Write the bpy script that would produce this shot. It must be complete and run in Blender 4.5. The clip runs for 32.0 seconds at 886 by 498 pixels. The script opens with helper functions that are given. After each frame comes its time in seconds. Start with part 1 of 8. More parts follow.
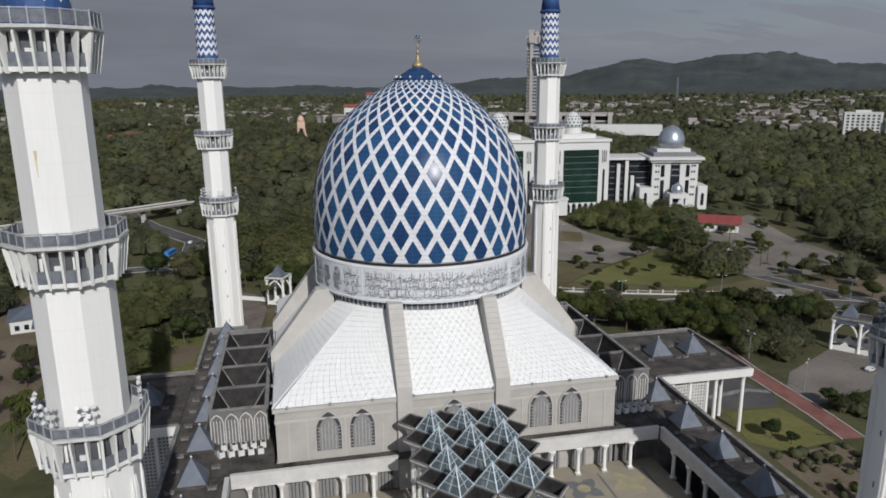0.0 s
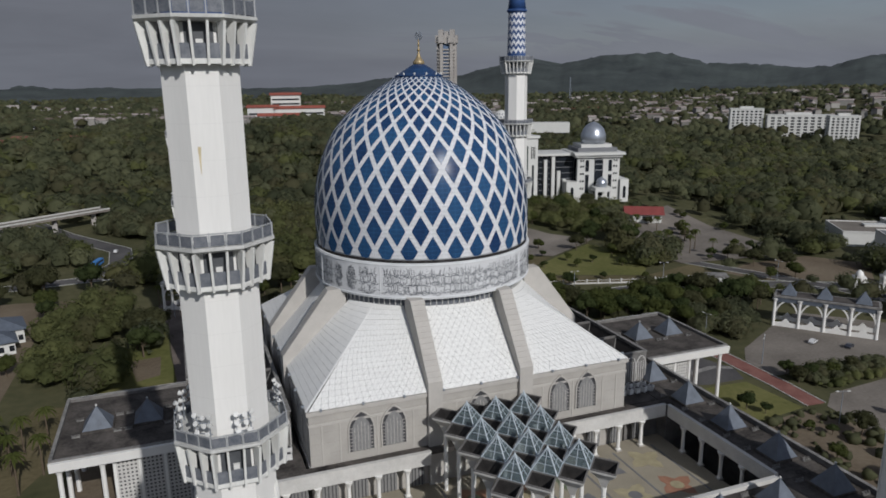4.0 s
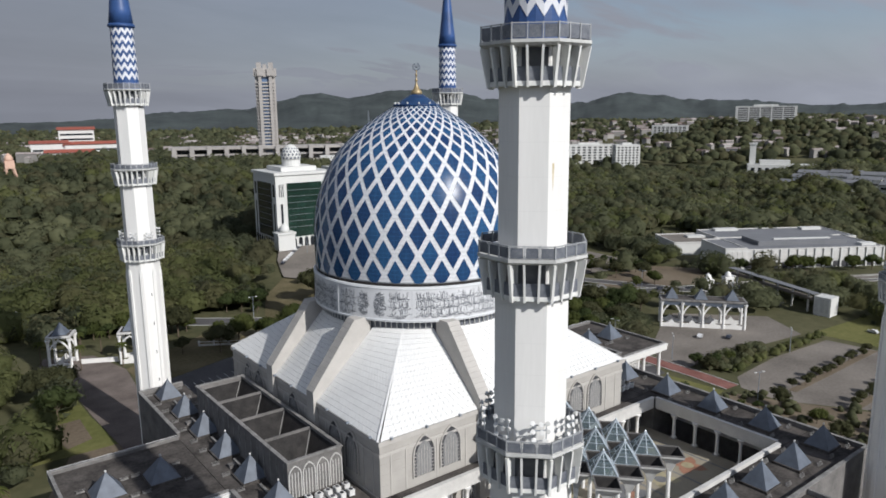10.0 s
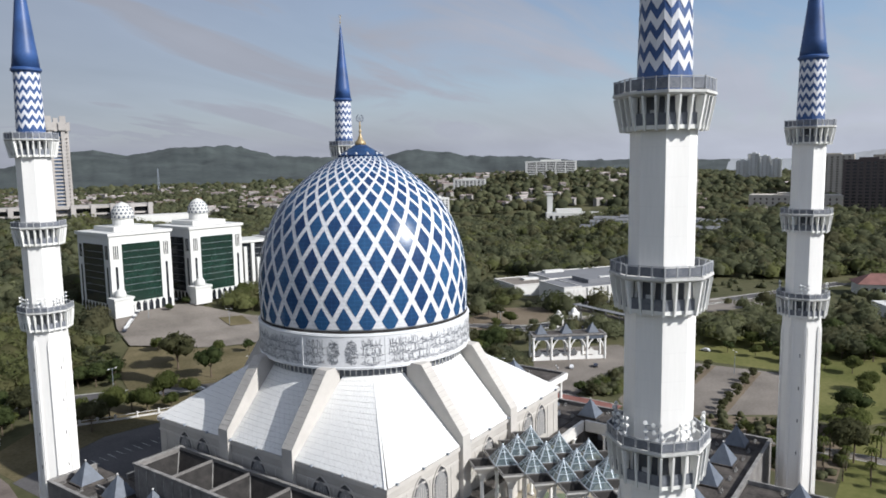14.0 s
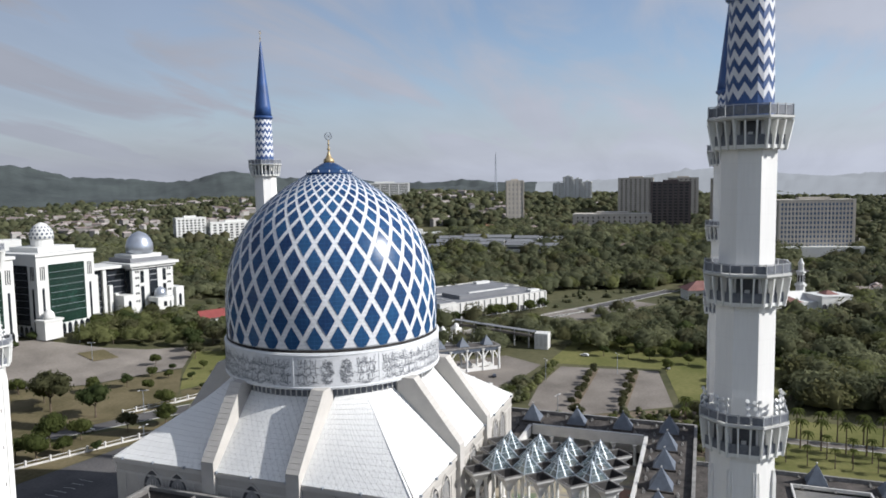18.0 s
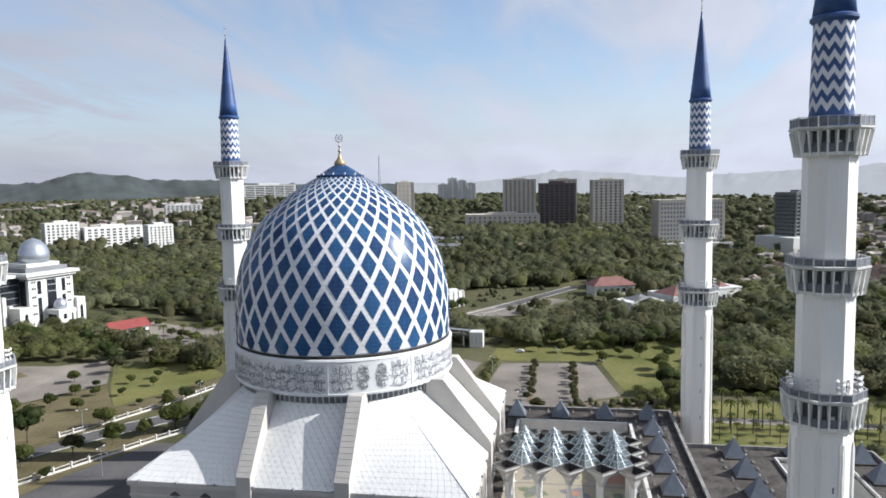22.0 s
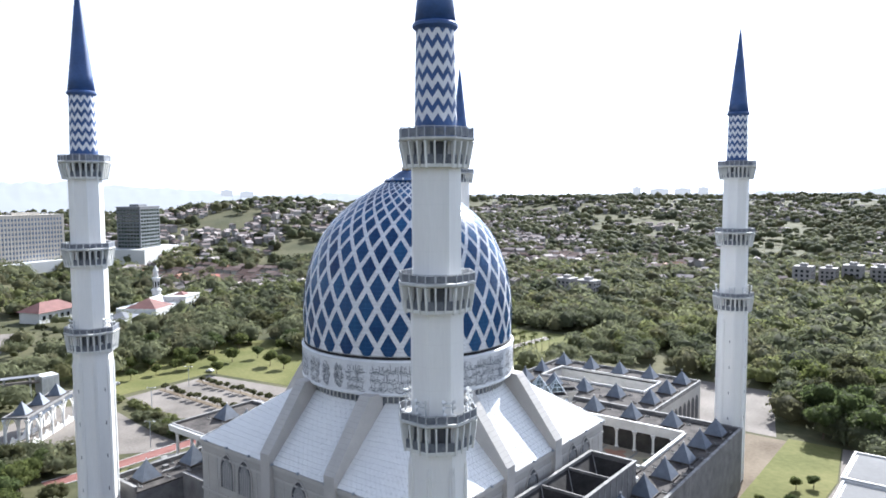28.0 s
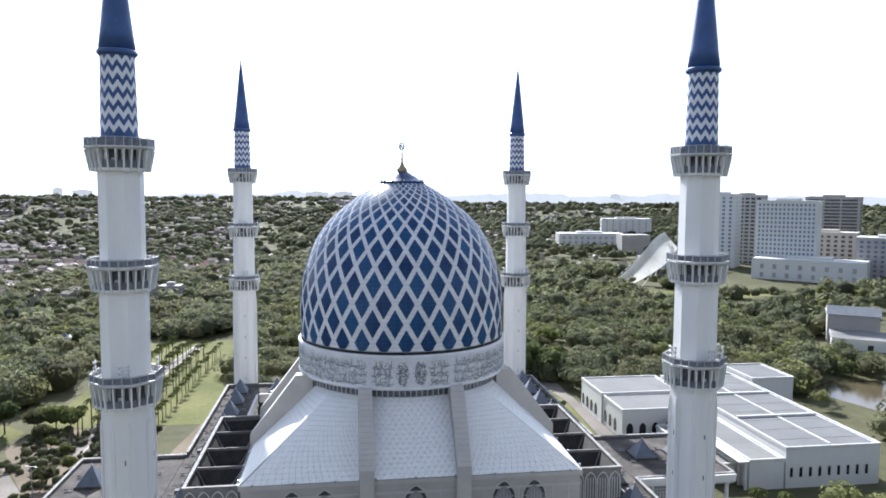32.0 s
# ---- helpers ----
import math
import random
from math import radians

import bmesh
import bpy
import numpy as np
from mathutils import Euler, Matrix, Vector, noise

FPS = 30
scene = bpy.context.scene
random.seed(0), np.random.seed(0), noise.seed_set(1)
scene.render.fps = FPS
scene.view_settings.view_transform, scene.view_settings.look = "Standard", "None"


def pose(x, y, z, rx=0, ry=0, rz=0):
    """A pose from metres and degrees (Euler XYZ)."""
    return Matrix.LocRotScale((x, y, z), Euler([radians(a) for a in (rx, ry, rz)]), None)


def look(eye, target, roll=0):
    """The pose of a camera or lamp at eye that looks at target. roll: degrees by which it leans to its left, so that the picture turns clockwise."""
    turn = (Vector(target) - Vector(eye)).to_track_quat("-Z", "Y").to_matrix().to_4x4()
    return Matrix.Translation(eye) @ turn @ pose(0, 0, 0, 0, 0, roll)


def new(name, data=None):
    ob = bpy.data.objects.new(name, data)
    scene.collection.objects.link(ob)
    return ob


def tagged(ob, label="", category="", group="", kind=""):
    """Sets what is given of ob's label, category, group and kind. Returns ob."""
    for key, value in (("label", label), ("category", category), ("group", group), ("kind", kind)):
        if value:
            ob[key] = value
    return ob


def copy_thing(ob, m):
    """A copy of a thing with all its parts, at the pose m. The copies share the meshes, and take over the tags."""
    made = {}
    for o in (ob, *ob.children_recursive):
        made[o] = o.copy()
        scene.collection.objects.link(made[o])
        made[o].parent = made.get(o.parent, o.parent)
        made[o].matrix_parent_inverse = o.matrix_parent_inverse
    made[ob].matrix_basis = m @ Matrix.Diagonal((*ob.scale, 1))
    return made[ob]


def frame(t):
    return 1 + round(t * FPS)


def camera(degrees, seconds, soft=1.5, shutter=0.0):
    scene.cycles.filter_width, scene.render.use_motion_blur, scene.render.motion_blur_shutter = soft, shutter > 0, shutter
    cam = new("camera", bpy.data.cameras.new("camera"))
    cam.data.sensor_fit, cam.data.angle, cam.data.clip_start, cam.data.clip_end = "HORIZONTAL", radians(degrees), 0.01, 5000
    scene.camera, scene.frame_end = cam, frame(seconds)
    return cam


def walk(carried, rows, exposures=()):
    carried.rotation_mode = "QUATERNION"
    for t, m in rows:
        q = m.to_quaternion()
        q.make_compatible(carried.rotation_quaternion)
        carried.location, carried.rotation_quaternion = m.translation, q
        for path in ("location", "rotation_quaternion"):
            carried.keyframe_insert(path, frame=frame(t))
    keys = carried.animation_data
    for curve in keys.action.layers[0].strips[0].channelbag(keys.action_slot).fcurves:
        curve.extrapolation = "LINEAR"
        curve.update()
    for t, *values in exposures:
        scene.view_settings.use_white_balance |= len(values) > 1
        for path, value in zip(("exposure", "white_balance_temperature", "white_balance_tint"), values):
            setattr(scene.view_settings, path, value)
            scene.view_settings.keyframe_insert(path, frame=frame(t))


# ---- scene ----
cam = camera(63.98, 32.0, soft=1.75)

# seconds, x, y, z, yaw, pitch, roll
PATH = [
    (0, -30.08, -169.84, 93.24, -12.00, -13.40, 0.49),
    (0.5, -32.72, -169.17, 93.41, -13.06, -13.40, 0.52),
    (1, -35.59, -168.64, 93.27, -14.15, -13.39, 0.53),
    (1.5, -38.71, -168.18, 93.19, -15.27, -13.47, 0.63),
    (2, -41.97, -167.60, 93.10, -16.40, -13.45, 0.63),
    (2.5, -45.35, -166.95, 92.91, -17.44, -13.44, 0.64),
    (3.5, -52.19, -165.13, 92.81, -19.55, -13.46, 0.63),
    (4.5, -59.49, -162.95, 92.70, -21.62, -13.44, 0.62),
    (5, -63.21, -161.67, 92.62, -22.36, -13.36, 0.55),
    (5.5, -66.93, -160.41, 92.53, -23.19, -13.38, 0.59),
    (6, -70.85, -158.87, 92.43, -23.93, -13.30, 0.52),
    (6.5, -74.90, -157.34, 92.45, -24.86, -13.22, 0.55),
    (7, -78.93, -155.71, 92.45, -26.30, -13.14, 0.47),
    (7.5, -83.07, -153.94, 92.34, -28.44, -12.96, 0.48),
    (8, -87.08, -152.20, 92.35, -30.39, -12.88, 0.49),
    (8.5, -91.29, -150.15, 92.24, -31.94, -12.49, 0.49),
    (9, -95.49, -148.08, 92.14, -33.70, -11.60, 0.48),
    (9.5, -99.66, -145.85, 92.05, -35.66, -11.00, 0.56),
    (10, -103.70, -143.48, 92.07, -37.93, -10.99, 0.53),
    (10.5, -107.71, -140.95, 91.84, -40.50, -10.97, 0.59),
    (11, -111.82, -138.11, 91.83, -42.36, -10.94, 0.65),
    (11.5, -115.71, -135.30, 91.78, -43.93, -10.41, 0.61),
    (12, -119.69, -132.21, 91.55, -45.49, -9.66, 0.68),
    (12.5, -123.54, -129.04, 91.39, -47.34, -8.91, 0.65),
    (13, -127.37, -125.90, 91.19, -49.78, -8.17, 0.72),
    (13.5, -130.95, -122.58, 90.88, -52.51, -7.43, 0.82),
    (14, -134.21, -119.32, 90.78, -54.91, -6.72, 0.94),
    (14.5, -137.07, -115.82, 90.89, -57.00, -6.16, 0.98),
    (15.75, -143.93, -106.79, 91.02, -61.86, -5.59, 1.13),
    (17, -149.90, -97.07, 91.22, -66.05, -5.47, 1.19),
    (17.5, -153.55, -92.18, 90.59, -68.02, -5.28, 1.01),
    (18, -156.38, -87.63, 90.26, -69.78, -5.16, 0.92),
    (18.5, -158.61, -83.24, 90.03, -71.45, -5.10, 0.90),
    (19, -160.41, -78.97, 90.20, -72.95, -5.10, 0.93),
    (19.5, -161.81, -74.74, 90.35, -74.21, -5.12, 0.97),
    (20, -163.08, -70.72, 90.57, -75.44, -5.17, 1.03),
    (20.5, -164.19, -66.56, 90.67, -76.66, -5.13, 1.08),
    (21, -165.33, -62.54, 90.89, -77.77, -5.20, 1.12),
    (21.5, -166.35, -58.42, 90.96, -79.00, -5.26, 1.13),
    (22, -167.37, -54.22, 91.11, -80.24, -5.22, 1.03),
    (22.5, -169.75, -44.16, 91.22, -82.72, -5.17, 0.80),
    (23, -172.23, -27.15, 91.16, -86.13, -5.10, 0.46),
    (23.5, -173.47, -10.06, 91.21, -90.68, -5.02, 0.21),
    (24, -173.52, 7.48, 91.51, -95.97, -4.83, -0.02),
    (24.5, -172.22, 25.08, 91.70, -102.00, -4.73, -0.13),
    (25.75, -161.52, 68.29, 91.20, -115.64, -4.54, 0.03),
    (27, -141.30, 107.86, 90.55, -130.30, -4.41, 0.28),
    (27.5, -129.59, 121.83, 90.90, -136.30, -4.55, 0.31),
    (28, -116.36, 134.58, 90.87, -142.04, -4.61, 0.28),
    (28.5, -102.74, 145.89, 90.89, -148.53, -4.52, 0.13),
    (29, -88.09, 155.96, 90.62, -153.77, -4.49, -0.04),
    (29.5, -72.54, 164.65, 90.49, -159.28, -4.35, -0.22),
    (30, -56.19, 171.84, 90.35, -165.17, -4.30, -0.29),
    (30.5, -39.25, 177.02, 90.25, -170.43, -4.36, -0.33),
    (31, -21.76, 180.71, 90.07, -176.19, -4.37, -0.33),
    (31.5, -4.20, 182.62, 90.37, -181.74, -4.43, -0.38),
    (32, 14.71, 182.86, 90.68, -187.89, -4.46, -0.26),
]

STOPS = [(0.0, -0.5), (2.5, -0.6), (6.0, -0.95), (8.0, -0.55), (9.5, -0.25), (11.0, 0.02), (12.0, 0.16), (14.5, 0.31), (18.5, 0.31), (20.0, 0.48), (22.0, 0.7), (24.0, 0.88), (27.0, 1.38), (29.0, 1.58), (30.0, 1.52), (32.0, 1.35)]
EXPOSURES = [(t, s, 6150 if t < 25 else 5850, 11) for t, s in STOPS]
walk(cam, [(t, pose(x, y, z, 90 + p, r, w)) for t, x, y, z, w, p, r in PATH], EXPOSURES)

# ---- world and sun ----
SUN_ELEVATION = radians(33)
SUN_TURN = radians(-8.5)   # the sun stands a little east of south
to_sun = Vector((math.sin(-SUN_TURN) * math.cos(SUN_ELEVATION), -math.cos(SUN_TURN) * math.cos(SUN_ELEVATION), math.sin(SUN_ELEVATION)))

world = bpy.data.worlds.new("sky")
scene.world = world
world.use_nodes = True
wn, wl = world.node_tree.nodes, world.node_tree.links
wn.clear()


def wmath(op, a, b=None, clamp=False):
    n = wn.new("ShaderNodeMath")
    n.operation, n.use_clamp = op, clamp
    for i, v in enumerate((a, b)):
        if v is None:
            continue
        if isinstance(v, (int, float)):
            n.inputs[i].default_value = v
        else:
            wl.new(v, n.inputs[i])
    return n.outputs[0]


def wmix(fac, a, b):
    n = wn.new("ShaderNodeMix")
    n.data_type = "RGBA"
    for socket, v in ((n.inputs[0], fac), (n.inputs[6], a), (n.inputs[7], b)):
        if isinstance(v, tuple):
            socket.default_value = (*v, 1)
        else:
            wl.new(v, socket)
    return n.outputs[2]


SKY_STRENGTH = 0.1
w_out = wn.new("ShaderNodeOutputWorld")
w_bg = wn.new("ShaderNodeBackground")
w_sky = wn.new("ShaderNodeTexSky")
w_sky.sky_type = "NISHITA"
w_sky.sun_disc = False
w_sky.sun_elevation = SUN_ELEVATION
w_sky.sun_rotation = math.atan2(to_sun.x, to_sun.y)
w_sky.air_density, w_sky.dust_density, w_sky.ozone_density = 1.0, 0.6, 2.0
w_co = wn.new("ShaderNodeTexCoord")
w_sep = wn.new("ShaderNodeSeparateXYZ")
wl.new(w_co.outputs["Generated"], w_sep.inputs[0])
w_dot = wn.new("ShaderNodeVectorMath")
w_dot.operation = "DOT_PRODUCT"
wl.new(w_co.outputs["Generated"], w_dot.inputs[0])
w_dot.inputs[1].default_value = to_sun
# hazy cloud, brighter towards the sun
toward = wmath("MULTIPLY_ADD", w_dot.outputs["Value"], 0.5)
list(wn)[-1].inputs[2].default_value = 0.5
w_ramp = wn.new("ShaderNodeValToRGB")
wl.new(toward, w_ramp.inputs[0])
LEVELS = [(0.06, 0.245), (0.16, 0.30), (0.28, 0.32), (0.38, 0.37), (0.55, 0.42), (0.70, 0.45), (0.86, 0.72), (1.0, 1.0)]
while len(w_ramp.color_ramp.elements) < len(LEVELS):
    w_ramp.color_ramp.elements.new(0.5)
for e, (p, v) in zip(w_ramp.color_ramp.elements, LEVELS):
    e.position, e.color = p, (v, v, v, 1)
w_bw = wn.new("ShaderNodeSeparateColor")
wl.new(w_ramp.outputs[0], w_bw.inputs[0])
cloud_level = wmath("MULTIPLY", w_bw.outputs[0], wmath("SUBTRACT", 1.0, wmath("MULTIPLY", w_sep.outputs["Z"], 0.55), True))
# the cloud deck lies flat overhead and narrows to the horizon
w_low = wmath("ADD", wmath("MAXIMUM", w_sep.outputs["Z"], 0.0), 0.22)
w_flat = wn.new("ShaderNodeCombineXYZ")
wl.new(wmath("DIVIDE", w_sep.outputs["X"], w_low), w_flat.inputs[0])
wl.new(wmath("DIVIDE", w_sep.outputs["Y"], w_low), w_flat.inputs[1])
w_n1 = wn.new("ShaderNodeTexNoise")
w_n1.inputs["Scale"].default_value, w_n1.inputs["Detail"].default_value = 1.1, 8.0
w_n1.inputs["Roughness"].default_value, w_n1.inputs["Distortion"].default_value = 0.55, 0.7
w_map = wn.new("ShaderNodeMapping")
w_map.inputs["Rotation"].default_value = (0, 0, radians(28))
w_map.inputs["Scale"].default_value = (0.65, 1.7, 1.0)
wl.new(w_flat.outputs[0], w_map.inputs["Vector"])
wl.new(w_map.outputs[0], w_n1.inputs["Vector"])
w_n2 = wn.new("ShaderNodeTexNoise")
w_n2.inputs["Scale"].default_value, w_n2.inputs["Detail"].default_value = 2.2, 7.0
wl.new(w_flat.outputs[0], w_n2.inputs["Vector"])
w_shade = wmath("MULTIPLY_ADD", w_n1.outputs["Fac"], 0.42)
list(wn)[-1].inputs[2].default_value = 0.82
w_shade = wmath("MULTIPLY", w_shade, wmath("ADD", wmath("MULTIPLY", w_n2.outputs["Fac"], 0.2), 0.9))
w_lvl = wmath("MULTIPLY", wmath("MULTIPLY", cloud_level, w_shade), 1.0 / SKY_STRENGTH)
w_comb = wn.new("ShaderNodeCombineColor")
for i, k in enumerate((0.95, 0.985, 1.10)):
    wl.new(wmath("MULTIPLY", w_lvl, k), w_comb.inputs[i])
cover = wn.new("ShaderNodeMapRange")
wl.new(w_n1.outputs["Fac"], cover.inputs["Value"])
cover.inputs["From Min"].default_value, cover.inputs["From Max"].default_value = 0.38, 0.58
cover.inputs["To Min"].default_value, cover.inputs["To Max"].default_value = 0.24, 0.97
haze = wmath("SUBTRACT", 1.15, wmath("MULTIPLY", w_sep.outputs["Z"], 6.0), True)
dull = wmath("SUBTRACT", 1.2, wmath("MULTIPLY", toward, 1.9), True)
veil = wmath("MAXIMUM", wmath("MAXIMUM", cover.outputs[0], haze), dull)
wl.new(wmix(veil, w_sky.outputs[0], w_comb.outputs[0]), w_bg.inputs[0])
w_bg.inputs[1].default_value = SKY_STRENGTH
wl.new(w_bg.outputs[0], w_out.inputs[0])

sun = new("sun", bpy.data.lights.new("sun", "SUN"))
sun.data.energy = 5.0
sun.data.angle = radians(0.6)
sun.data.color = (1.0, 0.955, 0.885)
sun.matrix_world = look(to_sun * 300, (0, 0, 0))


# ---- materials ----
def material(name, color, rough=0.7, metal=0.0, vary=0.12, scale=0.6, fine=6.0, bump=0.0, spec=0.5, stretch=(1, 1, 1), tint=None, island=0.0, per_object=0.0, tone=0.0):
    """A surface with colour that wanders at two scales, and fine relief."""
    m = bpy.data.materials.new(name)
    m.use_nodes = True
    n, l = m.node_tree.nodes, m.node_tree.links
    b = n["Principled BSDF"]
    b.inputs["Roughness"].default_value = rough
    b.inputs["Metallic"].default_value = metal
    b.inputs["Specular IOR Level"].default_value = spec
    co = n.new("ShaderNodeTexCoord")
    mp = n.new("ShaderNodeMapping")
    mp.inputs["Scale"].default_value = stretch
    l.new(co.outputs["Object"], mp.inputs[0])
    big = n.new("ShaderNodeTexNoise")
    big.inputs["Scale"].default_value, big.inputs["Detail"].default_value = scale, 5.0
    small = n.new("ShaderNodeTexNoise")
    small.inputs["Scale"].default_value, small.inputs["Detail"].default_value = fine, 4.0
    l.new(mp.outputs[0], big.inputs["Vector"])
    l.new(mp.outputs[0], small.inputs["Vector"])
    add = n.new("ShaderNodeMath")
    add.operation = "MULTIPLY_ADD"
    l.new(small.outputs["Fac"], add.inputs[0])
    add.inputs[1].default_value = 0.5
    l.new(big.outputs["Fac"], add.inputs[2])
    value = add.outputs[0]
    if island:
        g = n.new("ShaderNodeNewGeometry")
        ia = n.new("ShaderNodeMath")
        ia.operation = "MULTIPLY_ADD"
        l.new(g.outputs["Random Per Island"], ia.inputs[0])
        ia.inputs[1].default_value = island
        l.new(value, ia.inputs[2])
        value = ia.outputs[0]
    if per_object:
        g = n.new("ShaderNodeObjectInfo")
        ia = n.new("ShaderNodeMath")
        ia.operation = "MULTIPLY_ADD"
        l.new(g.outputs["Random"], ia.inputs[0])
        ia.inputs[1].default_value = per_object
        l.new(value, ia.inputs[2])
        value = ia.outputs[0]
    if tone:
        g = n.new("ShaderNodeAttribute")
        g.attribute_name = "tone"
        ia = n.new("ShaderNodeMath")
        ia.operation = "MULTIPLY_ADD"
        l.new(g.outputs["Fac"], ia.inputs[0])
        ia.inputs[1].default_value = tone
        l.new(value, ia.inputs[2])
        value = ia.outputs[0]
    top = 0.5 + 0.25 + 0.5 * (island + per_object + tone)
    half = 0.28 + 0.45 * (island + per_object + tone)
    r = n.new("ShaderNodeMapRange")
    l.new(value, r.inputs["Value"])
    r.inputs["From Min"].default_value, r.inputs["From Max"].default_value = top - half, top + half
    mix = n.new("ShaderNodeMix")
    mix.data_type = "RGBA"
    l.new(r.outputs[0], mix.inputs[0])
    c = Vector(color)
    d = Vector(tint) if tint else c * (1 + vary)
    mix.inputs[6].default_value = (*(c * (1 - vary)), 1)
    mix.inputs[7].default_value = (*d, 1)
    l.new(mix.outputs[2], b.inputs["Base Color"])
    if bump:
        bp = n.new("ShaderNodeBump")
        bp.inputs["Strength"].default_value, bp.inputs["Distance"].default_value = bump, 0.05
        l.new(small.outputs["Fac"], bp.inputs["Height"])
        l.new(bp.outputs[0], b.inputs["Normal"])
    return m


def leaf_material(name, color, tint, scale=0.25, fine=1.4, island=0.5, per_object=0.6, through_it=0.4, tone=0.0):
    """Foliage that lets a part of the light through."""
    m = material(name, color, 0.7, vary=0.35, scale=scale, fine=fine, tint=tint, island=island, per_object=per_object, spec=0.04, tone=tone)
    n, l = m.node_tree.nodes, m.node_tree.links
    b = n["Principled BSDF"]
    if tone:
        # every fifth tree is a brownish olive
        at, five, cut, brown = n.new("ShaderNodeAttribute"), n.new("ShaderNodeMath"), n.new("ShaderNodeMath"), n.new("ShaderNodeMix")
        at.attribute_name = "tone"
        five.operation, cut.operation, brown.data_type = "FRACT", "GREATER_THAN", "RGBA"
        ten = n.new("ShaderNodeMath")
        ten.operation = "MULTIPLY"
        ten.inputs[1].default_value = 17.3
        l.new(at.outputs["Fac"], ten.inputs[0])
        l.new(ten.outputs[0], five.inputs[0])
        l.new(five.outputs[0], cut.inputs[0])
        cut.inputs[1].default_value = 0.78
        half_way = n.new("ShaderNodeMath")
        half_way.operation = "MULTIPLY"
        half_way.inputs[1].default_value = 0.55
        l.new(cut.outputs[0], half_way.inputs[0])
        l.new(half_way.outputs[0], brown.inputs[0])
        l.new(b.inputs["Base Color"].links[0].from_socket, brown.inputs[6])
        brown.inputs[7].default_value = (0.125, 0.112, 0.062, 1)
        l.new(brown.outputs[2], b.inputs["Base Color"])
    t = n.new("ShaderNodeBsdfTranslucent")
    l.new(b.inputs["Base Color"].links[0].from_socket, t.inputs["Color"])
    mix = n.new("ShaderNodeMixShader")
    mix.inputs[0].default_value = through_it
    l.new(b.outputs[0], mix.inputs[1])
    l.new(t.outputs[0], mix.inputs[2])
    l.new(mix.outputs[0], n["Material Output"].inputs["Surface"])
    return m


def scored(m, period, width, shade, around=0):
    """Thin joint lines at even heights, and upright ones round the axis."""
    n, l = m.node_tree.nodes, m.node_tree.links
    b = n["Principled BSDF"]
    src = b.inputs["Base Color"].links[0].from_socket
    co, sep = n.new("ShaderNodeTexCoord"), n.new("ShaderNodeSeparateXYZ")
    l.new(co.outputs["Object"], sep.inputs[0])

    def step(op, a, v=None):
        k = n.new("ShaderNodeMath")
        k.operation = op
        l.new(a, k.inputs[0])
        if v is not None:
            if isinstance(v, float):
                k.inputs[1].default_value = v
            else:
                l.new(v, k.inputs[1])
        return k.outputs[0]

    line = step("LESS_THAN", step("FRACT", step("DIVIDE", sep.outputs["Z"], float(period))), width / period)
    if around:
        turn = step("MULTIPLY", step("ARCTAN2", sep.outputs["Y"], sep.outputs["X"]), around / (2 * math.pi))
        line = step("MAXIMUM", line, step("LESS_THAN", step("FRACT", turn), 0.05))
    dark = n.new("ShaderNodeVectorMath")
    dark.operation = "SCALE"
    l.new(src, dark.inputs[0])
    dark.inputs["Scale"].default_value = shade
    mix = n.new("ShaderNodeMix")
    mix.data_type = "RGBA"
    l.new(line, mix.inputs[0])
    l.new(src, mix.inputs[6])
    l.new(dark.outputs[0], mix.inputs[7])
    l.new(mix.outputs[2], b.inputs["Base Color"])


def glass_material(name, color, rough=0.08, amount=0.6):
    m = material(name, color, rough, 0.0, 0.2, 0.2, 2.0)
    m.node_tree.nodes["Principled BSDF"].inputs["Transmission Weight"].default_value = amount
    m.node_tree.nodes["Principled BSDF"].inputs["IOR"].default_value = 1.35
    return m


M = {}
M["white"] = material("white_paint", (0.74, 0.73, 0.70), 0.55, vary=0.06, scale=0.12, fine=1.5, stretch=(2.5, 2.5, 0.25), bump=0.05)
M["fin"] = material("fin_concrete", (0.66, 0.66, 0.63), 0.7, vary=0.14, scale=0.8, fine=5, stretch=(1, 1, 0.3))
M["plate"] = material("balcony_concrete", (0.50, 0.50, 0.48), 0.8, vary=0.2, scale=0.7, fine=5)
M["steel"] = material("painted_steel", (0.30, 0.33, 0.37), 0.45, 0.4, 0.15, 1.0, 8)
M["mesh"] = material("railing_panel", (0.105, 0.120, 0.150), 0.6, 0.1, 0.3, 1.0, 8, tint=(0.20, 0.21, 0.23))
M["blue"] = material("blue_enamel", (0.030, 0.072, 0.20), 0.42, 0.0, 0.3, 0.25, 3.0, spec=0.45)
M["chevron"] = material("white_enamel", (0.62, 0.63, 0.66), 0.5, vary=0.08, scale=0.5, fine=4.0, spec=0.3)
M["louvre"] = material("recess_dark", (0.075, 0.08, 0.088), 0.6, vary=0.25, scale=1.0, fine=8)
M["panel"] = material("dome_blue_panel", (0.019, 0.040, 0.118), 0.25, 0.0, 0.3, 0.35, 3.0, spec=0.16, tint=(0.028, 0.088, 0.188), per_object=0.8)
M["panel_far"] = material("dome_blue_panel_far", (0.019, 0.040, 0.118), 0.25, 0.0, 0.3, 0.35, 3.0, spec=0.16, tint=(0.028, 0.088, 0.188), island=0.8)
M["lattice"] = material("dome_white_tile", (0.64, 0.65, 0.67), 0.75, vary=0.10, scale=0.5, fine=4.0, spec=0.0)
M["band"] = material("band_marble", (0.60, 0.61, 0.62), 0.6, vary=0.10, scale=0.3, fine=3.0)
M["script"] = material("carved_script", (0.17, 0.18, 0.195), 0.75, vary=0.2, scale=0.8, fine=5.0)
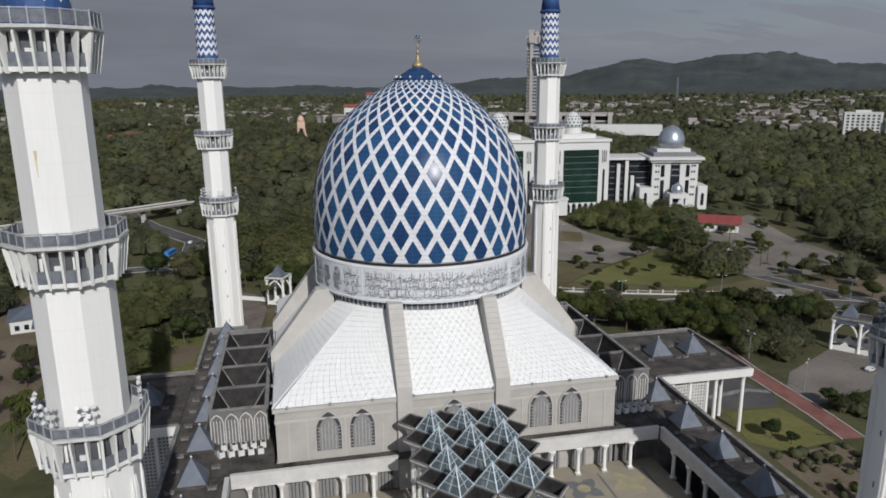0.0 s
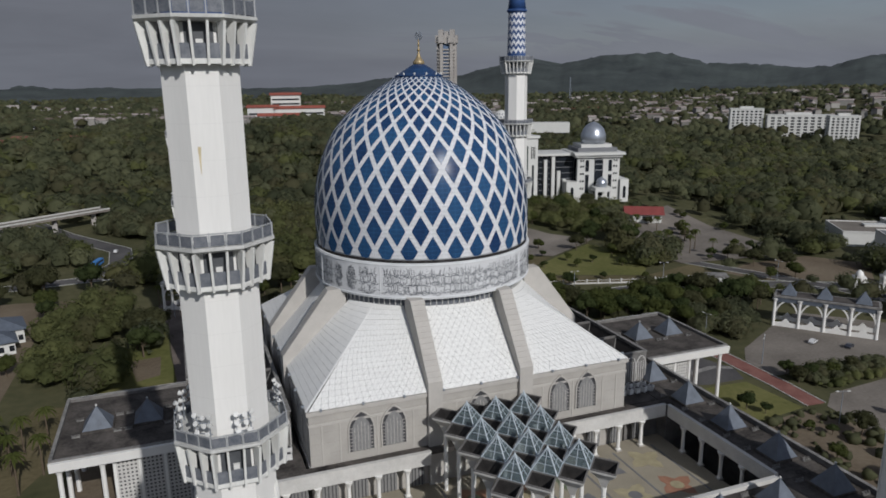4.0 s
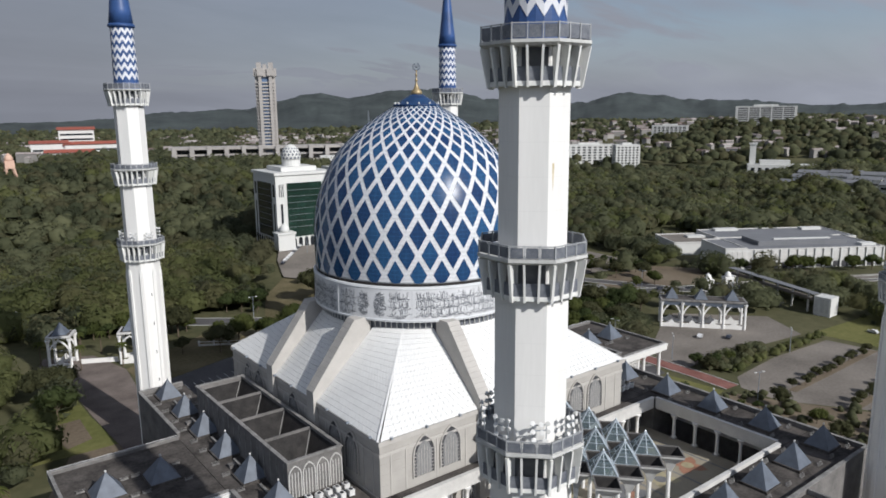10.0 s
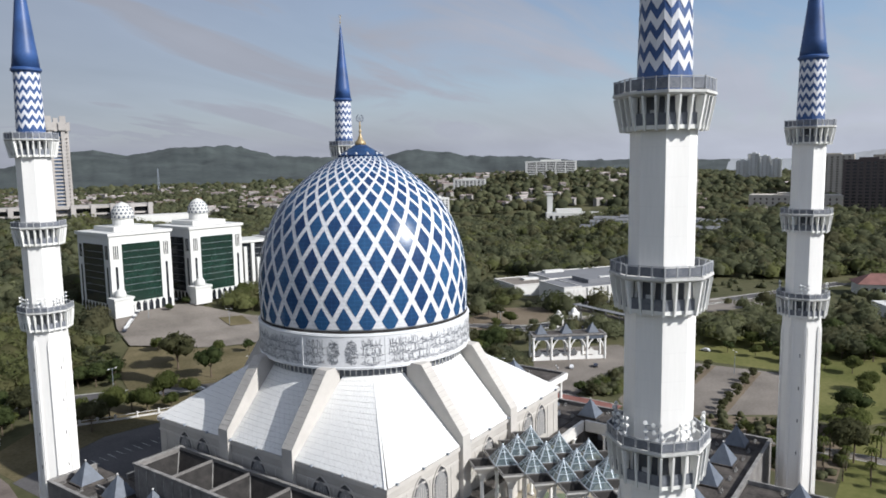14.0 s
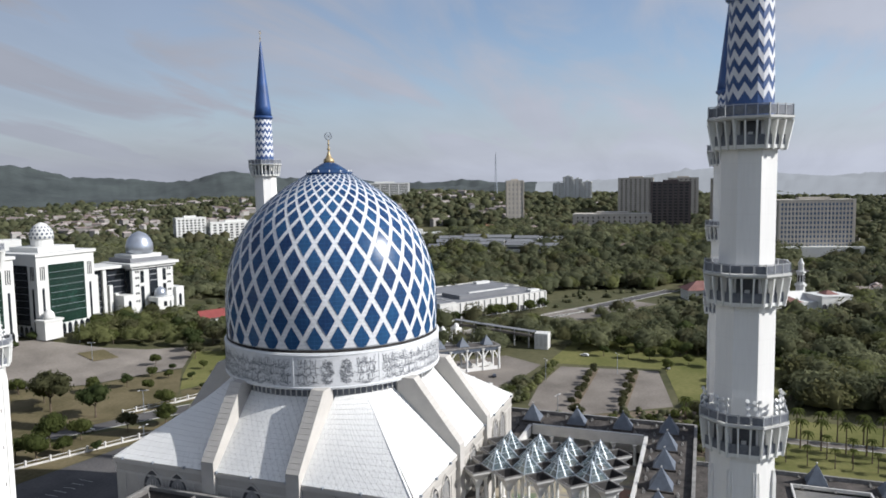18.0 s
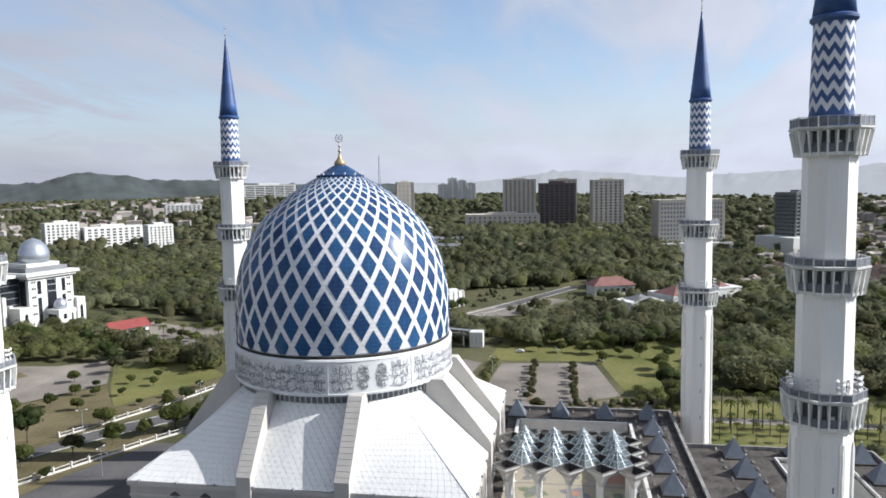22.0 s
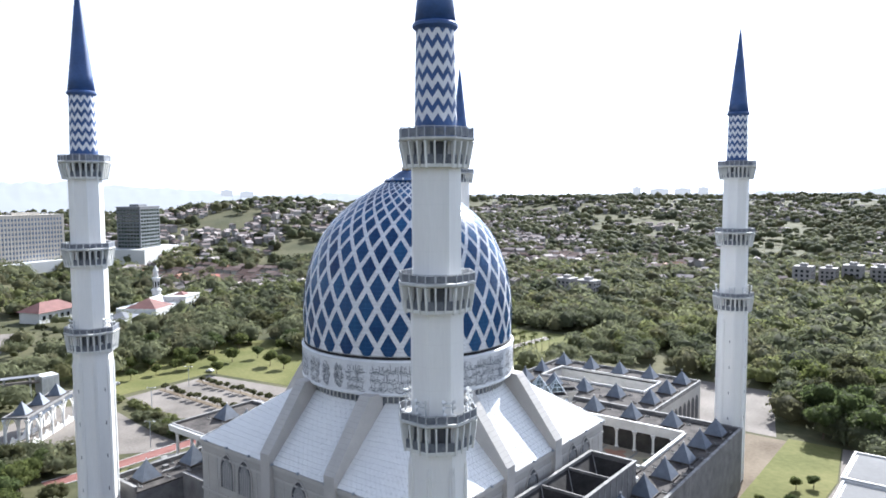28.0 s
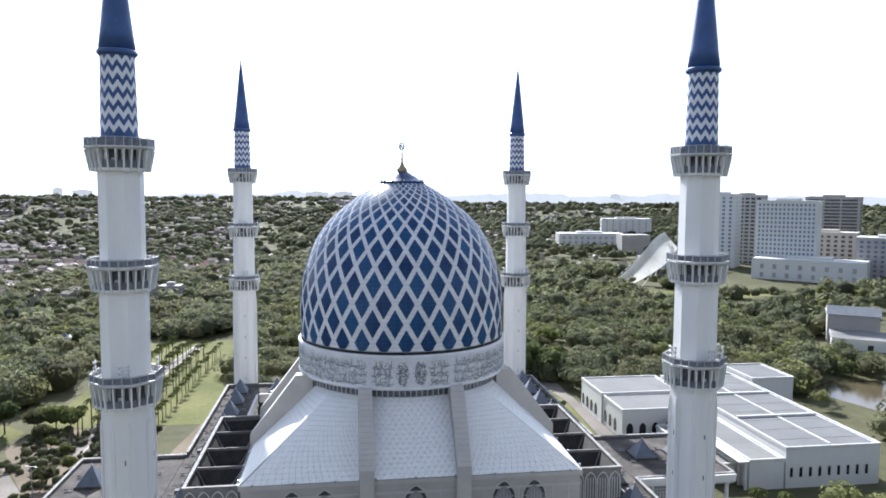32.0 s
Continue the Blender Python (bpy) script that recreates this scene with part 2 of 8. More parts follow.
M["gold"] = material("gilded_copper", (0.34, 0.26, 0.14), 0.45, 0.4, 0.15, 1.0, 6)
M["tile"] = material("roof_white_panel", (0.72, 0.72, 0.70), 0.5, vary=0.05, scale=0.4, fine=3, per_object=0.7)
M["tile_far"] = material("roof_white_panel_joined", (0.72, 0.72, 0.70), 0.5, vary=0.05, scale=0.4, fine=3, island=0.7)
M["joint"] = material("roof_joint", (0.27, 0.27, 0.265), 0.8, vary=0.2)
M["stone"] = material("beige_stone", (0.37, 0.352, 0.322), 0.8, vary=0.10, scale=0.25, fine=3.0, bump=0.05)
M["ribstone"] = material("rib_stone", (0.42, 0.40, 0.37), 0.8, vary=0.10, scale=0.3, fine=3.0)
# flat dark colour; inside arches and behind lattice it stands in for shade
M["dark"] = material("flat_dark", (0.045, 0.045, 0.05), 0.6, vary=0.3)
M["grille"] = material("window_lattice", (0.21, 0.21, 0.207), 0.6, vary=0.2, scale=2.0, fine=9)
M["roofdark"] = material("dark_flat_roof", (0.038, 0.035, 0.034), 0.9, vary=0.4, scale=0.22, fine=1.6, tint=(0.122, 0.110, 0.100), spec=0.12)
M["slate"] = material("slate_pyramid", (0.095, 0.112, 0.140), 0.6, vary=0.25, scale=0.6, fine=5)
M["parapet"] = material("parapet_concrete", (0.125, 0.12, 0.115), 0.85, vary=0.3, scale=0.3, fine=3, tint=(0.20, 0.19, 0.18))
M["cornice"] = material("white_cornice", (0.52, 0.51, 0.485), 0.7, vary=0.14, scale=0.3, fine=3)
M["frame"] = material("white_metal_frame", (0.45, 0.50, 0.54), 0.4, 0.3, 0.1)
M["glass"] = glass_material("skylight_glass", (0.15, 0.20, 0.22), 0.12, 0.6)
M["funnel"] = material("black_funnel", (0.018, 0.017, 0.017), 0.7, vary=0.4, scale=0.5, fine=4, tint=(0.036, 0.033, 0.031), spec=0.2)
M["floor"] = material("court_paving", (0.30, 0.27, 0.21), 0.7, vary=0.12, scale=0.2, fine=2.5, spec=0.12)
M["floor_green"] = material("court_green_marble", (0.12, 0.15, 0.09), 0.6, vary=0.2)
M["floor_red"] = material("court_red_marble", (0.30, 0.155, 0.10), 0.6, vary=0.2)
M["ac"] = material("white_box_metal", (0.62, 0.62, 0.60), 0.5, vary=0.12)
M["grass"] = material("lawn", (0.105, 0.122, 0.034), 0.95, vary=0.3, scale=0.03, fine=0.5, tint=(0.170, 0.162, 0.064), bump=0.3, spec=0.1)
M["ground"] = material("park_ground", (0.058, 0.066, 0.030), 0.95, vary=0.3, scale=0.018, fine=0.25, tint=(0.118, 0.110, 0.060), bump=0.3, spec=0.12)
M["asphalt"] = material("asphalt", (0.075, 0.073, 0.075), 0.9, vary=0.2, scale=0.06, fine=1.2, tint=(0.125, 0.12, 0.118), spec=0.12)
M["lot"] = material("worn_car_park", (0.160, 0.143, 0.124), 0.9, vary=0.25, scale=0.05, fine=1.0, tint=(0.245, 0.220, 0.192), spec=0.12)
M["earth"] = material("bare_earth", (0.14, 0.108, 0.075), 0.95, vary=0.25, scale=0.05, fine=0.9, tint=(0.20, 0.165, 0.12), spec=0.12)
M["redpave"] = material("red_brick_paving", (0.20, 0.085, 0.072), 0.85, vary=0.25, scale=0.2, fine=2, tint=(0.26, 0.13, 0.11), spec=0.12)
M["kerb"] = material("kerb_white", (0.45, 0.45, 0.42), 0.8, vary=0.2)
M["bark"] = material("bark", (0.10, 0.075, 0.05), 0.9, vary=0.3, scale=2, fine=12)
M["leaf_a"] = leaf_material("foliage_deep", (0.050, 0.074, 0.030), (0.112, 0.138, 0.054), through_it=0.6)
M["leaf_b"] = leaf_material("foliage_bright", (0.076, 0.104, 0.034), (0.155, 0.170, 0.058), through_it=0.6)
M["leaf_c"] = leaf_material("foliage_olive", (0.078, 0.086, 0.044), (0.142, 0.142, 0.072), through_it=0.6)
M["palm"] = leaf_material("palm_fronds", (0.075, 0.105, 0.026), (0.15, 0.165, 0.055), 0.6, 3.0, 0.4, 0.3, 0.55)
# wood_far: base colour lighter and bluer than leaves, standing in for haze
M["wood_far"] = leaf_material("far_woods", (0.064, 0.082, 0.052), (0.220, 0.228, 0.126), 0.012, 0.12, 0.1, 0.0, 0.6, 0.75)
M["wood_bright"] = leaf_material("bright_woods", (0.092, 0.116, 0.048), (0.225, 0.235, 0.098), 0.02, 0.2, 0.1, 0.0, 0.6, 0.5)
M["hill"] = material("forested_hill", (0.026, 0.036, 0.037), 0.95, vary=0.35, scale=0.006, fine=0.05, tint=(0.054, 0.068, 0.064), bump=0.8)
M["offwhite"] = material("office_white", (0.57, 0.57, 0.545), 0.6, vary=0.06, scale=0.05, fine=0.6)
M["greenglass"] = material("green_glazing", (0.012, 0.030, 0.023), 0.12, 0.0, 0.4, 0.08, 1.0, spec=0.8)
M["blackglass"] = material("black_glazing", (0.016, 0.019, 0.024), 0.15, 0.0, 0.4, 0.1, 1.0, spec=0.6)
M["concrete"] = material("tower_concrete", (0.34, 0.32, 0.30), 0.8, vary=0.15, scale=0.06, fine=0.8)
M["brown"] = material("brown_cladding", (0.085, 0.065, 0.06), 0.6, vary=0.2, scale=0.06, fine=0.8)
M["beigetower"] = material("beige_cladding", (0.47, 0.43, 0.37), 0.7, vary=0.12, scale=0.06, fine=0.8)
M["greyroof"] = material("grey_metal_roof", (0.17, 0.175, 0.185), 0.85, 0.0, 0.12, 0.08, 0.8, spec=0.2)
M["redroof"] = material("red_tile_roof", (0.27, 0.075, 0.05), 0.8, vary=0.25, scale=0.2, fine=2, per_object=0.5)
M["crimson"] = material("crimson_roof_sheet", (0.21, 0.055, 0.05), 0.7, vary=0.2, scale=0.2, fine=2, spec=0.2)
M["orangeroof"] = material("orange_tile_roof", (0.28, 0.14, 0.085), 0.8, vary=0.25, scale=0.2, fine=2, per_object=0.7)
M["silver"] = material("silver_dome_metal", (0.42, 0.45, 0.50), 0.3, 0.7, 0.12, 0.3, 3)
M["pink"] = material("pink_stone", (0.55, 0.36, 0.27), 0.7, vary=0.1)
M["paint_white"] = material("car_white", (0.65, 0.65, 0.65), 0.3, vary=0.05)
M["paint_dark"] = material("car_dark", (0.04, 0.045, 0.06), 0.3, vary=0.2, per_object=0.6)
M["rubber"] = material("rubber", (0.02, 0.02, 0.02), 0.8, vary=0.2)
M["townwall"] = material("town_walls", (0.20, 0.19, 0.175), 0.9, vary=0.3, scale=0.01, fine=0.3, tint=(0.42, 0.405, 0.38), island=1.0, spec=0.1)
M["townroof"] = material("town_roofs", (0.14, 0.09, 0.075), 0.9, spec=0.12, vary=0.3, scale=0.01, fine=0.3, tint=(0.44, 0.40, 0.38), island=1.0)
M["rust"] = material("rust_stain", (0.52, 0.44, 0.28), 0.8, vary=0.2, scale=1.0, fine=6)
M["dullred"] = material("dull_red_roof", (0.18, 0.085, 0.072), 0.85, vary=0.25, scale=0.2, fine=2)
M["canvas"] = leaf_material("white_membrane", (0.80, 0.79, 0.77), (0.86, 0.85, 0.83), 0.05, 0.6, 0.0, 0.0, 0.7)
M["water"] = material("brown_pond", (0.09, 0.075, 0.045), 0.12, vary=0.15, scale=0.03, fine=0.5)
M["inst_pale"] = material("pale_roof_felt", (0.175, 0.175, 0.172), 0.9, vary=0.15, scale=0.08, fine=0.9, spec=0.12)
M["inst_roof"] = material("grey_roof_felt", (0.15, 0.153, 0.155), 0.9, vary=0.15, scale=0.08, fine=0.9, spec=0.15)
M["coping"] = material("stained_coping", (0.14, 0.137, 0.13), 0.85, vary=0.3, scale=0.5, fine=4, tint=(0.30, 0.29, 0.275))
M["post"] = material("pale_steel_post", (0.34, 0.35, 0.36), 0.6, 0.1, 0.2, 1.0, 8)
M["floor_yellow"] = material("court_yellow_marble", (0.34, 0.30, 0.19), 0.6, vary=0.2)
M["floor_slate"] = material("court_slate_marble", (0.15, 0.15, 0.155), 0.6, vary=0.2)
M["brickpave"] = material("brown_brick_paving", (0.125, 0.102, 0.090), 0.9, vary=0.25, scale=0.12, fine=2, tint=(0.20, 0.168, 0.148), spec=0.12)
M["drygrass"] = material("dry_lawn", (0.098, 0.088, 0.042), 0.95, vary=0.3, scale=0.05, fine=0.8, tint=(0.165, 0.136, 0.080), bump=0.3, spec=0.12)
M["bluewin"] = material("blue_grey_windows", (0.10, 0.15, 0.24), 0.3, vary=0.2, scale=0.05, fine=0.6)
M["estate_roof"] = material("faded_roof_tiles", (0.12, 0.075, 0.06), 0.9, spec=0.12, vary=0.3, scale=0.02, fine=0.4, tint=(0.30, 0.23, 0.20), island=0.9)
M["n_roof"] = material("red_estate_roofs", (0.15, 0.05, 0.042), 0.9, spec=0.12, vary=0.3, scale=0.02, fine=0.4, tint=(0.27, 0.12, 0.095), island=0.8)
# distance haze put into the surface: pale base colour plus a weak glow
M["hazy"] = material("painted_haze", (0.08, 0.09, 0.10), 0.95, vary=0.08, scale=0.004, fine=0.02, spec=0.0)
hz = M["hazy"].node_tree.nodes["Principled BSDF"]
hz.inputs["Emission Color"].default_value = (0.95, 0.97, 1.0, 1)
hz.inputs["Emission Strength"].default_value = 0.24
M["bluebus"] = material("bus_blue", (0.05, 0.20, 0.50), 0.4, vary=0.1)

scored(M["white"], 3.3, 0.05, 0.93)
scored(M["panel"], 0.95, 0.09, 1.55, 128)
scored(M["panel_far"], 0.95, 0.09, 1.55, 128)
scored(M["lattice"], 0.95, 0.07, 0.62)
scored(M["stone"], 2.3, 0.05, 0.8)

# ---- mesh helpers ----
class Geo:
    """Vertices and faces that grow into one mesh."""

    def __init__(self):
        self.v, self.f = [], []

    def quad(self, *pts):
        k = len(self.v)
        self.v.extend(tuple(p) for p in pts)
        self.f.append(tuple(range(k, k + len(pts))))
        return self

    def box(self, x0, y0, z0, x1, y1, z1):
        k = len(self.v)
        self.v += [(x0, y0, z0), (x1, y0, z0), (x1, y1, z0), (x0, y1, z0), (x0, y0, z1), (x1, y0, z1), (x1, y1, z1), (x0, y1, z1)]
        for q in ((0, 3, 2, 1), (4, 5, 6, 7), (0, 1, 5, 4), (1, 2, 6, 5), (2, 3, 7, 6), (3, 0, 4, 7)):
            self.f.append(tuple(k + i for i in q))
        return self

    def bar(self, a, b, w, h=None):
        """A square bar from a to b."""
        a, b = Vector(a), Vector(b)
        h = h or w
        d = (b - a).normalized()
        s = d.cross(Vector((0, 0, 1)))
        s = s.normalized() if s.length > 1e-4 else Vector((1, 0, 0))
        u = s.cross(d).normalized()
        k = len(self.v)
        for p in (a, b):
            for i, j in ((-1, -1), (1, -1), (1, 1), (-1, 1)):
                self.v.append(tuple(p + s * i * w / 2 + u * j * h / 2))
        for q in ((0, 1, 2, 3), (7, 6, 5, 4), (0, 4, 5, 1), (1, 5, 6, 2), (2, 6, 7, 3), (3, 7, 4, 0)):
            self.f.append(tuple(k + i for i in q))
        return self

    def lathe(self, profile, n, cx=0.0, cy=0.0, turn=0.0, caps=True):
        k = len(self.v)
        for r, z in profile:
            for i in range(n):
                a = turn + 2 * math.pi * i / n
                self.v.append((cx + r * math.cos(a), cy + r * math.sin(a), z))
        for j in range(len(profile) - 1):
            for i in range(n):
                i2 = (i + 1) % n
                self.f.append((k + j * n + i, k + j * n + i2, k + (j + 1) * n + i2, k + (j + 1) * n + i))
        if caps:
            self.f.append(tuple(k + i for i in reversed(range(n))))
            self.f.append(tuple(k + (len(profile) - 1) * n + i for i in range(n)))
        return self

    def pyramid(self, cx, cy, z0, half, height, turn=0.0, n=4):
        k = len(self.v)
        for i in range(n):
            a = turn + 2 * math.pi * (i + 0.5) / n
            r = half / math.cos(math.pi / n)
            self.v.append((cx + r * math.cos(a), cy + r * math.sin(a), z0))
        self.v.append((cx, cy, z0 + height))
        for i in range(n):
            self.f.append((k + i, k + (i + 1) % n, k + n))
        self.f.append(tuple(k + i for i in reversed(range(n))))
        return self

    def extrude(self, outline, a, b, axis="x"):
        """An outline in the other two axes, pushed from a to b along the axis."""
        k, n = len(self.v), len(outline)
        for s in (a, b):
            for p, q in outline:
                self.v.append({"x": (s, p, q), "y": (p, s, q), "z": (p, q, s)}[axis])
        self.f.append(tuple(k + i for i in range(n)))
        self.f.append(tuple(k + n + i for i in reversed(range(n))))
        for i in range(n):
            j = (i + 1) % n
            self.f.append((k + i, k + n + i, k + n + j, k + j))
        return self

    def band(self, pts, y, w, d):
        """One bent bar along points (x, z) in an upright plane at y."""
        k = len(self.v)
        for i, p in enumerate(pts):
            a, b = Vector(pts[max(0, i - 1)]), Vector(pts[min(len(pts) - 1, i + 1)])
            t = (b - a).normalized()
            n = Vector((-t.y, t.x)) * w / 2
            for s, e in ((-1, -1), (1, -1), (1, 1), (-1, 1)):
                self.v.append((p[0] + s * n.x, y + e * d / 2, p[1] + s * n.y))
        m = len(pts)
        for i in range(m - 1):
            for j in range(4):
                j2 = (j + 1) % 4
                self.f.append((k + 4 * i + j, k + 4 * i + j2, k + 4 * i + 4 + j2, k + 4 * i + 4 + j))
        self.f += [(k + 3, k + 2, k + 1, k), tuple(k + 4 * (m - 1) + j for j in range(4))]
        return self

    def moved(self, m):
        self.v = [tuple(m @ Vector(p)) for p in self.v]
        return self

    def add(self, other, m=None):
        k = len(self.v)
        self.v += [tuple(m @ Vector(p)) for p in other.v] if m else other.v
        self.f += [tuple(k + i for i in q) for q in other.f]
        return self

    def mesh(self, name, mat, smooth=False):
        me = bpy.data.meshes.new(name)
        me.from_pydata(self.v, [], self.f)
        me.validate()
        b = bmesh.new()
        b.from_mesh(me)
        bmesh.ops.recalc_face_normals(b, faces=b.faces)
        b.to_mesh(me)
        b.free()
        me.materials.append(mat)
        if smooth:
            me.polygons.foreach_set("use_smooth", [True] * len(me.polygons))
        return me


def part(name, geo, mat, parent=None, label="", smooth=False):
    me = geo if isinstance(geo, bpy.types.Mesh) else geo.mesh(name, mat, smooth)
    ob = new(name, me)
    if parent is not None:
        ob.parent = parent
    if label:
        tagged(ob, label)
    return ob


def thing(name, label, category, group="", kind="", at=(0, 0, 0), turn=0.0):
    ob = new(name)
    ob.empty_display_size = 0.5
    ob.matrix_world = pose(*at, 0, 0, turn)
    return tagged(ob, label, category, group, kind)


def place(ob, x=0, y=0, z=0, turn=0.0):
    ob.matrix_basis = pose(x, y, z, 0, 0, turn)
    return ob


def mesh_from_arrays(name, verts, tris, mat, tones=None):
    """One mesh from big arrays of triangles."""
    me = bpy.data.meshes.new(name)
    me.vertices.add(len(verts))
    me.vertices.foreach_set("co", np.ascontiguousarray(verts, np.float32).ravel())
    me.loops.add(len(tris) * 3)
    me.loops.foreach_set("vertex_index", np.ascontiguousarray(tris, np.int32).ravel())
    me.polygons.add(len(tris))
    me.polygons.foreach_set("loop_start", np.arange(0, len(tris) * 3, 3, dtype=np.int32))
    me.update()
    me.validate()
    me.polygons.foreach_set("use_smooth", [True] * len(me.polygons))
    me.materials.append(mat)
    if tones is not None:
        me.attributes.new("tone", "FLOAT", "POINT").data.foreach_set("value", np.ascontiguousarray(tones, np.float32))
    return me


RND = random.Random(7)

# ---- ground ----
HILLS = [(1120, 480, 34, 130), (974, -772, 54, 230), (820, -560, 14, 150), (760, -1540, 34, 130), (-22, -1500, 46, 75)]


def land(x, y):
    """Height of the ground: flat round the mosque, rising to low hills far off."""
    r = math.hypot(x, y)
    rise = 0.0
    if y > 190:
        rise = 8.0 * min(1, (y - 190) / 75) * float(np.interp(x, [25, 75, 270, 330], [0, 1, 1, 0])) * float(np.interp(y, [350, 480], [1, 0]))
    if r < 400:
        return rise
    b = math.degrees(math.atan2(x, y)) % 360
    north = float(np.interp((b + 60) % 360, [20, 42, 80, 98, 115], [0, 30, 30, 12, 0])) * float(np.interp(r, [400, 580, 900, 1700], [0, 1, 1, 0.4]))
    if r < 620:
        return max(north, rise) + float(np.interp(b, [66, 74, 96, 106], [0, 22, 20, 0])) * float(np.interp(r, [480, 600], [0, 0.8]))
    lift = float(np.interp(b, [0, 25, 42, 50, 75, 88, 100, 118, 150, 180, 215, 250, 330, 360], [10, 12, 34, 58, 60, 46, 24, 18, 9, 5, 5, 6, 8, 10]))
    f = float(np.interp(r, [620, 800, 1000, 1150, 1400, 2000, 3000, 4700], [0, 0.1, 0.3, 0.45, 0.9, 0.75, 0.6, 0.3]))
    east = float(np.interp(b, [66, 74, 96, 106], [0, 22, 20, 0])) * float(np.interp(r, [620, 680, 900, 1300], [0.8, 1, 1, 0]))
    south = float(np.interp(b, [112, 130, 146, 184, 190, 230, 260], [0, 30, 60, 60, 38, 38, 0])) * float(np.interp(r, [1000, 1500, 2300, 3000, 3600], [0, 0.45, 1, 0.95, 0.6]))
    h = max(north * (1 - 0.6 * f) + lift * f, east, south)
    for cx, cy, top, wide in HILLS:
        h += top * math.exp(-((x - cx) ** 2 + (y - cy) ** 2) / (2 * wide * wide)) * min(1, (r - 620) / 200)
    return h + (noise.noise(Vector((x / 300, y / 300, 4.0))) * 8 * min(1, (r - 620) / 400))


g = Geo()
RADII = [4700, 3900, 3200, 2600, 2100, 1700, 1450, 1250, 1120, 1000, 900, 800, 720, 660, 620, 580, 540, 500, 460, 430, 400, 380, 360, 340, 320, 300, 280, 260, 240, 220, 200, 185]
for r in RADII:
    for i in range(180):
        a = 2 * math.pi * i / 180
        x, y = r * math.sin(a), r * math.cos(a)
        g.v.append((x, y, land(x, y) - (0.7 if y > 184 and 30 < x < 325 and r <= 400 else 0.0)))
for j in range(len(RADII) - 1):
    for i in range(180):
        i2 = (i + 1) % 180
        g.f.append((j * 180 + i, j * 180 + i2, (j + 1) * 180 + i2, (j + 1) * 180 + i))
g.f.append(tuple(range((len(RADII) - 1) * 180, len(RADII) * 180)))
ground = tagged(part("ground", g, M["ground"]), "green and brown parkland ground reaching the horizon", "ground", kind="structure")


def patch(name, pts, mat, label, z=0.03, category="ground"):
    """A flat piece of ground with its own surface and a thin edge."""
    n = len(pts)
    gg = Geo()
    gg.v = [(x, y, -0.2) for x, y in pts] + [(x, y, z) for x, y in pts]
    gg.f = [tuple(range(n, 2 * n))] + [(i, (i + 1) % n, n + (i + 1) % n, n + i) for i in range(n)]
    return tagged(part(name, gg, mat), label, category, kind="structure")


def draped(name, pts, mat, label, z=0.35, category="ground"):
    """A piece of ground with its own surface that follows the slope."""
    b = bmesh.new()
    b.faces.new([b.verts.new((x, y, 0)) for x, y in pts])
    for k in range(12):
        bmesh.ops.bisect_plane(b, geom=b.verts[:] + b.edges[:] + b.faces[:], plane_co=(0, 190 + k * 8, 0), plane_no=(0, 1, 0))
    for v in b.verts:
        v.co.z = land(v.co.x, v.co.y) + z
    gg = Geo()
    b.verts.index_update()
    gg.v = [tuple(v.co) for v in b.verts]
    gg.f = [tuple(v.index for v in f.verts) for f in b.faces]
    b.free()
    return tagged(part(name, gg, mat), label, category, kind="structure")


def road(name, pts, width, mat, label, z=0.06, kerbs=True):
    """A ribbon of road along a line, with kerbs as real steps."""
    left, right = [], []
    for i, p in enumerate(pts):
        a, b = Vector(pts[max(0, i - 1)]), Vector(pts[min(len(pts) - 1, i + 1)])
        d = (b - a).normalized()
        s = Vector((-d.y, d.x)) * width / 2
        left.append(Vector(p) + s)
        right.append(Vector(p) - s)
    gg = Geo()
    for i in range(len(pts) - 1):
        gg.quad((*left[i], z), (*right[i], z), (*right[i + 1], z), (*left[i + 1], z))
    ob = tagged(part(name, gg, mat), label, "road", kind="structure")
    if kerbs:
        for side in (left, right):
            kg = Geo()
            for a, b in zip(side, side[1:]):
                kg.bar((*a, z + 0.06), (*b, z + 0.06), 0.35, 0.16)
            part("kerb", kg, M["kerb"], ob)
    return ob


patch("pavement", [(-68, -140), (66, -140), (82, -20), (82, 72), (-70, 72), (-88, 30), (-86, -24), (-68, -40)], M["earth"], "dusty brown apron round the mosque", 0.02)
plaza = patch("plaza", [(-45, 38), (60, 38), (60, 92), (30, 104), (-10, 112), (-45, 100)], M["asphalt"], "dark paved plaza behind the prayer hall", 0.05)
for i in range(16):
    x = -38 + i * 2.9
    part("parking_line", Geo().box(x, 92 - abs(i - 8) * 0.3, 0.052, x + 0.16, 97 - abs(i - 8) * 0.3, 0.062), M["kerb"], plaza)
patch("lawn_north", [(-44, 100.5), (-10, 112.5), (30, 104.5), (60, 92.5), (76, 98), (30, 131), (-8, 147), (-44, 124)], M["drygrass"], "dry lawn with small trees beside the plaza", 0.05)
patch("pavement_brick", [(-61.5, 56), (-56, 56), (-46, 100), (-44, 124), (-50, 148), (-66, 156), (-72, 138), (-64.5, 123), (-63.5, 88)], M["brickpave"], "brown brick paving by the gate pavilions", 0.08)
patch("lawn_west", [(-86, 62), (-62, 62), (-64, 88), (-65, 122), (-78, 100), (-87, 89)], M["grass"], "sunlit lawn beside the minaret", 0.05)
patch("flower_bed", [(-74, 67), (-67, 70), (-67, 87), (-77, 86)], M["earth"], "bare earth bed in the lawn", 0.07)
patch("lawn_low", [(-101, 58), (-90, 54), (-90, 24), (-100, 2), (-108, 10), (-106, 40)], M["drygrass"], "olive lawn with palms", 0.05)
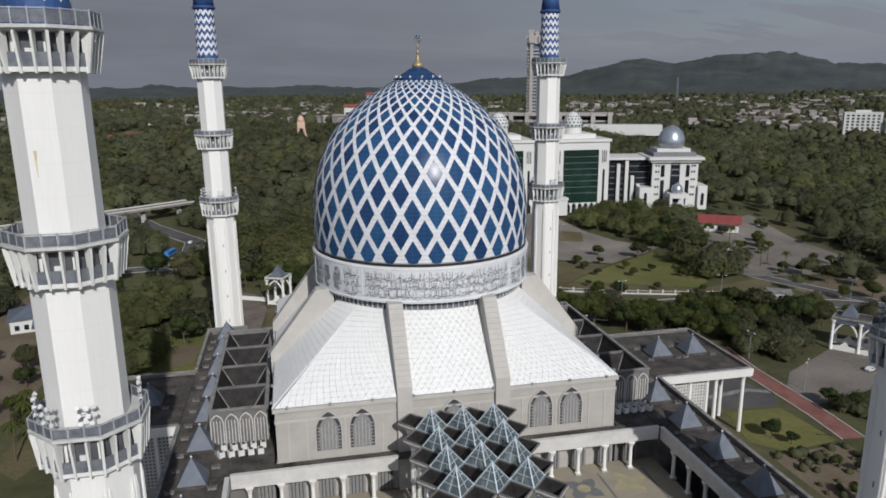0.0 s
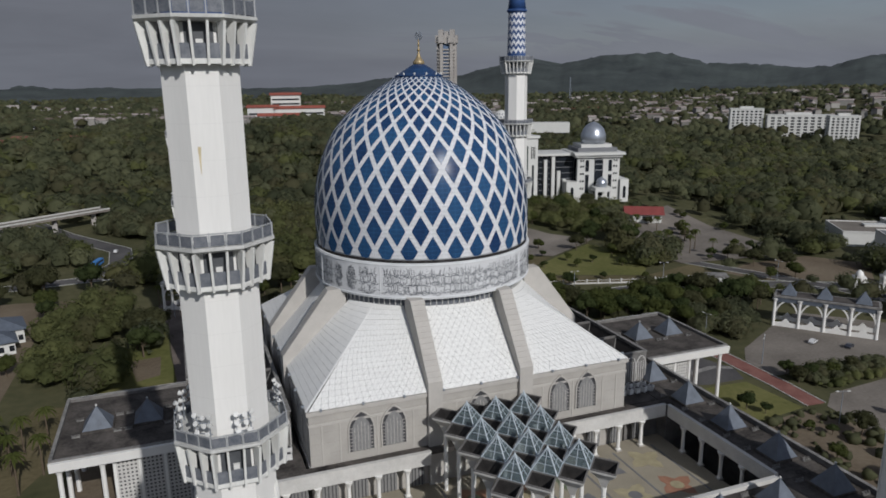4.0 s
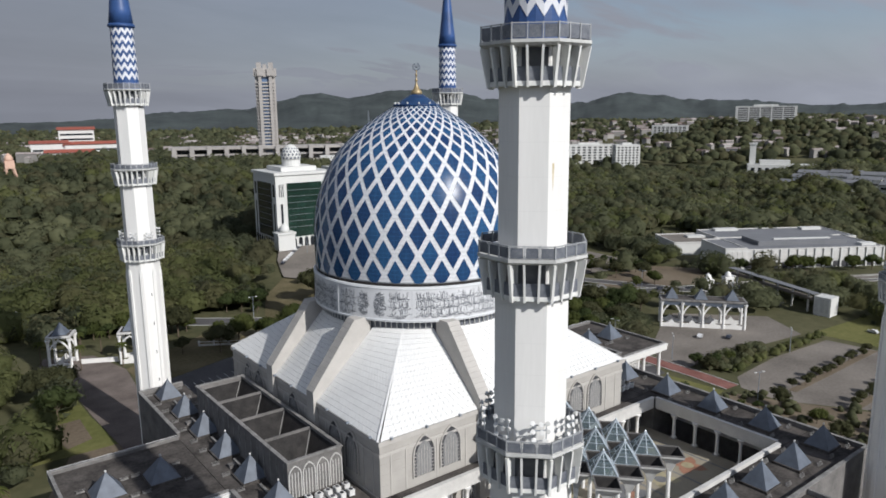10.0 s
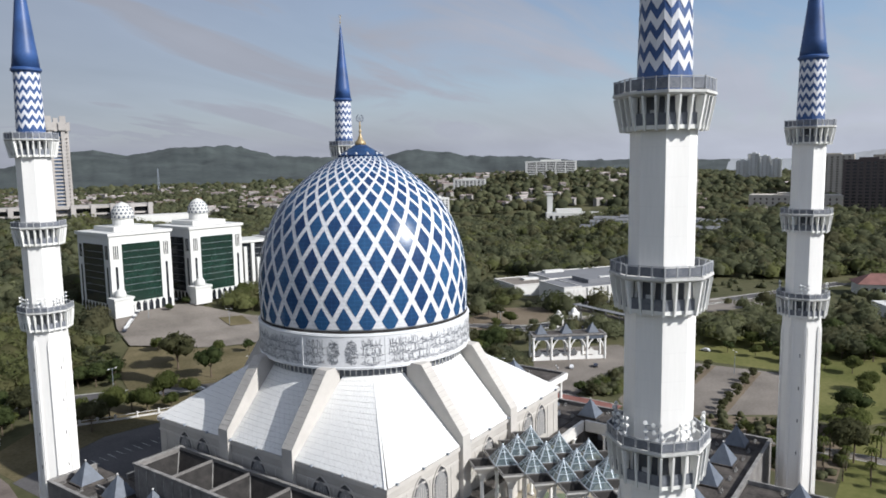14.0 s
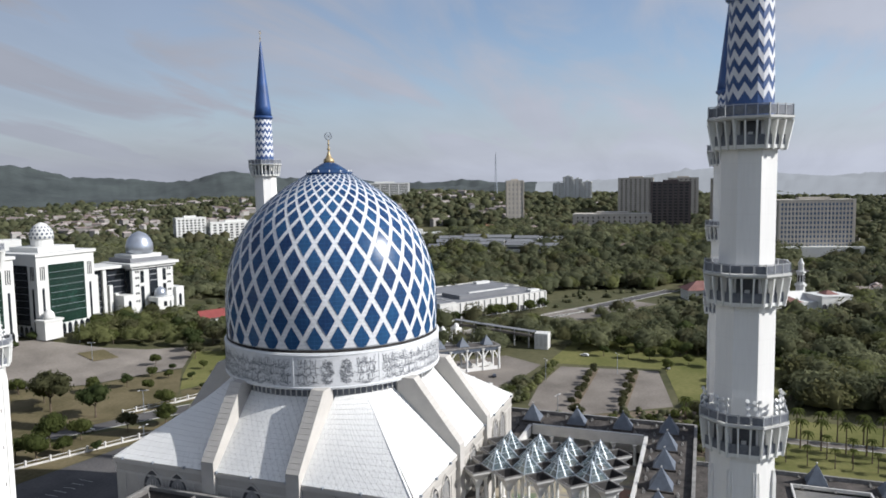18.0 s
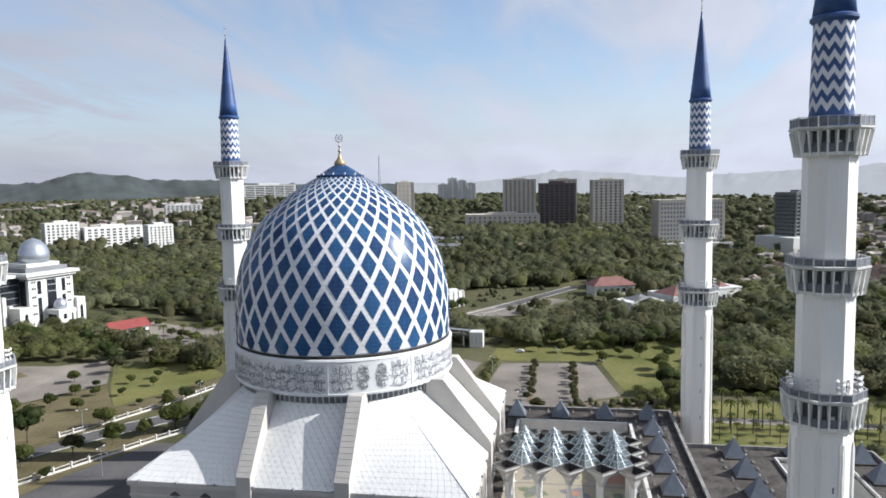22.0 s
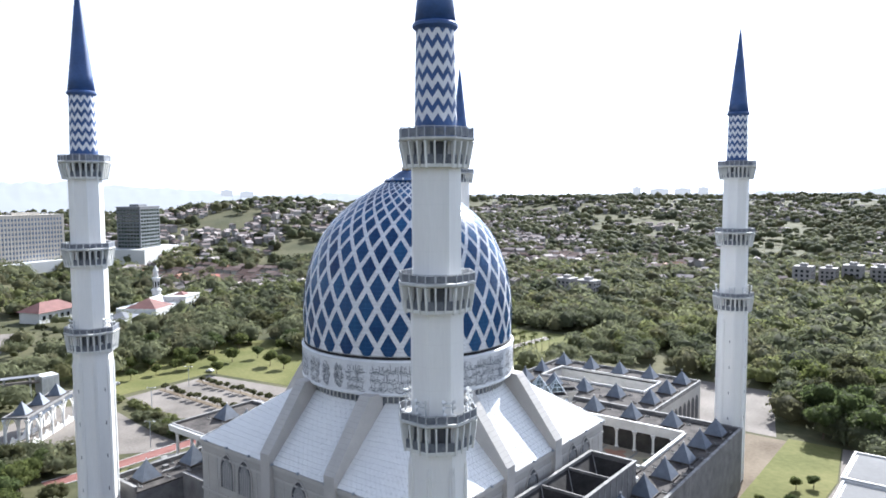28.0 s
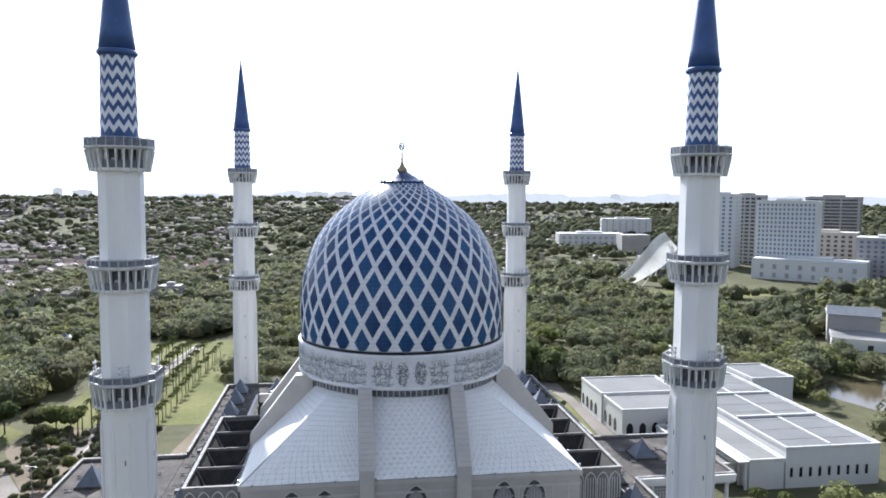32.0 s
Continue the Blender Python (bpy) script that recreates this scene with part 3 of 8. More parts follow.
patch("yard_west", [(-107, 44), (-112, 56), (-111, 122), (-108, 150), (-90, 168), (-124, 176), (-150, 178), (-152, 104), (-138, 50), (-118, 30)], M["earth"], "brown worn yard round the blue-roofed house", 0.04)
patch("lawn_northeast", [(129.5, 158), (160, 177), (178, 140), (149, 110), (96, 133.5), (117, 149.5)], M["grass"], "green lawn with young trees", 0.05)
patch("lawn_wall", [(80, 119), (101, 111.5), (137, 101), (182, 93), (186, 118), (149, 109), (95, 132)], M["drygrass"], "brown worn lawn along the boundary wall", 0.04)
patch("bare_ground", [(84, -28), (106, -27), (112, -40), (126, -64), (134, -80), (130, -99), (84, -99)], M["earth"], "bare brown earth among young trees", 0.04)
patch("verge", [(188, 98), (210, 108), (250, 108), (266, 84), (240, 60), (214, 72), (192, 84)], M["earth"], "bare brown verge between the roads", 0.035)
patch("lawn_palms", [(70, -100), (132, -100), (132, -262), (70, -262)], M["grass"], "thin worn lawn below the palms", 0.05)
patch("lawn_east", [(87, -4), (104, -5), (106, -25), (89, -27), (83, -20)], M["grass"], "small lawn beside the red path", 0.06)
patch("lawn_porch", [(96, 18.5), (103, 28), (107.5, 25), (106, 18)], M["grass"], "small lawn beside the porch", 0.06)
patch("yard", [(85, 17), (104, 17.5), (108, 4), (105, -3), (92, -2.5), (84, 0)], M["asphalt"], "dark asphalt yard before the porch", 0.045)
patch("crossing", [(85, 4.5), (102, 7), (108, 4.4), (108, 6.6), (102, 9.2), (85, 6.6)], M["coping"], "pale paved crossing of the yard", 0.06)
patch("lawn_southeast", [(191, -14), (194, -71), (138, -80), (134, -98), (166, -122), (230, -150), (290, -60), (260, -20)], M["grass"], "lawn beyond the car park", 0.05)
draped("lawn_dry", [(22, 150), (48, 132), (76, 120), (95, 133), (116, 150), (126, 158), (89, 178.5), (61, 214), (40, 190)], M["drygrass"], "brown dry grass with a few large trees", 0.2)
draped("car_park_north", [(94, 285), (130, 262), (140, 222), (150, 203), (170, 187), (160, 179), (128, 159), (90, 180), (62, 215), (72, 244)], M["lot"], "worn concrete car park before the offices")
draped("lawn_island", [(119, 208), (131, 203), (137, 220), (124, 225)], M["drygrass"], "grass island in the car park", 0.45)
patch("car_park_east", [(113, -27), (121, -21), (150, -19), (186, -22), (190, -68), (136, -77), (112, -40)], M["lot"], "dusty grey car park with planted strips", 0.05)
draped("car_park_far", [(180, 120), (250, 112), (262, 238), (215, 215), (180, 160)], M["lot"], "dusty car park under scattered trees")
patch("forecourt_pavilion", [(116, -5), (116, 8), (124, 17), (150, 31), (172, 40), (200, 10), (186, -12), (156, -8), (131, -5)], M["lot"], "grey forecourt of the pavilion", 0.06)
patch("pavement_south", [(-56, -142), (40, -142), (10, -205), (-40, -205)], M["lot"], "pale paved forecourt south of the mosque", 0.05)
patch("lawn_south", [(-60, -143), (-77, -143), (-81, -110), (-79, -68), (-60, -66)], M["grass"], "bright lawn beside the low complex", 0.05)
patch("pavement_west", [(-86, -143), (-77.5, -143), (-81.5, -110), (-79.5, -66), (-86, -66)], M["lot"], "pale path beside the low complex", 0.05)
patch("lawn_stage", [(-300, -455), (-250, -440), (-330, -395), (-380, -410)], M["grass"], "bright lawn before the open stage", 0.05)
for k, y in enumerate((-37, -56)):
    patch("planted_strip", [(123, y - 1), (186, y - 1), (187, y - 3.6), (123, y - 3.6)], M["earth"], "brown planted strip between parking bays", 0.14)
patch("car_park_far_east", [(288, 32), (330, 14), (400, -28), (384, -56), (318, -18), (290, 2)], M["lot"], "pale dusty lot beside the long white complex", 0.05)
road("path", [(114, 42), (112, 22), (112, 3), (112, -11), (111, -25)], 6.6, M["redpave"], "red brick path beside the mosque", 0.09)
road("road_north", [(-260, 190), (-120, 205), (-52, 211), (0, 165), (35, 138), (70, 115), (98, 92), (140, 92), (190, 76), (260, 40), (346, -6), (470, -70)], 11, M["asphalt"], "asphalt road behind the mosque")
road("road_junction", [(-100, 205), (-88, 235), (-90, 268), (-125, 324), (-148, 372)], 12, M["asphalt"], "curving asphalt road into the woods", 0.08)
road("road_east", [(185, 123), (215, 60), (225, 16)], 8, M["asphalt"], "narrow asphalt road", 0.08)
road("road_far", [(232, 57), (300, 24), (346, -6)], 9, M["lot"], "pale dusty road", 0.1)
road("path_palms", [(108, -70), (108, -140), (105, -200), (100, -250)], 5, M["lot"], "dusty path between palms", 0.08)

# ---- hills on the horizon ----
RIDGE = [(-180, -0.15), (-150, -0.1), (-130, -0.15), (-60, -0.3), (-14, -0.35), (0, -0.4), (8, -0.5), (13.5, -0.2), (15.5, 0.15), (17.2, 0.08), (20.7, 0.36), (22.4, 0.27), (24.2, 0.75), (26.3, 1.4), (27.9, 1.6), (29.3, 1.33), (30.3, 1.12), (31.9, 1.4), (33.8, 1.68), (36.3, 1.78), (38.6, 1.3), (40, 1.05), (41.4, 0.85), (44.4, 0.63), (47.8, 0.42), (49.3, 0.42), (50.3, 0.73), (51.2, 0.97), (52.3, 1.35), (54.2, 1.2), (55.8, 1.07), (57, 0.75), (59.5, 0.55), (61.7, 0.65), (64, 0.48), (66.2, 0.25), (72, 0.2), (82, 0.05), (92, 0.9), (100, 0.25), (110, 0.7), (118, 0.5), (126, -0.15), (150, -0.3), (180, -0.1)]
RB, RE = [b for b, e in RIDGE], [e for b, e in RIDGE]
g = Geo()
STEPS, BACK = 1800, [(-1500, 0.0), (-1320, 0.14), (-1150, 0.28), (-980, 0.42), (-800, 0.54), (-620, 0.67), (-450, 0.79), (-300, 0.88), (-150, 0.96), (-60, 0.99), (0, 1.0), (220, 0.85)]
for i in range(STEPS):
    b = -180 + 360 * i / STEPS
    e = float(np.interp(b, RB, RE))
    dist = 4150
    h = 91 + dist * math.tan(radians(e))
    for off, share in BACK:
        r = dist + off
        x, y = r * math.sin(radians(b)), r * math.cos(radians(b))
        wob = noise.fractal(Vector((x / 330, y / 330, 0.3)), 0.7, 2.0, 6) * (0.14 * h + 8) * (share if share > 0 else 0)
        fold = noise.fractal(Vector((x / 95, y / 95, 2.3)), 0.9, 2.0, 4) * min(1.0, h / 60) * (5.0 if off == 0 else 15.0 * share)
        g.v.append((x, y, max(-2.0, h * share ** 1.15 + wob * (0.2 if off == 0 else 1) + fold)))
nb = len(BACK)
near_hills, far_hills = Geo(), Geo()
near_hills.v, far_hills.v = g.v, list(g.v)
for i in range(STEPS):
    j = (i + 1) % STEPS
    b = -180 + 360 * i / STEPS
    for k in range(nb - 1):
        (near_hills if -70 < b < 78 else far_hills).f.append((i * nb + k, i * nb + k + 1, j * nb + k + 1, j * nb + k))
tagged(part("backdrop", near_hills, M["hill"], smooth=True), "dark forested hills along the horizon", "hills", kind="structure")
tagged(part("backdrop", far_hills, M["hazy"], smooth=True), "far mountains with distance haze painted in as a pale glow", "hills", kind="structure")

# ---- minarets ----
OCT = math.pi / 8


def octagon_radius(flat):
    return flat / math.cos(OCT)


def build_minaret():
    mn = thing("minaret", "tall white octagonal minaret with three balconies and a blue spire", "minaret", "minarets round the dome")
    # shaft: three flat-sided lengths
    for name, flat, z0, z1 in (("lower_shaft", 4.0, 0.0, 57.0), ("middle_shaft", 3.70, 56.0, 77.0), ("upper_shaft", 3.42, 76.0, 97.4)):
        r = octagon_radius(flat)
        part(name, Geo().lathe([(r, z0), (r, z1)], 8, turn=OCT), M["white"], mn)
    # fluted corners on the lower length
    for i in range(8):
        a = OCT + i * math.pi / 4
        g = Geo()
        r = octagon_radius(4.0)
        for s in (-0.09, 0.0, 0.09):
            x, y = (r + 0.02) * math.cos(a + s * 0.9), (r + 0.02) * math.sin(a + s * 0.9)
            g.lathe([(0.22, 0.0), (0.22, 50.0), (0.05, 51.5)], 6, x * (0.985 if s else 1.0), y * (0.985 if s else 1.0))
        part("flute", g, M["white"], mn)
    # small window slits
    for z in (20, 28, 36, 44):
        for i in range(0, 8, 2):
            a = i * math.pi / 4 + 0.12
            g = Geo().box(-0.1, -0.05, z, 0.1, 0.05, z + 0.9).moved(Matrix.Rotation(a + math.pi / 2, 4, "Z") @ Matrix.Translation((0, 0, 0)))
            g.v = [(x + 4.0 * math.cos(i * math.pi / 4) - 0.5 * math.sin(i * math.pi / 4), y + 4.0 * math.sin(i * math.pi / 4) + 0.5 * math.cos(i * math.pi / 4), z2) for x, y, z2 in g.v]
            part("slit", g, M["dark"], mn)
    for top, floor, bottom, flat, inner in ((99.85, 98.4, 94.3, 5.25, 3.42), (79.45, 78.15, 73.9, 5.42, 3.70), (59.65, 58.35, 53.8, 5.60, 4.0)):
        bal = part("balcony", Geo().lathe([(octagon_radius(flat - 0.35), floor - 0.55), (octagon_radius(flat), floor - 0.3), (octagon_radius(flat), floor)], 8, turn=OCT), M["plate"], mn, "grey concrete balcony floor")
        low = octagon_radius(inner + 0.95)
        # ring at the feet of the fins, and the wall behind with its pierced screens
        g = Geo().lathe([(low, bottom), (low, bottom + 0.45)], 8, turn=OCT)
        part("foot_ring", g, M["fin"], bal)
        g = Geo().lathe([(octagon_radius(inner + 0.12), bottom + 0.45), (octagon_radius(inner + 0.12), floor - 0.55)], 8, turn=OCT, caps=False)
        part("inner_wall", g, M["white"], bal)
        for i in range(8):
            a = i * math.pi / 4
            w = (inner + 0.92) * math.tan(OCT)
            d = inner + 0.88
            # shade on the wall behind the fins, put in as a dark panel
            part("louvre", Geo().box(inner + 0.14, -inner * 0.36, bottom + 0.6, inner + 0.22, inner * 0.36, floor - 0.6).moved(Matrix.Rotation(a, 4, "Z")), M["louvre"], bal, "dark panel painted for the shade behind the fins")
            part("screen", Geo().box(d - 0.03, -w, bottom + 0.45, d + 0.03, w, bottom + 1.75).moved(Matrix.Rotation(a, 4, "Z")), M["mesh"], bal, "blue-grey pierced screen")
            if i % 2 == 0:
                part("spotlight", Geo().box(d - 0.75, -0.3, bottom + 0.5, d - 0.45, 0.3, bottom + 2.1).moved(Matrix.Rotation(a, 4, "Z")), M["ac"], bal, "small pale spotlight behind the screen")
        # leaning fins: a corner fin and two between on each side
        for i in range(8):
            for s in (-0.34, 0.34):
                a = i * math.pi / 4
                u0, u1 = s * (inner + 0.95) * math.tan(OCT), s * (flat - 0.1) * math.tan(OCT)
                g = Geo()
                t = 0.11
                pts = [(inner + 0.72, bottom - 0.15), (inner + 1.12, bottom - 0.15), (flat - 0.06, floor - 0.55), (flat - 1.15, floor - 0.55)]
                for side in (-t, t):
                    for q, (d, z) in enumerate(pts):
                        g.v.append((d, (u0 if q < 2 else u1) + side, z))
                g.f = [(0, 1, 2, 3), (7, 6, 5, 4), (0, 4, 5, 1), (1, 5, 6, 2), (2, 6, 7, 3), (3, 7, 4, 0)]
                part("fin", g.moved(Matrix.Rotation(a, 4, "Z")), M["fin"], bal)
            a = (i + 0.5) * math.pi / 4
            g = Geo()
            pts = [(octagon_radius(inner + 0.68), bottom - 0.15), (octagon_radius(inner + 1.08), bottom - 0.15), (octagon_radius(flat - 0.06), floor - 0.55), (octagon_radius(flat) - 1.3, floor - 0.55)]
            for side in (-0.13, 0.13):
                g.v += [(d, side, z) for d, z in pts]
            g.f = [(0, 1, 2, 3), (7, 6, 5, 4), (0, 4, 5, 1), (1, 5, 6, 2), (2, 6, 7, 3), (3, 7, 4, 0)]
            part("corner_fin", g.moved(Matrix.Rotation(a, 4, "Z")), M["fin"], bal)
        # railing: posts, rails and dark panels
        for i in range(8):
            a = i * math.pi / 4
            w = (flat - 0.15) * math.tan(OCT)
            d = flat - 0.18
            g = Geo()
            for u in (-w, -w / 3, w / 3):
                g.box(d - 0.07, u - 0.07, floor, d + 0.07, u + 0.07, top + 0.05)
            g.box(d - 0.06, -w, top - 0.1, d + 0.06, w, top)
            rail = part("railing", g.moved(Matrix.Rotation(a, 4, "Z")), M["post"], bal)
            g = Geo()
            for u in (-w, -w / 3, w / 3):
                g.box(d - 0.02, u + 0.12, floor + 0.12, d + 0.02, u + 2 * w / 3 - 0.12, top - 0.18)
            part("railing_panel", g.moved(Matrix.Rotation(a, 4, "Z")), M["mesh"], bal)
    # patterned drum with white chevrons
    z0, z1, r0, r1, n = 98.0, 113.8, 3.06, 2.70, 12
    part("drum", Geo().lathe([(r0, z0), (r1, z1)], 2 * n), M["blue"], mn, "deep blue faceted drum", smooth=False)
    h, th, pitch = 1.2, 1.12, 2.2
    for k in range(6):
        g = Geo()
        base = 100.55 + k * pitch
        for i in range(2 * n):
            lo, hi = (i % 2) * h, ((i + 1) % 2) * h

            def at(j, z):
                z = min(z, z1 - 0.05)
                r = r0 + (r1 - r0) * (z - z0) / (z1 - z0) + 0.05
                return (r * math.cos(math.pi * j / n), r * math.sin(math.pi * j / n), z)
            g.quad(at(i, base + lo), at(i + 1, base + hi), at(i + 1, base + hi + th), at(i, base + lo + th))
        part("chevron", g, M["chevron"], mn, "white zigzag band")
    # spire
    part("spire_rim", Geo().lathe([(2.75, 113.4), (3.25, 113.9), (3.25, 114.3), (2.9, 114.6)], 32), M["blue"], mn)
    part("spire", Geo().lathe([(2.95, 114.5), (2.55, 118.0), (2.05, 122.5), (1.5, 127.5), (0.95, 132.5), (0.45, 137.0), (0.12, 139.6)], 32), M["blue"], mn, "slender blue spire", smooth=True)
    fin = part("finial", Geo().lathe([(0.1, 139.3), (0.1, 140.2), (0.28, 140.4), (0.1, 140.7), (0.05, 142.2)], 10), M["gold"], mn)
    g = Geo()
    for i in range(14):
        a0, a1 = 0.5 + i * 5.3 / 14, 0.5 + (i + 1) * 5.3 / 14
        g.bar((0.5 * math.sin(a0), 0, 142.6 + 0.5 * math.cos(a0)), (0.5 * math.sin(a1), 0, 142.6 + 0.5 * math.cos(a1)), 0.12)
    part("crescent", g, M["gold"], fin)
    return mn


minaret = build_minaret()
MINARETS = [(-52.95, -92.95), (-52.7, 54.6), (52.6, 54.4), (52.6, -93.1)]
place(minaret, *MINARETS[0])
for x, y in MINARETS[1:]:
    copy_thing(minaret, pose(x, y, 0))

# rust streak below the top balcony of the first minaret
g = Geo().quad((-0.82, -3.43, 84.9), (-0.76, -3.43, 84.4), (-0.72, -3.43, 85.6), (-0.62, -3.43, 87.1), (-0.92, -3.43, 87.1), (-0.86, -3.43, 85.7))
part("rust_streak", g, M["rust"], minaret, "yellow-brown rust streak")

# floodlights on the lowest balconies
def build_floodlights():
    rk = thing("floodlight_rack", "tall rack of round pale metal floodlights on a balcony", "floodlight", "floodlights on the minarets")
    g = Geo().bar((0, -0.7, 0), (0, -0.7, 3.0), 0.09).bar((0, 0.7, 0), (0, 0.7, 3.0), 0.09).bar((0, -0.9, 1.2), (0, 0.9, 1.2), 0.09).bar((0, -0.9, 2.3), (0, 0.9, 2.3), 0.09).bar((0, -0.9, 2.9), (0, 0.9, 2.9), 0.09)
    part("stand", g, M["steel"], rk)
    for y, z in ((-0.75, 3.1), (0.1, 2.95), (0.8, 3.1), (-0.7, 2.2), (0.2, 2.1), (0.85, 2.25), (-0.6, 1.3), (0.5, 1.25)):
        g = Geo().lathe([(0.13, -0.22), (0.22, 0.0), (0.27, 0.18), (0.18, 0.2)], 10).moved(Matrix.Translation((0.1, y, z)) @ Matrix.Rotation(radians(70 + 20 * y), 4, "Y"))
        part("lamp", g, M["ac"], rk)
    return rk


rack = build_floodlights()
first = True
for mx, my in MINARETS:
    for k in range(8):
        if k % 2 == 0 or (mx < 0 and k in (3, 5)):
            a = (k + 0.25) * math.pi / 4
            m = Matrix.Translation((mx + 4.95 * math.cos(a), my + 4.95 * math.sin(a), 58.35)) @ Matrix.Rotation(a, 4, "Z")
            if first:
                rack.matrix_basis, first = m, False
            else:
                copy_thing(rack, m)

# ---- dome ----
PROFILE = [(54.9, 25.85), (60.9, 26.1), (65.0, 25.95), (68.1, 25.55), (72.0, 24.75), (75.3, 23.6), (79.0, 22.0), (82.5, 19.75), (86.0, 16.4), (89.7, 11.7), (92.0, 8.0), (93.6, 5.0)]
PZ = np.linspace(54.9, 93.6, 400)


def smooth_profile():
    z, r = np.array([p[0] for p in PROFILE]), np.array([p[1] for p in PROFILE])
    rr = np.interp(PZ, z, r)
    for _ in range(300):
        rr[1:-1] = (rr[:-2] + 2 * rr[1:-1] + rr[2:]) / 4
    return rr


PR = smooth_profile()
LOX = np.concatenate([[0], np.cumsum(np.hypot(np.diff(PZ), np.diff(PR)) / ((PR[1:] + PR[:-1]) / 2))])
NORTHINGS = 32           # diamonds in a ring
HALF_ROWS = LOX[-1] / 0.171   # half heights of a diamond from the foot to the cap


def on_dome(turn, level, out=0.0):
    """A point of the dome: turn in diamond widths, level in half rows."""
    s = np.clip(level / HALF_ROWS, 0, 1) * LOX[-1]
    z, r = float(np.interp(s, LOX, PZ)), float(np.interp(s, LOX, PR))
    a = 2 * math.pi * turn / NORTHINGS
    z2, r2 = float(np.interp(s + 0.01, LOX, PZ)), float(np.interp(s + 0.01, LOX, PR))
    t = Vector((r2 - r, z2 - z)) if s < LOX[-1] - 0.011 else Vector((-1.0, 0.7))
    nrm = Vector((t.y, -t.x)).normalized()
    r, z = r + out * nrm.x, z + out * nrm.y
    return (r * math.cos(a), r * math.sin(a), z)


dome = thing("dome", "great pointed dome of blue panels in a white lattice", "dome")
g = Geo().lathe([(float(r), float(z)) for z, r in zip(PZ[::6], PR[::6])] + [(5.0, 93.6)], 160)
shell = part("shell", g, M["lattice"], dome, "white tiled lattice shell", smooth=True)
# white tile courses of the lattice, as fine raised lines
g = Geo()
for z in np.arange(55.8, 93.0, 0.95):
    r = float(np.interp(z, PZ, PR))
    g.lathe([(r + 0.005, z - 0.035), (r + 0.02, z), (r + 0.005, z + 0.035)], 160, caps=False)
part("tile_joints", g, M["plate"], shell)


def diamond_geo(turn, level, out=0.07, shrink=0.745):
    """A blue panel over one diamond of the lattice, cut off at the foot."""
    g = Geo()
    n = 4
    grid = {}
    for i in range(n + 1):
        for j in range(n + 1):
            u, v = (i / n - 0.5) * shrink, (j / n - 0.5) * shrink
            grid[i, j] = on_dome(turn + (u - v) * 0.5, max(level + (u + v), 0.04), out)
    idx = {}
    for key, p in grid.items():
        idx[key] = len(g.v)
        g.v.append(p)
    for i in range(n):
        for j in range(n):
            g.f.append((idx[i, j], idx[i + 1, j], idx[i + 1, j + 1], idx[i, j + 1]))
    return g


panels = 0
rest = Geo()
for row in range(0, int(HALF_ROWS)):
    level = row + 0.45
    for k in range(NORTHINGS):
        turn = k + 0.78 + 0.5 * (row % 2)
        a = (360 * turn / NORTHINGS) % 360
        geo = diamond_geo(turn, level)
        if panels < 300 and 95 < a < 330 and level <= 13:
            part("blue_panel", geo, M["panel"], shell, smooth=True)
            panels += 1
        else:
            rest.add(geo)
joined = part("blue_panel_field", rest, M["panel_far"], shell, smooth=True)
tagged(joined, "joined blue panels of the dome", kind="stuff")
part("foot_line", Geo().lathe([(25.96, 54.36), (25.96, 54.95), (25.8, 54.98)], 160, caps=False), M["funnel"], dome, "thin black strip round the dome's foot", smooth=True)
part("cap", Geo().lathe([(5.3, 93.25), (5.75, 93.35), (5.75, 93.75), (5.1, 93.85), (3.8, 94.75), (2.2, 95.75), (1.2, 96.3)], 64), M["panel"], dome, "blue cap with small lamps", smooth=True)
for i in range(12):
    a = i * math.pi / 6
    part("cap_lamp", Geo().lathe([(0.14, 93.6), (0.2, 94.1), (0.12, 94.3)], 8, 5.3 * math.cos(a), 5.3 * math.sin(a)), M["ac"], dome)
fin = part("finial", Geo().lathe([(1.2, 96.0), (1.4, 96.5), (1.25, 97.0), (0.75, 97.5), (0.45, 98.2), (0.24, 98.9), (0.2, 99.2), (0.44, 99.5), (0.2, 99.8), (0.16, 100.6), (0.32, 100.8), (0.15, 101.0), (0.13, 101.9)], 20), M["gold"], dome, "gilded finial", smooth=True)
g = Geo()
for i in range(18):
    a0, a1 = 0.3 + i * 5.7 / 18, 0.3 + (i + 1) * 5.7 / 18
    g.bar((0.12, 0.85 * math.sin(a0), 102.7 + 0.85 * math.cos(a0)), (0.12, 0.85 * math.sin(a1), 102.7 + 0.85 * math.cos(a1)), 0.3)
for i in range(5):
    a = i * 2 * math.pi / 5
    g.bar((0.12, 0, 102.7), (0.12, 0.55 * math.sin(a), 102.7 + 0.55 * math.cos(a)), 0.16)
part("crescent", g.moved(Matrix.Rotation(radians(35), 4, "Z")), M["steel"], fin, "dark grey crescent and star")

# carved band
BAND_R = 26.45
band = part("band", Geo().lathe([(25.4, 46.2), (BAND_R, 46.35), (BAND_R, 54.25), (26.3, 54.36), (25.9, 54.36)], 160, caps=False), M["band"], dome, "pale carved band with writing in relief", smooth=False)
for z in (46.55, 53.7):
    part("moulding", Geo().lathe([(BAND_R, z), (BAND_R + 0.12, z + 0.1), (BAND_R + 0.12, z + 0.3), (BAND_R, z + 0.4)], 160, caps=False), M["band"], band)
rs = random.Random(3)


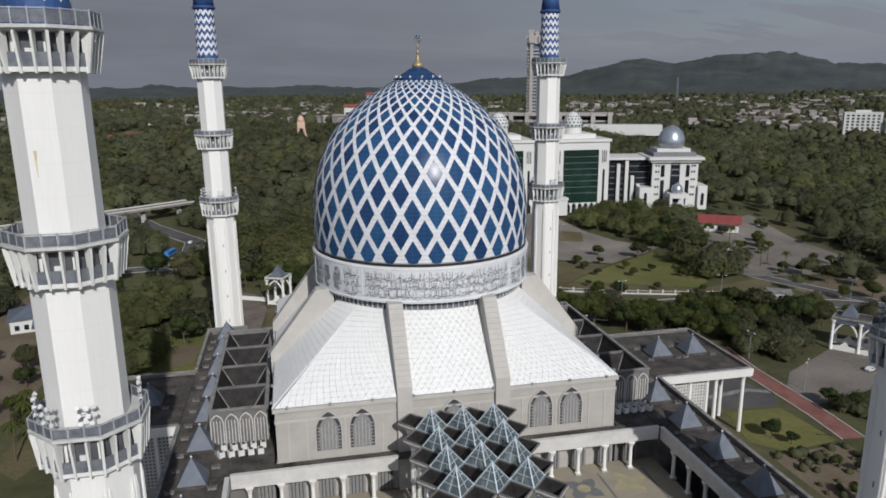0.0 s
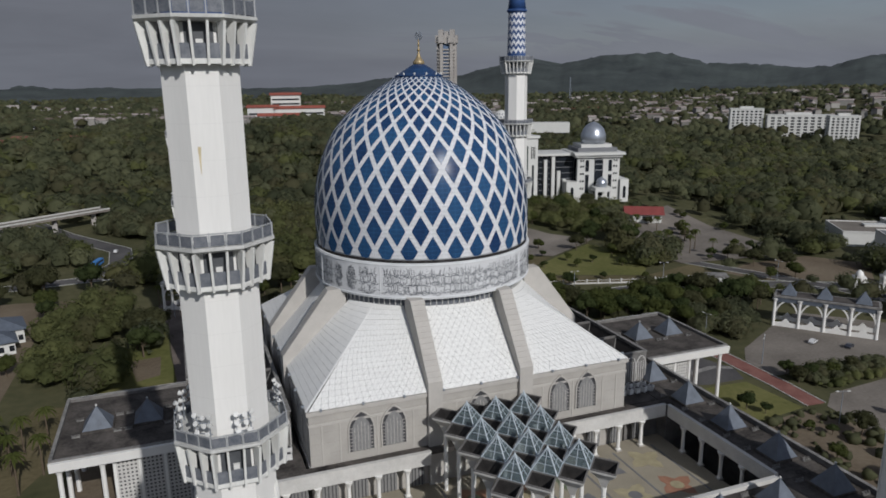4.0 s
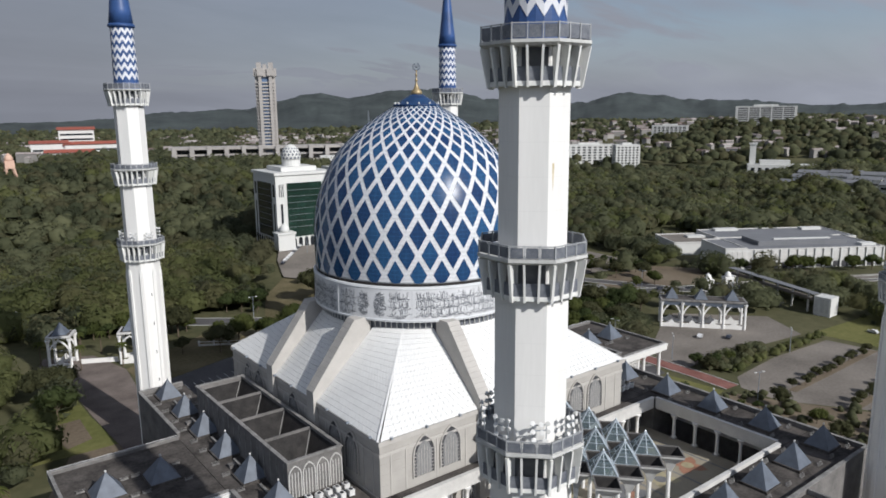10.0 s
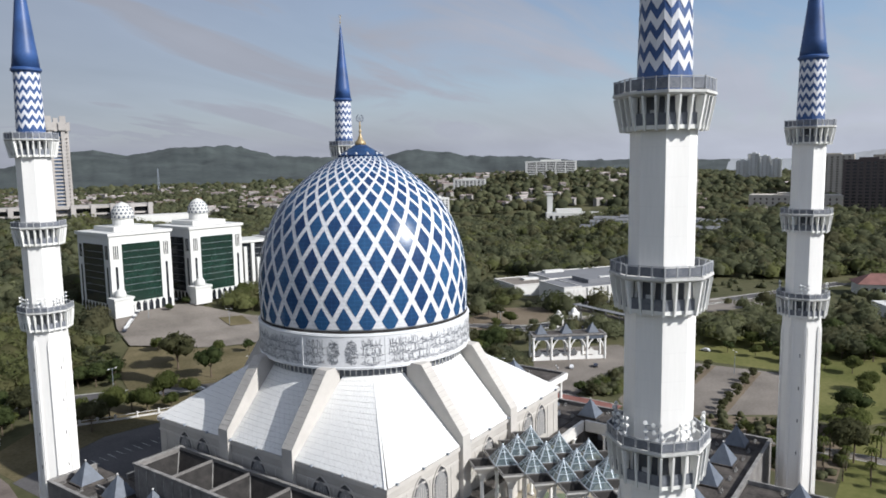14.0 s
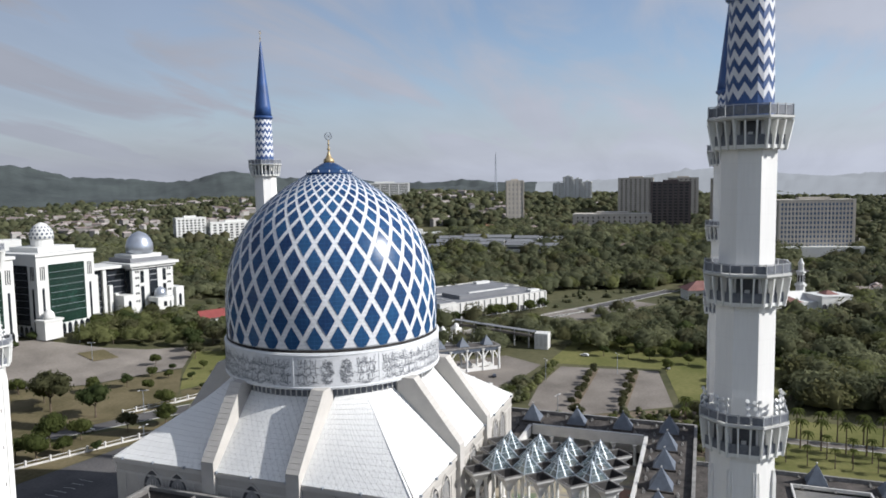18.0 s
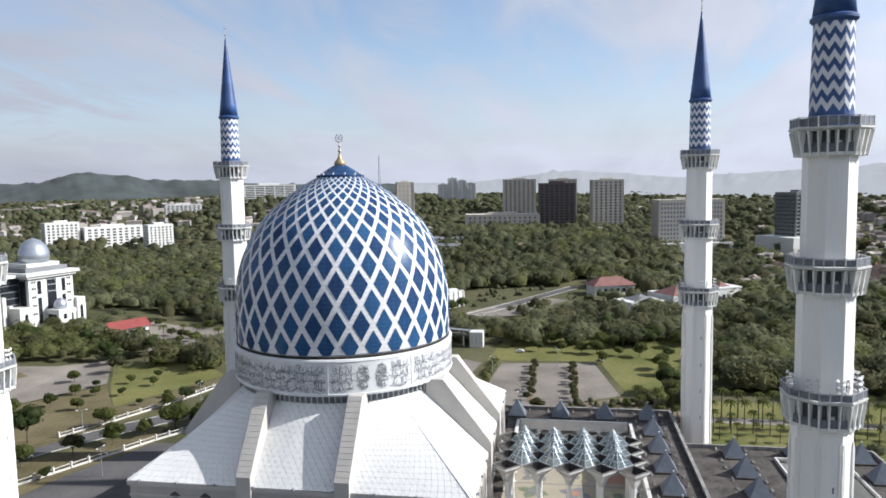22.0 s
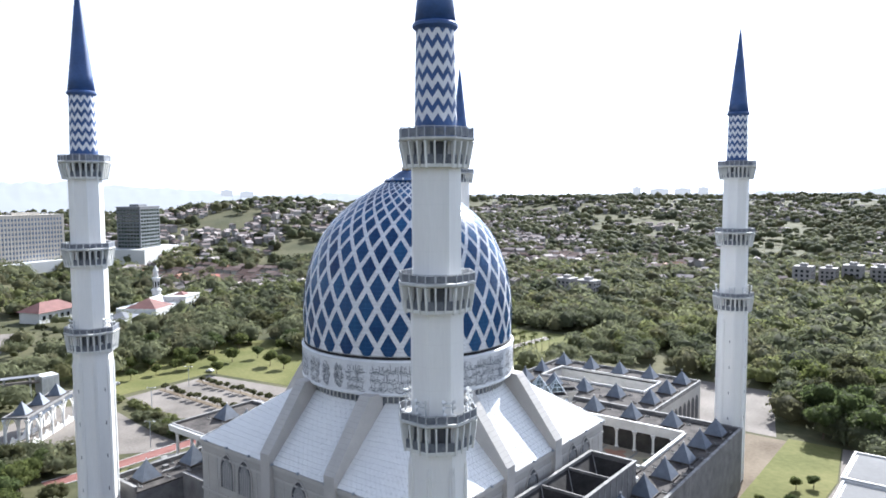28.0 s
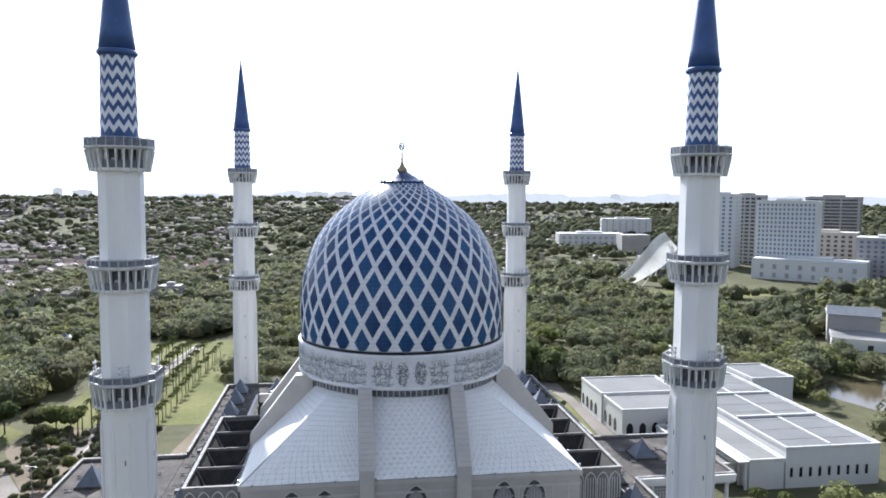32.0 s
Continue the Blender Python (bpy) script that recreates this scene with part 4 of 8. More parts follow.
def stroke(g, a, z, length, slope, bend, w):
    """A raised, slightly bowed bar on the band."""
    n = 4
    pts = []
    for i in range(n + 1):
        s = i / n - 0.5
        da = (s * length * math.cos(slope) - bend * (s * s * 4 - 1) * math.sin(slope)) / BAND_R
        dz = s * length * math.sin(slope) + bend * (s * s * 4 - 1) * math.cos(slope)
        pts.append((a + da, z + dz))
    nx, nz = -math.sin(slope) * w / 2 / BAND_R, math.cos(slope) * w / 2
    for (a0, z0), (a1, z1) in zip(pts, pts[1:]):
        R = BAND_R + 0.05
        g.quad(*[(R * math.cos(b), R * math.sin(b), zz) for b, zz in ((a0 - nx, z0 - nz), (a1 - nx, z1 - nz), (a1 + nx, z1 + nz), (a0 + nx, z0 + nz))])


def writing_block(g, deg0, deg1):
    """Crowded, interlaced rows of raised bars that stand for carved writing."""
    span = radians(deg1 - deg0) * BAND_R
    wide = radians(deg1) - radians(deg0)
    for line in range(3):
        base = 47.75 + line * 1.85
        n = int(span * 3.8)
        for i in range(n):
            a = radians(deg0) + (i + 0.15 + 0.7 * rs.random()) / n * wide
            kind = rs.random()
            if kind < 0.42:
                stroke(g, a, base + rs.uniform(0.6, 1.1), rs.uniform(1.0, 2.1), radians(rs.choice((90, 88, 94, 84, 100))), rs.uniform(-0.14, 0.115), 0.115)
            elif kind < 0.72:
                stroke(g, a, base + rs.uniform(0.3, 1.0), rs.uniform(0.6, 1.1), radians(rs.uniform(25, 70)), rs.uniform(0.2, 0.4), 0.11)
            if rs.random() < 0.8:
                stroke(g, a, base + rs.uniform(-0.2, 0.4), rs.uniform(0.8, 1.7), radians(rs.uniform(-18, 18)), rs.choice((-1, 1, 1)) * rs.uniform(0.15, 0.5), 0.115)
            if rs.random() < 0.45:
                stroke(g, a, base + rs.uniform(0.2, 1.7), 0.17, radians(45), 0, 0.17)


def medallion(g, mid):
    for i in range(170):
        u, v = rs.uniform(-1, 1), rs.uniform(-1, 1)
        if u * u + v * v < 1:
            stroke(g, radians(mid) + u * 1.35 / BAND_R, 50.2 + v * 2.75, rs.uniform(0.4, 0.9), radians(rs.uniform(-90, 90)), rs.uniform(-0.25, 0.25), 0.12)


for start in (90, 210, 330):
    for mid in (start - 4.4, start + 4.4):
        g = Geo()
        medallion(g, mid)
        tagged(part("writing", g, M["script"], band, "oval medallion of grey bars"), kind="stuff")
    for d0, d1 in ((9.5, 19.0), (22.5, 97.5), (101, 110.5)):
        g = Geo()
        writing_block(g, start + d0, start + d1)
        tagged(part("writing", g, M["script"], band, "grey bars standing for carved writing"), kind="stuff")
    for c in (start + 20.7, start + 99.3):
        part("divider", Geo().box(BAND_R - 0.02, -0.09, 47.0, BAND_R + 0.1, 0.09, 53.6).moved(Matrix.Rotation(radians(c), 4, "Z")), M["band"], band)
# ring of openings below the band
ring = part("vent_ring", Geo().lathe([(24.7, 43.8), (24.7, 46.4)], 120, caps=False), M["mesh"], dome, "dark ring of openings below the band")
mull = Geo().box(24.7, -0.1, 43.9, 25.0, 0.1, 46.3).mesh("mullion", M["plate"])
for i in range(120):
    ob = part("mullion", mull, None, ring)
    ob.matrix_basis = Matrix.Rotation(2 * math.pi * i / 120, 4, "Z")

# ---- prayer hall ----
HALF, EAVE = 36.4, 30.3
hall = thing("prayer_hall", "square beige stone prayer hall with a steep white panelled roof", "building")
TURNS = [Matrix.Rotation(k * math.pi / 2, 4, "Z") for k in range(4)]
RIB_X, RIB_W = 10.4, 3.1
TOP_R, TOP_Z = 24.75, 44.4
A_RIB = math.asin((RIB_X + RIB_W / 2) / TOP_R)


def roof_point(x, v):
    """A point of the southern roof face: x along the eave, v from eave to drum."""
    ax = abs(x)
    lim = RIB_X + RIB_W / 2
    if ax <= lim:
        top = Vector((x, -math.sqrt(TOP_R ** 2 - x * x), TOP_Z))
    else:
        f = (ax - lim) / (HALF - lim)
        a = A_RIB + f * (math.pi / 4 - A_RIB)
        top = Vector((math.copysign(TOP_R * math.sin(a), x), -TOP_R * math.cos(a), TOP_Z))
    low = Vector((x, -HALF - 0.35, EAVE))
    return low.lerp(top, v)


def arch_outline(w, h, n=7):
    """A pointed arch of width w and height h, from its foot."""
    r = w * 0.85
    spring = h - math.sqrt(r * r - (r - w / 2) ** 2)
    pts = [(-w / 2, 0), (w / 2, 0)]
    a1 = math.acos((r - w / 2) / r)
    pts += [(w / 2 - r + r * math.cos(a1 * i / n), spring + r * math.sin(a1 * i / n)) for i in range(n)]
    pts.append((0, h))
    pts += [(-(w / 2 - r + r * math.cos(a1 * i / n)), spring + r * math.sin(a1 * i / n)) for i in reversed(range(n))]
    return pts


WINDOW_X = [-26.0, -19.2, 0.0, 19.2, 26.0]
roof_rest = Geo()
roof_tiles = 0
roof = part("roof", Geo(), M["joint"], hall, "white panelled roof rising to the drum")
under = Geo()
for k, R in enumerate(TURNS):
    # wall with panels
    g = Geo().extrude([(-HALF, 0.0), (HALF - 1.0, 0.0), (HALF - 1.0, EAVE - 0.9), (-HALF, EAVE - 0.9)], -HALF, -HALF + 1.0, "y").moved(R)
    wall = part("wall", g, M["stone"], hall)
    for zz, out, hh in ((EAVE - 1.0, 0.45, 0.9), (EAVE - 3.4, 0.18, 0.5), (17.6, 0.25, 0.6)):
        part("cornice", Geo().box(-HALF - out, -HALF - out, zz, HALF - 0.05, -HALF + 0.02, zz + hh).moved(R), M["ribstone"], wall)
    for x in (-33.9, -30.3, -22.6, -15.0, -5.4, 5.4, 15.0, 22.6, 30.3, 33.9):
        part("pilaster", Geo().box(x - 0.14, -HALF - 0.12, 6, x + 0.14, -HALF, EAVE - 3.4).moved(R), M["ribstone"], wall)
    # arched windows
    for x in WINDOW_X:
        w, z0, h = 5.3, 20.1, 8.6
        out = arch_outline(w, h)
        win = part("window", Geo().extrude([(x + p, z0 + q) for p, q in out], -HALF - 0.16, -HALF + 0.05, "y").moved(R), M["dark"], hall, "pointed arch window with a dark border and pale lattice")
        inner = arch_outline(w - 1.5, h - 1.3)
        part("lattice", Geo().extrude([(x + p, z0 + 0.1 + q) for p, q in inner], -HALF - 0.24, -HALF - 0.1, "y").moved(R), M["grille"], win, "pale pierced lattice")
        g = Geo()
        edge = out[1:] + [out[0]]
        for (p0, q0), (p1, q1) in zip(edge, edge[1:]):
            g.bar((x + p0, -HALF - 0.2, z0 + q0), (x + p1, -HALF - 0.2, z0 + q1), 0.28, 0.28)
        for p in np.linspace(-1.4, 1.4, 5):
            g.box(x + p - 0.05, -HALF - 0.3, z0 + 0.2, x + p + 0.05, -HALF - 0.22, z0 + h - 2.2 - abs(p) * 0.9)
        for s in (-1, 1):
            for zz in np.arange(0.5, 5.2, 0.75):
                g.box(x + s * 2.1 - 0.32, -HALF - 0.22, z0 + zz, x + s * 2.1 + 0.32, -HALF - 0.14, z0 + zz + 0.12)
        part("tracery", g.moved(R), M["ribstone"], win)
    # roof panels
    lim = RIB_X + RIB_W / 2
    spans = [(-HALF - 0.35, -lim, 17, 18), (-RIB_X + RIB_W / 2, RIB_X - RIB_W / 2, 12, 17), (lim, HALF + 0.35, 17, 18)]
    for x0, x1, nx, nz in spans:
        # rows of upright and hanging triangles
        for j in range(nz):
            va, vb, lo, hi = j / nz, (j + 1) / nz, 0.5 * (j % 2), 0.5 - 0.5 * (j % 2)
            for i in range(-1, nx + 1):
                for tri in (((i + lo, va), (i + 1 + lo, va), (i + 0.5 + lo, vb)), ((i + hi, vb), (i + 1 + hi, vb), (i + 0.5 + hi, va))):
                    q = [(max(0.0, min(float(nx), u)), v) for u, v in tri]
                    if len({u for u, v in q}) < 2 or max(u for u, v in q) <= 0 or min(u for u, v in q) >= nx or q[0][0] == q[1][0]:
                        continue
                    q = [roof_point(max(-HALF, min(HALF, x0 + (x1 - x0) * u / nx)), v) for u, v in q]
                    under.f.append(tuple(range(len(under.v), len(under.v) + 3)))
                    under.v += [tuple(R @ p) for p in q]
                    c = sum(q, Vector()) / 3
                    nrm = (q[1] - q[0]).cross(q[2] - q[0]).normalized()
                    if nrm.z < 0:
                        nrm, q = -nrm, [q[1], q[0], q[2]]
                    up = [R @ (c + (p - c) * 0.93 + nrm * 0.06) for p in q]
                    dn = [R @ (c + (p - c) * 0.93) for p in q]
                    gg = Geo()
                    gg.v = [tuple(p) for p in dn + up]
                    gg.f = [(3, 4, 5), (0, 1, 4, 3), (1, 2, 5, 4), (2, 0, 3, 5)]
                    if k == 3 and roof_tiles < 300 and 2 <= j < 6:
                        part("roof_panel", gg, M["tile"], roof)
                        roof_tiles += 1
                    else:
                        roof_rest.add(gg)
    # ribs
    for s in (-1, 1):
        x0, x1 = s * RIB_X - RIB_W / 2, s * RIB_X + RIB_W / 2
        outline = [(-HALF - 1.1, 3.0), (-HALF - 1.1, 32.6), (-26.6, 46.9), (-22.6, 46.9), (-22.6, 43.0), (-HALF + 0.6, 28.5), (-HALF + 0.6, 3.0)]
        rib = part("rib", Geo().extrude(outline, x0, x1, "x").moved(R), M["ribstone"], hall, "pale stone rib running from wall to drum")
        for f in np.linspace(0.06, 0.94, 14):
            y, z = -HALF - 1.1 + f * (HALF + 1.1 - 26.6), 32.6 + f * 14.3
            part("rib_joint", Geo().box(x0 - 0.015, y - 0.04, z - 0.05, x1 + 0.015, y + 0.04, z + 0.03).moved(R), M["stone"], rib)
    # cap along the hip
    a, c = roof_point(HALF, 0.0), roof_point(HALF, 1.0)
    part("hip_cap", Geo().bar(R @ (a + Vector((0.1, -0.1, 0.02))), R @ (c + Vector((0, 0, 0.02))), 0.42, 0.16), M["tile_far"], roof)
    # small fittings along the eave
    for x in np.arange(-34, 35, 8.5):
        part("eave_bracket", Geo().box(x - 0.2, -HALF - 0.9, EAVE - 0.1, x + 0.2, -HALF - 0.3, EAVE + 0.35).moved(R), M["steel"], hall)
under_me = under.mesh("roof", M["joint"])
roof.data = under_me
tagged(part("roof_panel_field", roof_rest, M["tile_far"], roof, "joined white roof panels"), kind="stuff")

# ---- wells beside the hall ----
def build_well():
    wl_ = thing("light_well", "row of four dark open roof wells with pale lattice walls", "light well", "light wells beside the hall")
    x0, x1, y0, y1, z0, z1 = -6.0, 6.0, -25.3, 25.3, 17.5, 25.7
    for a in ((x0, y0, x0 + 0.5, y1), (x1 - 0.5, y0, x1, y1), (x0 + 0.5, y0, x1 - 0.5, y0 + 0.5), (x0 + 0.5, y1 - 0.5, x1 - 0.5, y1)):
        part("wall", Geo().box(a[0], a[1], z0, a[2], a[3], z1), M["parapet"], wl_)
    for i in range(4):
        c = y0 + 12.65 * (i + 0.5)
        g = Geo()
        hx, hy, d = 5.5, 6.2, 5.2
        corners = [(-hx, c - hy), (hx, c - hy), (hx, c + hy), (-hx, c + hy)]
        for (ax, ay), (bx, by) in zip(corners, corners[1:] + corners[:1]):
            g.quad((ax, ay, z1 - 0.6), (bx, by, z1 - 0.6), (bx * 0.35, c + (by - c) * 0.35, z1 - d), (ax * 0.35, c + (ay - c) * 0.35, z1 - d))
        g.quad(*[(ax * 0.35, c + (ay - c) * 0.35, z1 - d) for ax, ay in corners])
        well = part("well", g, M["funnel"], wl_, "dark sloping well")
        for ax, ay in corners:
            part("hip_bar", Geo().bar((ax, ay, z1 - 0.5), (ax * 0.4, c + (ay - c) * 0.4, z1 - d + 0.5), 0.22), M["coping"], well)
        if i:
            part("beam", Geo().box(x0 + 0.5, c - 6.5, z1 - 0.9, x1 - 0.5, c - 6.1, z1 - 0.1), M["parapet"], wl_)
    part("coping", Geo().box(x0 - 0.2, y0 - 0.2, z1, x0 + 0.6, y1 + 0.2, z1 + 0.25).box(x1 - 0.6, y0 - 0.2, z1, x1 + 0.2, y1 + 0.2, z1 + 0.25).box(x0 + 0.6, y0 - 0.2, z1, x1 - 0.6, y0 + 0.6, z1 + 0.25).box(x0 + 0.6, y1 - 0.6, z1, x1 - 0.6, y1 + 0.2, z1 + 0.25), M["coping"], wl_)
    # blind tracery on the ends
    for y, s in ((y0, -1), (y1, 1)):
        for i in range(4):
            cx = x0 + 1.5 + 3.0 * i
            g = Geo()
            out = arch_outline(2.6, 6.6)
            edge = out[1:] + [out[0]]
            for (p0, q0), (p1, q1) in zip(edge, edge[1:]):
                g.bar((cx + p0, y + s * 0.1, 18.2 + q0), (cx + p1, y + s * 0.1, 18.2 + q1), 0.2, 0.2)
            for p in (-0.65, 0, 0.65):
                g.box(cx + p - 0.08, y + s * 0.06 - 0.06, 18.2, cx + p + 0.08, y + s * 0.06 + 0.06, 23.4)
            part("tracery", g, M["cornice"], wl_, "pale arched tracery")
    for s in (-1, 1):
        for yy in np.arange(y0 + 1.6, y1, 3.15):
            part("pier", Geo().box(s * 6.0 - 0.12, yy - 0.2, 17.6, s * 6.0 + 0.12, yy + 0.2, 25.2), M["coping"], wl_)
    return wl_


well = build_well()
place(well, -44.4, 0)
copy_thing(well, pose(44.4, 0, 0))

# ---- cloister wings ----
ROOF_Z = 18.0


def slate_pyramid(parent, x, y, half=2.7, height=4.6):
    p = part("roof_pyramid", Geo().pyramid(x, y, ROOF_Z + 0.5, half, height), M["slate"], parent, "blue-grey slate pyramid")
    part("plinth", Geo().box(x - half - 0.3, y - half - 0.3, ROOF_Z, x + half + 0.3, y + half + 0.3, ROOF_Z + 0.5), M["roofdark"], p)
    part("ball", Geo().lathe([(0.05, 0), (0.22, 0.12), (0.22, 0.34), (0.05, 0.5)], 8, x, y).moved(Matrix.Translation((0, 0, ROOF_Z + 0.4 + height))), M["plate"], p)
    # low vents round the pyramid
    for sx, sy in ((-1, -1), (1, -1), (1, 1), (-1, 1)):
        vx, vy = x + sx * (half + 1.15), y + sy * (half + 1.15)
        g = Geo().box(vx - 0.8, vy - 0.25, ROOF_Z, vx + 0.8, vy + 0.25, ROOF_Z + 0.2)
        for u in (-1.0, -0.5, 0.0, 0.5, 1.0):
            g.bar((vx + u * 0.5, vy - 0.35, ROOF_Z + 0.15), (vx + u * 0.85, vy + 0.2, ROOF_Z + 0.75), 0.08, 0.2)
        part("roof_vent", g, M["coping"], p, "ribbed grey roof vent")


def wing(name, label, x0, y0, x1, y1, pyramids, parapets, base=0.0, mat="parapet"):
    """A flat-roofed range: outer walls, dark roof, parapets on the named sides."""
    w = thing(name, label, "building", "cloister ranges")
    t = 0.6
    part("wall", Geo().box(x0, y0, base, x1, y1, ROOF_Z - 0.4), M[mat], w)
    part("flat_roof", Geo().box(x0 + 0.1, y0 + 0.1, ROOF_Z - 0.4, x1 - 0.1, y1 - 0.1, ROOF_Z), M["roofdark"], w, "stained dark flat roof")
    for side, a, b in parapets:
        if side in "WE":
            x = x0 if side == "W" else x1 - t
            ob = part("parapet", Geo().box(x, a, ROOF_Z - 0.4, x + t, b, ROOF_Z + 1.0), M["parapet"], w)
            part("coping", Geo().box(x - 0.12, a, ROOF_Z + 1.0, x + t + 0.12, b, ROOF_Z + 1.18), M["coping"], ob)
        else:
            y = y0 if side == "S" else y1 - t
            ob = part("parapet", Geo().box(a, y, ROOF_Z - 0.4, b, y + t, ROOF_Z + 1.0), M["parapet"], w)
            part("coping", Geo().box(a, y - 0.12, ROOF_Z + 1.0, b, y + t + 0.12, ROOF_Z + 1.18), M["coping"], ob)
    for x, y in pyramids:
        slate_pyramid(w, x, y)
    for k, (x, y) in enumerate(pyramids[:-1]):
        part("roof_duct", Geo().box(x - 0.25, y - 9.4, ROOF_Z + 0.15, x + 0.25, y - 4.4, ROOF_Z + 0.5), M["coping"], w)
        part("roof_hatch", Geo().box(x + 2.2 - 4.4 * (k % 2), y - 7.6, ROOF_Z, x + 3.6 - 4.4 * (k % 2), y - 6.2, ROOF_Z + 0.7), M["parapet"], w)
    return w


PY = [42.3, 28.8, 15.2, 1.7, -11.9, -25.4, -39.0, -52.5, -66.0]
COURT_Z = 9.5
for s in (-1, 1):
    xo, xi, xh = 58.5 * s, 46.2 * s, 37.2 * s
    lo, hi = min(xo, xi), max(xo, xi)
    outer = "W" if s < 0 else "E"
    # outer range, open towards the court in its southern half
    w = wing("side_range", "long flat-roofed side range with slate pyramids along its dark roof", lo, -39.5, hi, 48.5, [(52.4 * s, y) for y in PY if y > -36], [(outer, -39.5, -16.2), (outer, 16.2, 48.5), ("N", lo + 0.6, hi - 0.6)])
    lo2, hi2 = min(xi, xh), max(xi, xh)
    wing("link_roof", "low dark roof between the hall and the side range", lo2 + 0.02, -36.0, hi2 - 0.02, 36.0, [], [("N", lo2, hi2)])
    # southern half, a roof over columns
    w = thing("court_range", "roofed cloister range on white columns beside the court", "building", "cloister ranges")
    part("wall", Geo().box(min(xo, xo - 2 * s), -86.5, 0, max(xo, xo - 2 * s), -39.6, ROOF_Z - 0.4), M["parapet"], w)
    part("flat_roof", Geo().box(lo + 0.1, -73.6, ROOF_Z - 0.5, hi - 0.1, -39.6, ROOF_Z), M["roofdark"], w)
    px = xo if s < 0 else xo - 0.6
    part("parapet", Geo().box(px, -86.5, ROOF_Z - 0.4, px + 0.6, -39.6, ROOF_Z + 1.0), M["parapet"], w)
    part("coping", Geo().box(px - 0.12, -86.5, ROOF_Z + 1.0, px + 0.72, -39.6, ROOF_Z + 1.18), M["coping"], w)
    for y in PY:
        if y < -38:
            slate_pyramid(w, 52.4 * s, y)


def fascia(parent, a, b, inward):
    """A white sloping cornice along the court from a to b; inward points into the court."""
    a, b, n = Vector((*a, 0)), Vector((*b, 0)), Vector((*inward, 0))
    g = Geo()
    prof = [(0.0, ROOF_Z - 2.3), (0.5, ROOF_Z - 2.2), (0.55, ROOF_Z + 0.5), (0.7, ROOF_Z + 0.6), (0.7, ROOF_Z + 0.85), (-0.2, ROOF_Z + 0.85), (-0.2, ROOF_Z - 1.0)]
    k = 0
    for p in (a, b):
        g.v += [tuple(p + n * d + Vector((0, 0, z))) for d, z in prof]
    m = len(prof)
    g.f = [tuple(range(m)), tuple(range(2 * m - 1, m - 1, -1))] + [(i, (i + 1) % m, m + (i + 1) % m, m + i) for i in range(m)]
    return part("fascia", g, M["cornice"], parent, "pale sloping cornice")


def build_column(height):
    c = thing("column", "slender white column with a flared capital", "column", "columns round the court")
    part("shaft", Geo().lathe([(0.62, 0), (0.62, 0.5), (0.42, 0.6), (0.38, height - 1.5)], 10), M["white"], c)
    part("capital", Geo().lathe([(0.38, height - 1.5), (0.5, height - 0.9), (0.85, height - 0.25), (0.9, height)], 8), M["white"], c)
    part("base", Geo().box(-0.7, -0.7, 0, 0.7, 0.7, 0.28), M["stone"], c)
    return c


court = thing("court_gallery", "cornice and floor of the court before the hall", "building", "cloister ranges")
part("court_floor", Geo().box(-46.2, -73.6, 0, 46.2, -36.6, COURT_Z), M["floor"], court, "beige marble paving")
# patterned paving: stars and curved fields of coloured marble
PAVING = ("floor_yellow", "floor_green", "floor_red", "floor_slate", "floor_yellow")
for i in range(8):
    for j in range(3):
        cx, cy = -36.5 + i * 10.4, -67.5 + j * 11.0
        key = PAVING[(i * 2 + j * 3) % 5]
        pts = []
        for k in range(16):
            r = (4.6, 3.4, 2.2, 3.4)[(k + i) % 4]
            pts.append((cx + r * math.cos(k * math.pi / 8), cy + r * math.sin(k * math.pi / 8)))
        part("paving_star", Geo().extrude(pts, COURT_Z, COURT_Z + 0.03, "z"), M[key], court)
        part("paving_heart", Geo().lathe([(1.5, COURT_Z + 0.03), (1.5, COURT_Z + 0.05)], 8, cx, cy), M[PAVING[(i + j + 1) % 5]], court)
for i in range(9):
    x = -41.7 + i * 10.4
    part("paving_line", Geo().box(x - 0.25, -73, COURT_Z, x + 0.25, -40.5, COURT_Z + 0.02), M["floor_slate"], court)
fascia(court, (-45.4, -39.6), (-12.5, -39.6), (0, -1))
fascia(court, (12.5, -39.6), (45.4, -39.6), (0, -1))
fascia(court, (-46.2, -72.4), (-46.2, -40.4), (1, 0))
fascia(court, (46.2, -72.4), (46.2, -40.4), (-1, 0))
fascia(court, (-45.4, -73.4), (45.4, -73.4), (0, 1))
part("gallery_roof", Geo().box(-46.1, -39.2, ROOF_Z - 0.5, 46.1, -36.6, ROOF_Z + 0.3), M["roofdark"], court)
col_h = ROOF_Z - 2.2 - COURT_Z
column = build_column(col_h)
spots = [(x, -39.9) for x in np.arange(-42, -14, 6.1)] + [(x, -39.9) for x in np.arange(14.6, 43, 6.1)]
spots += [(s * 46.0, y) for s in (-1, 1) for y in np.arange(-70, -42, 6.0)]
spots += [(x, -73.1) for x in np.arange(-42, 43, 6.0)]
place(column, *spots[0], COURT_Z)
for x, y in spots[1:]:
    copy_thing(column, pose(x, y, COURT_Z))
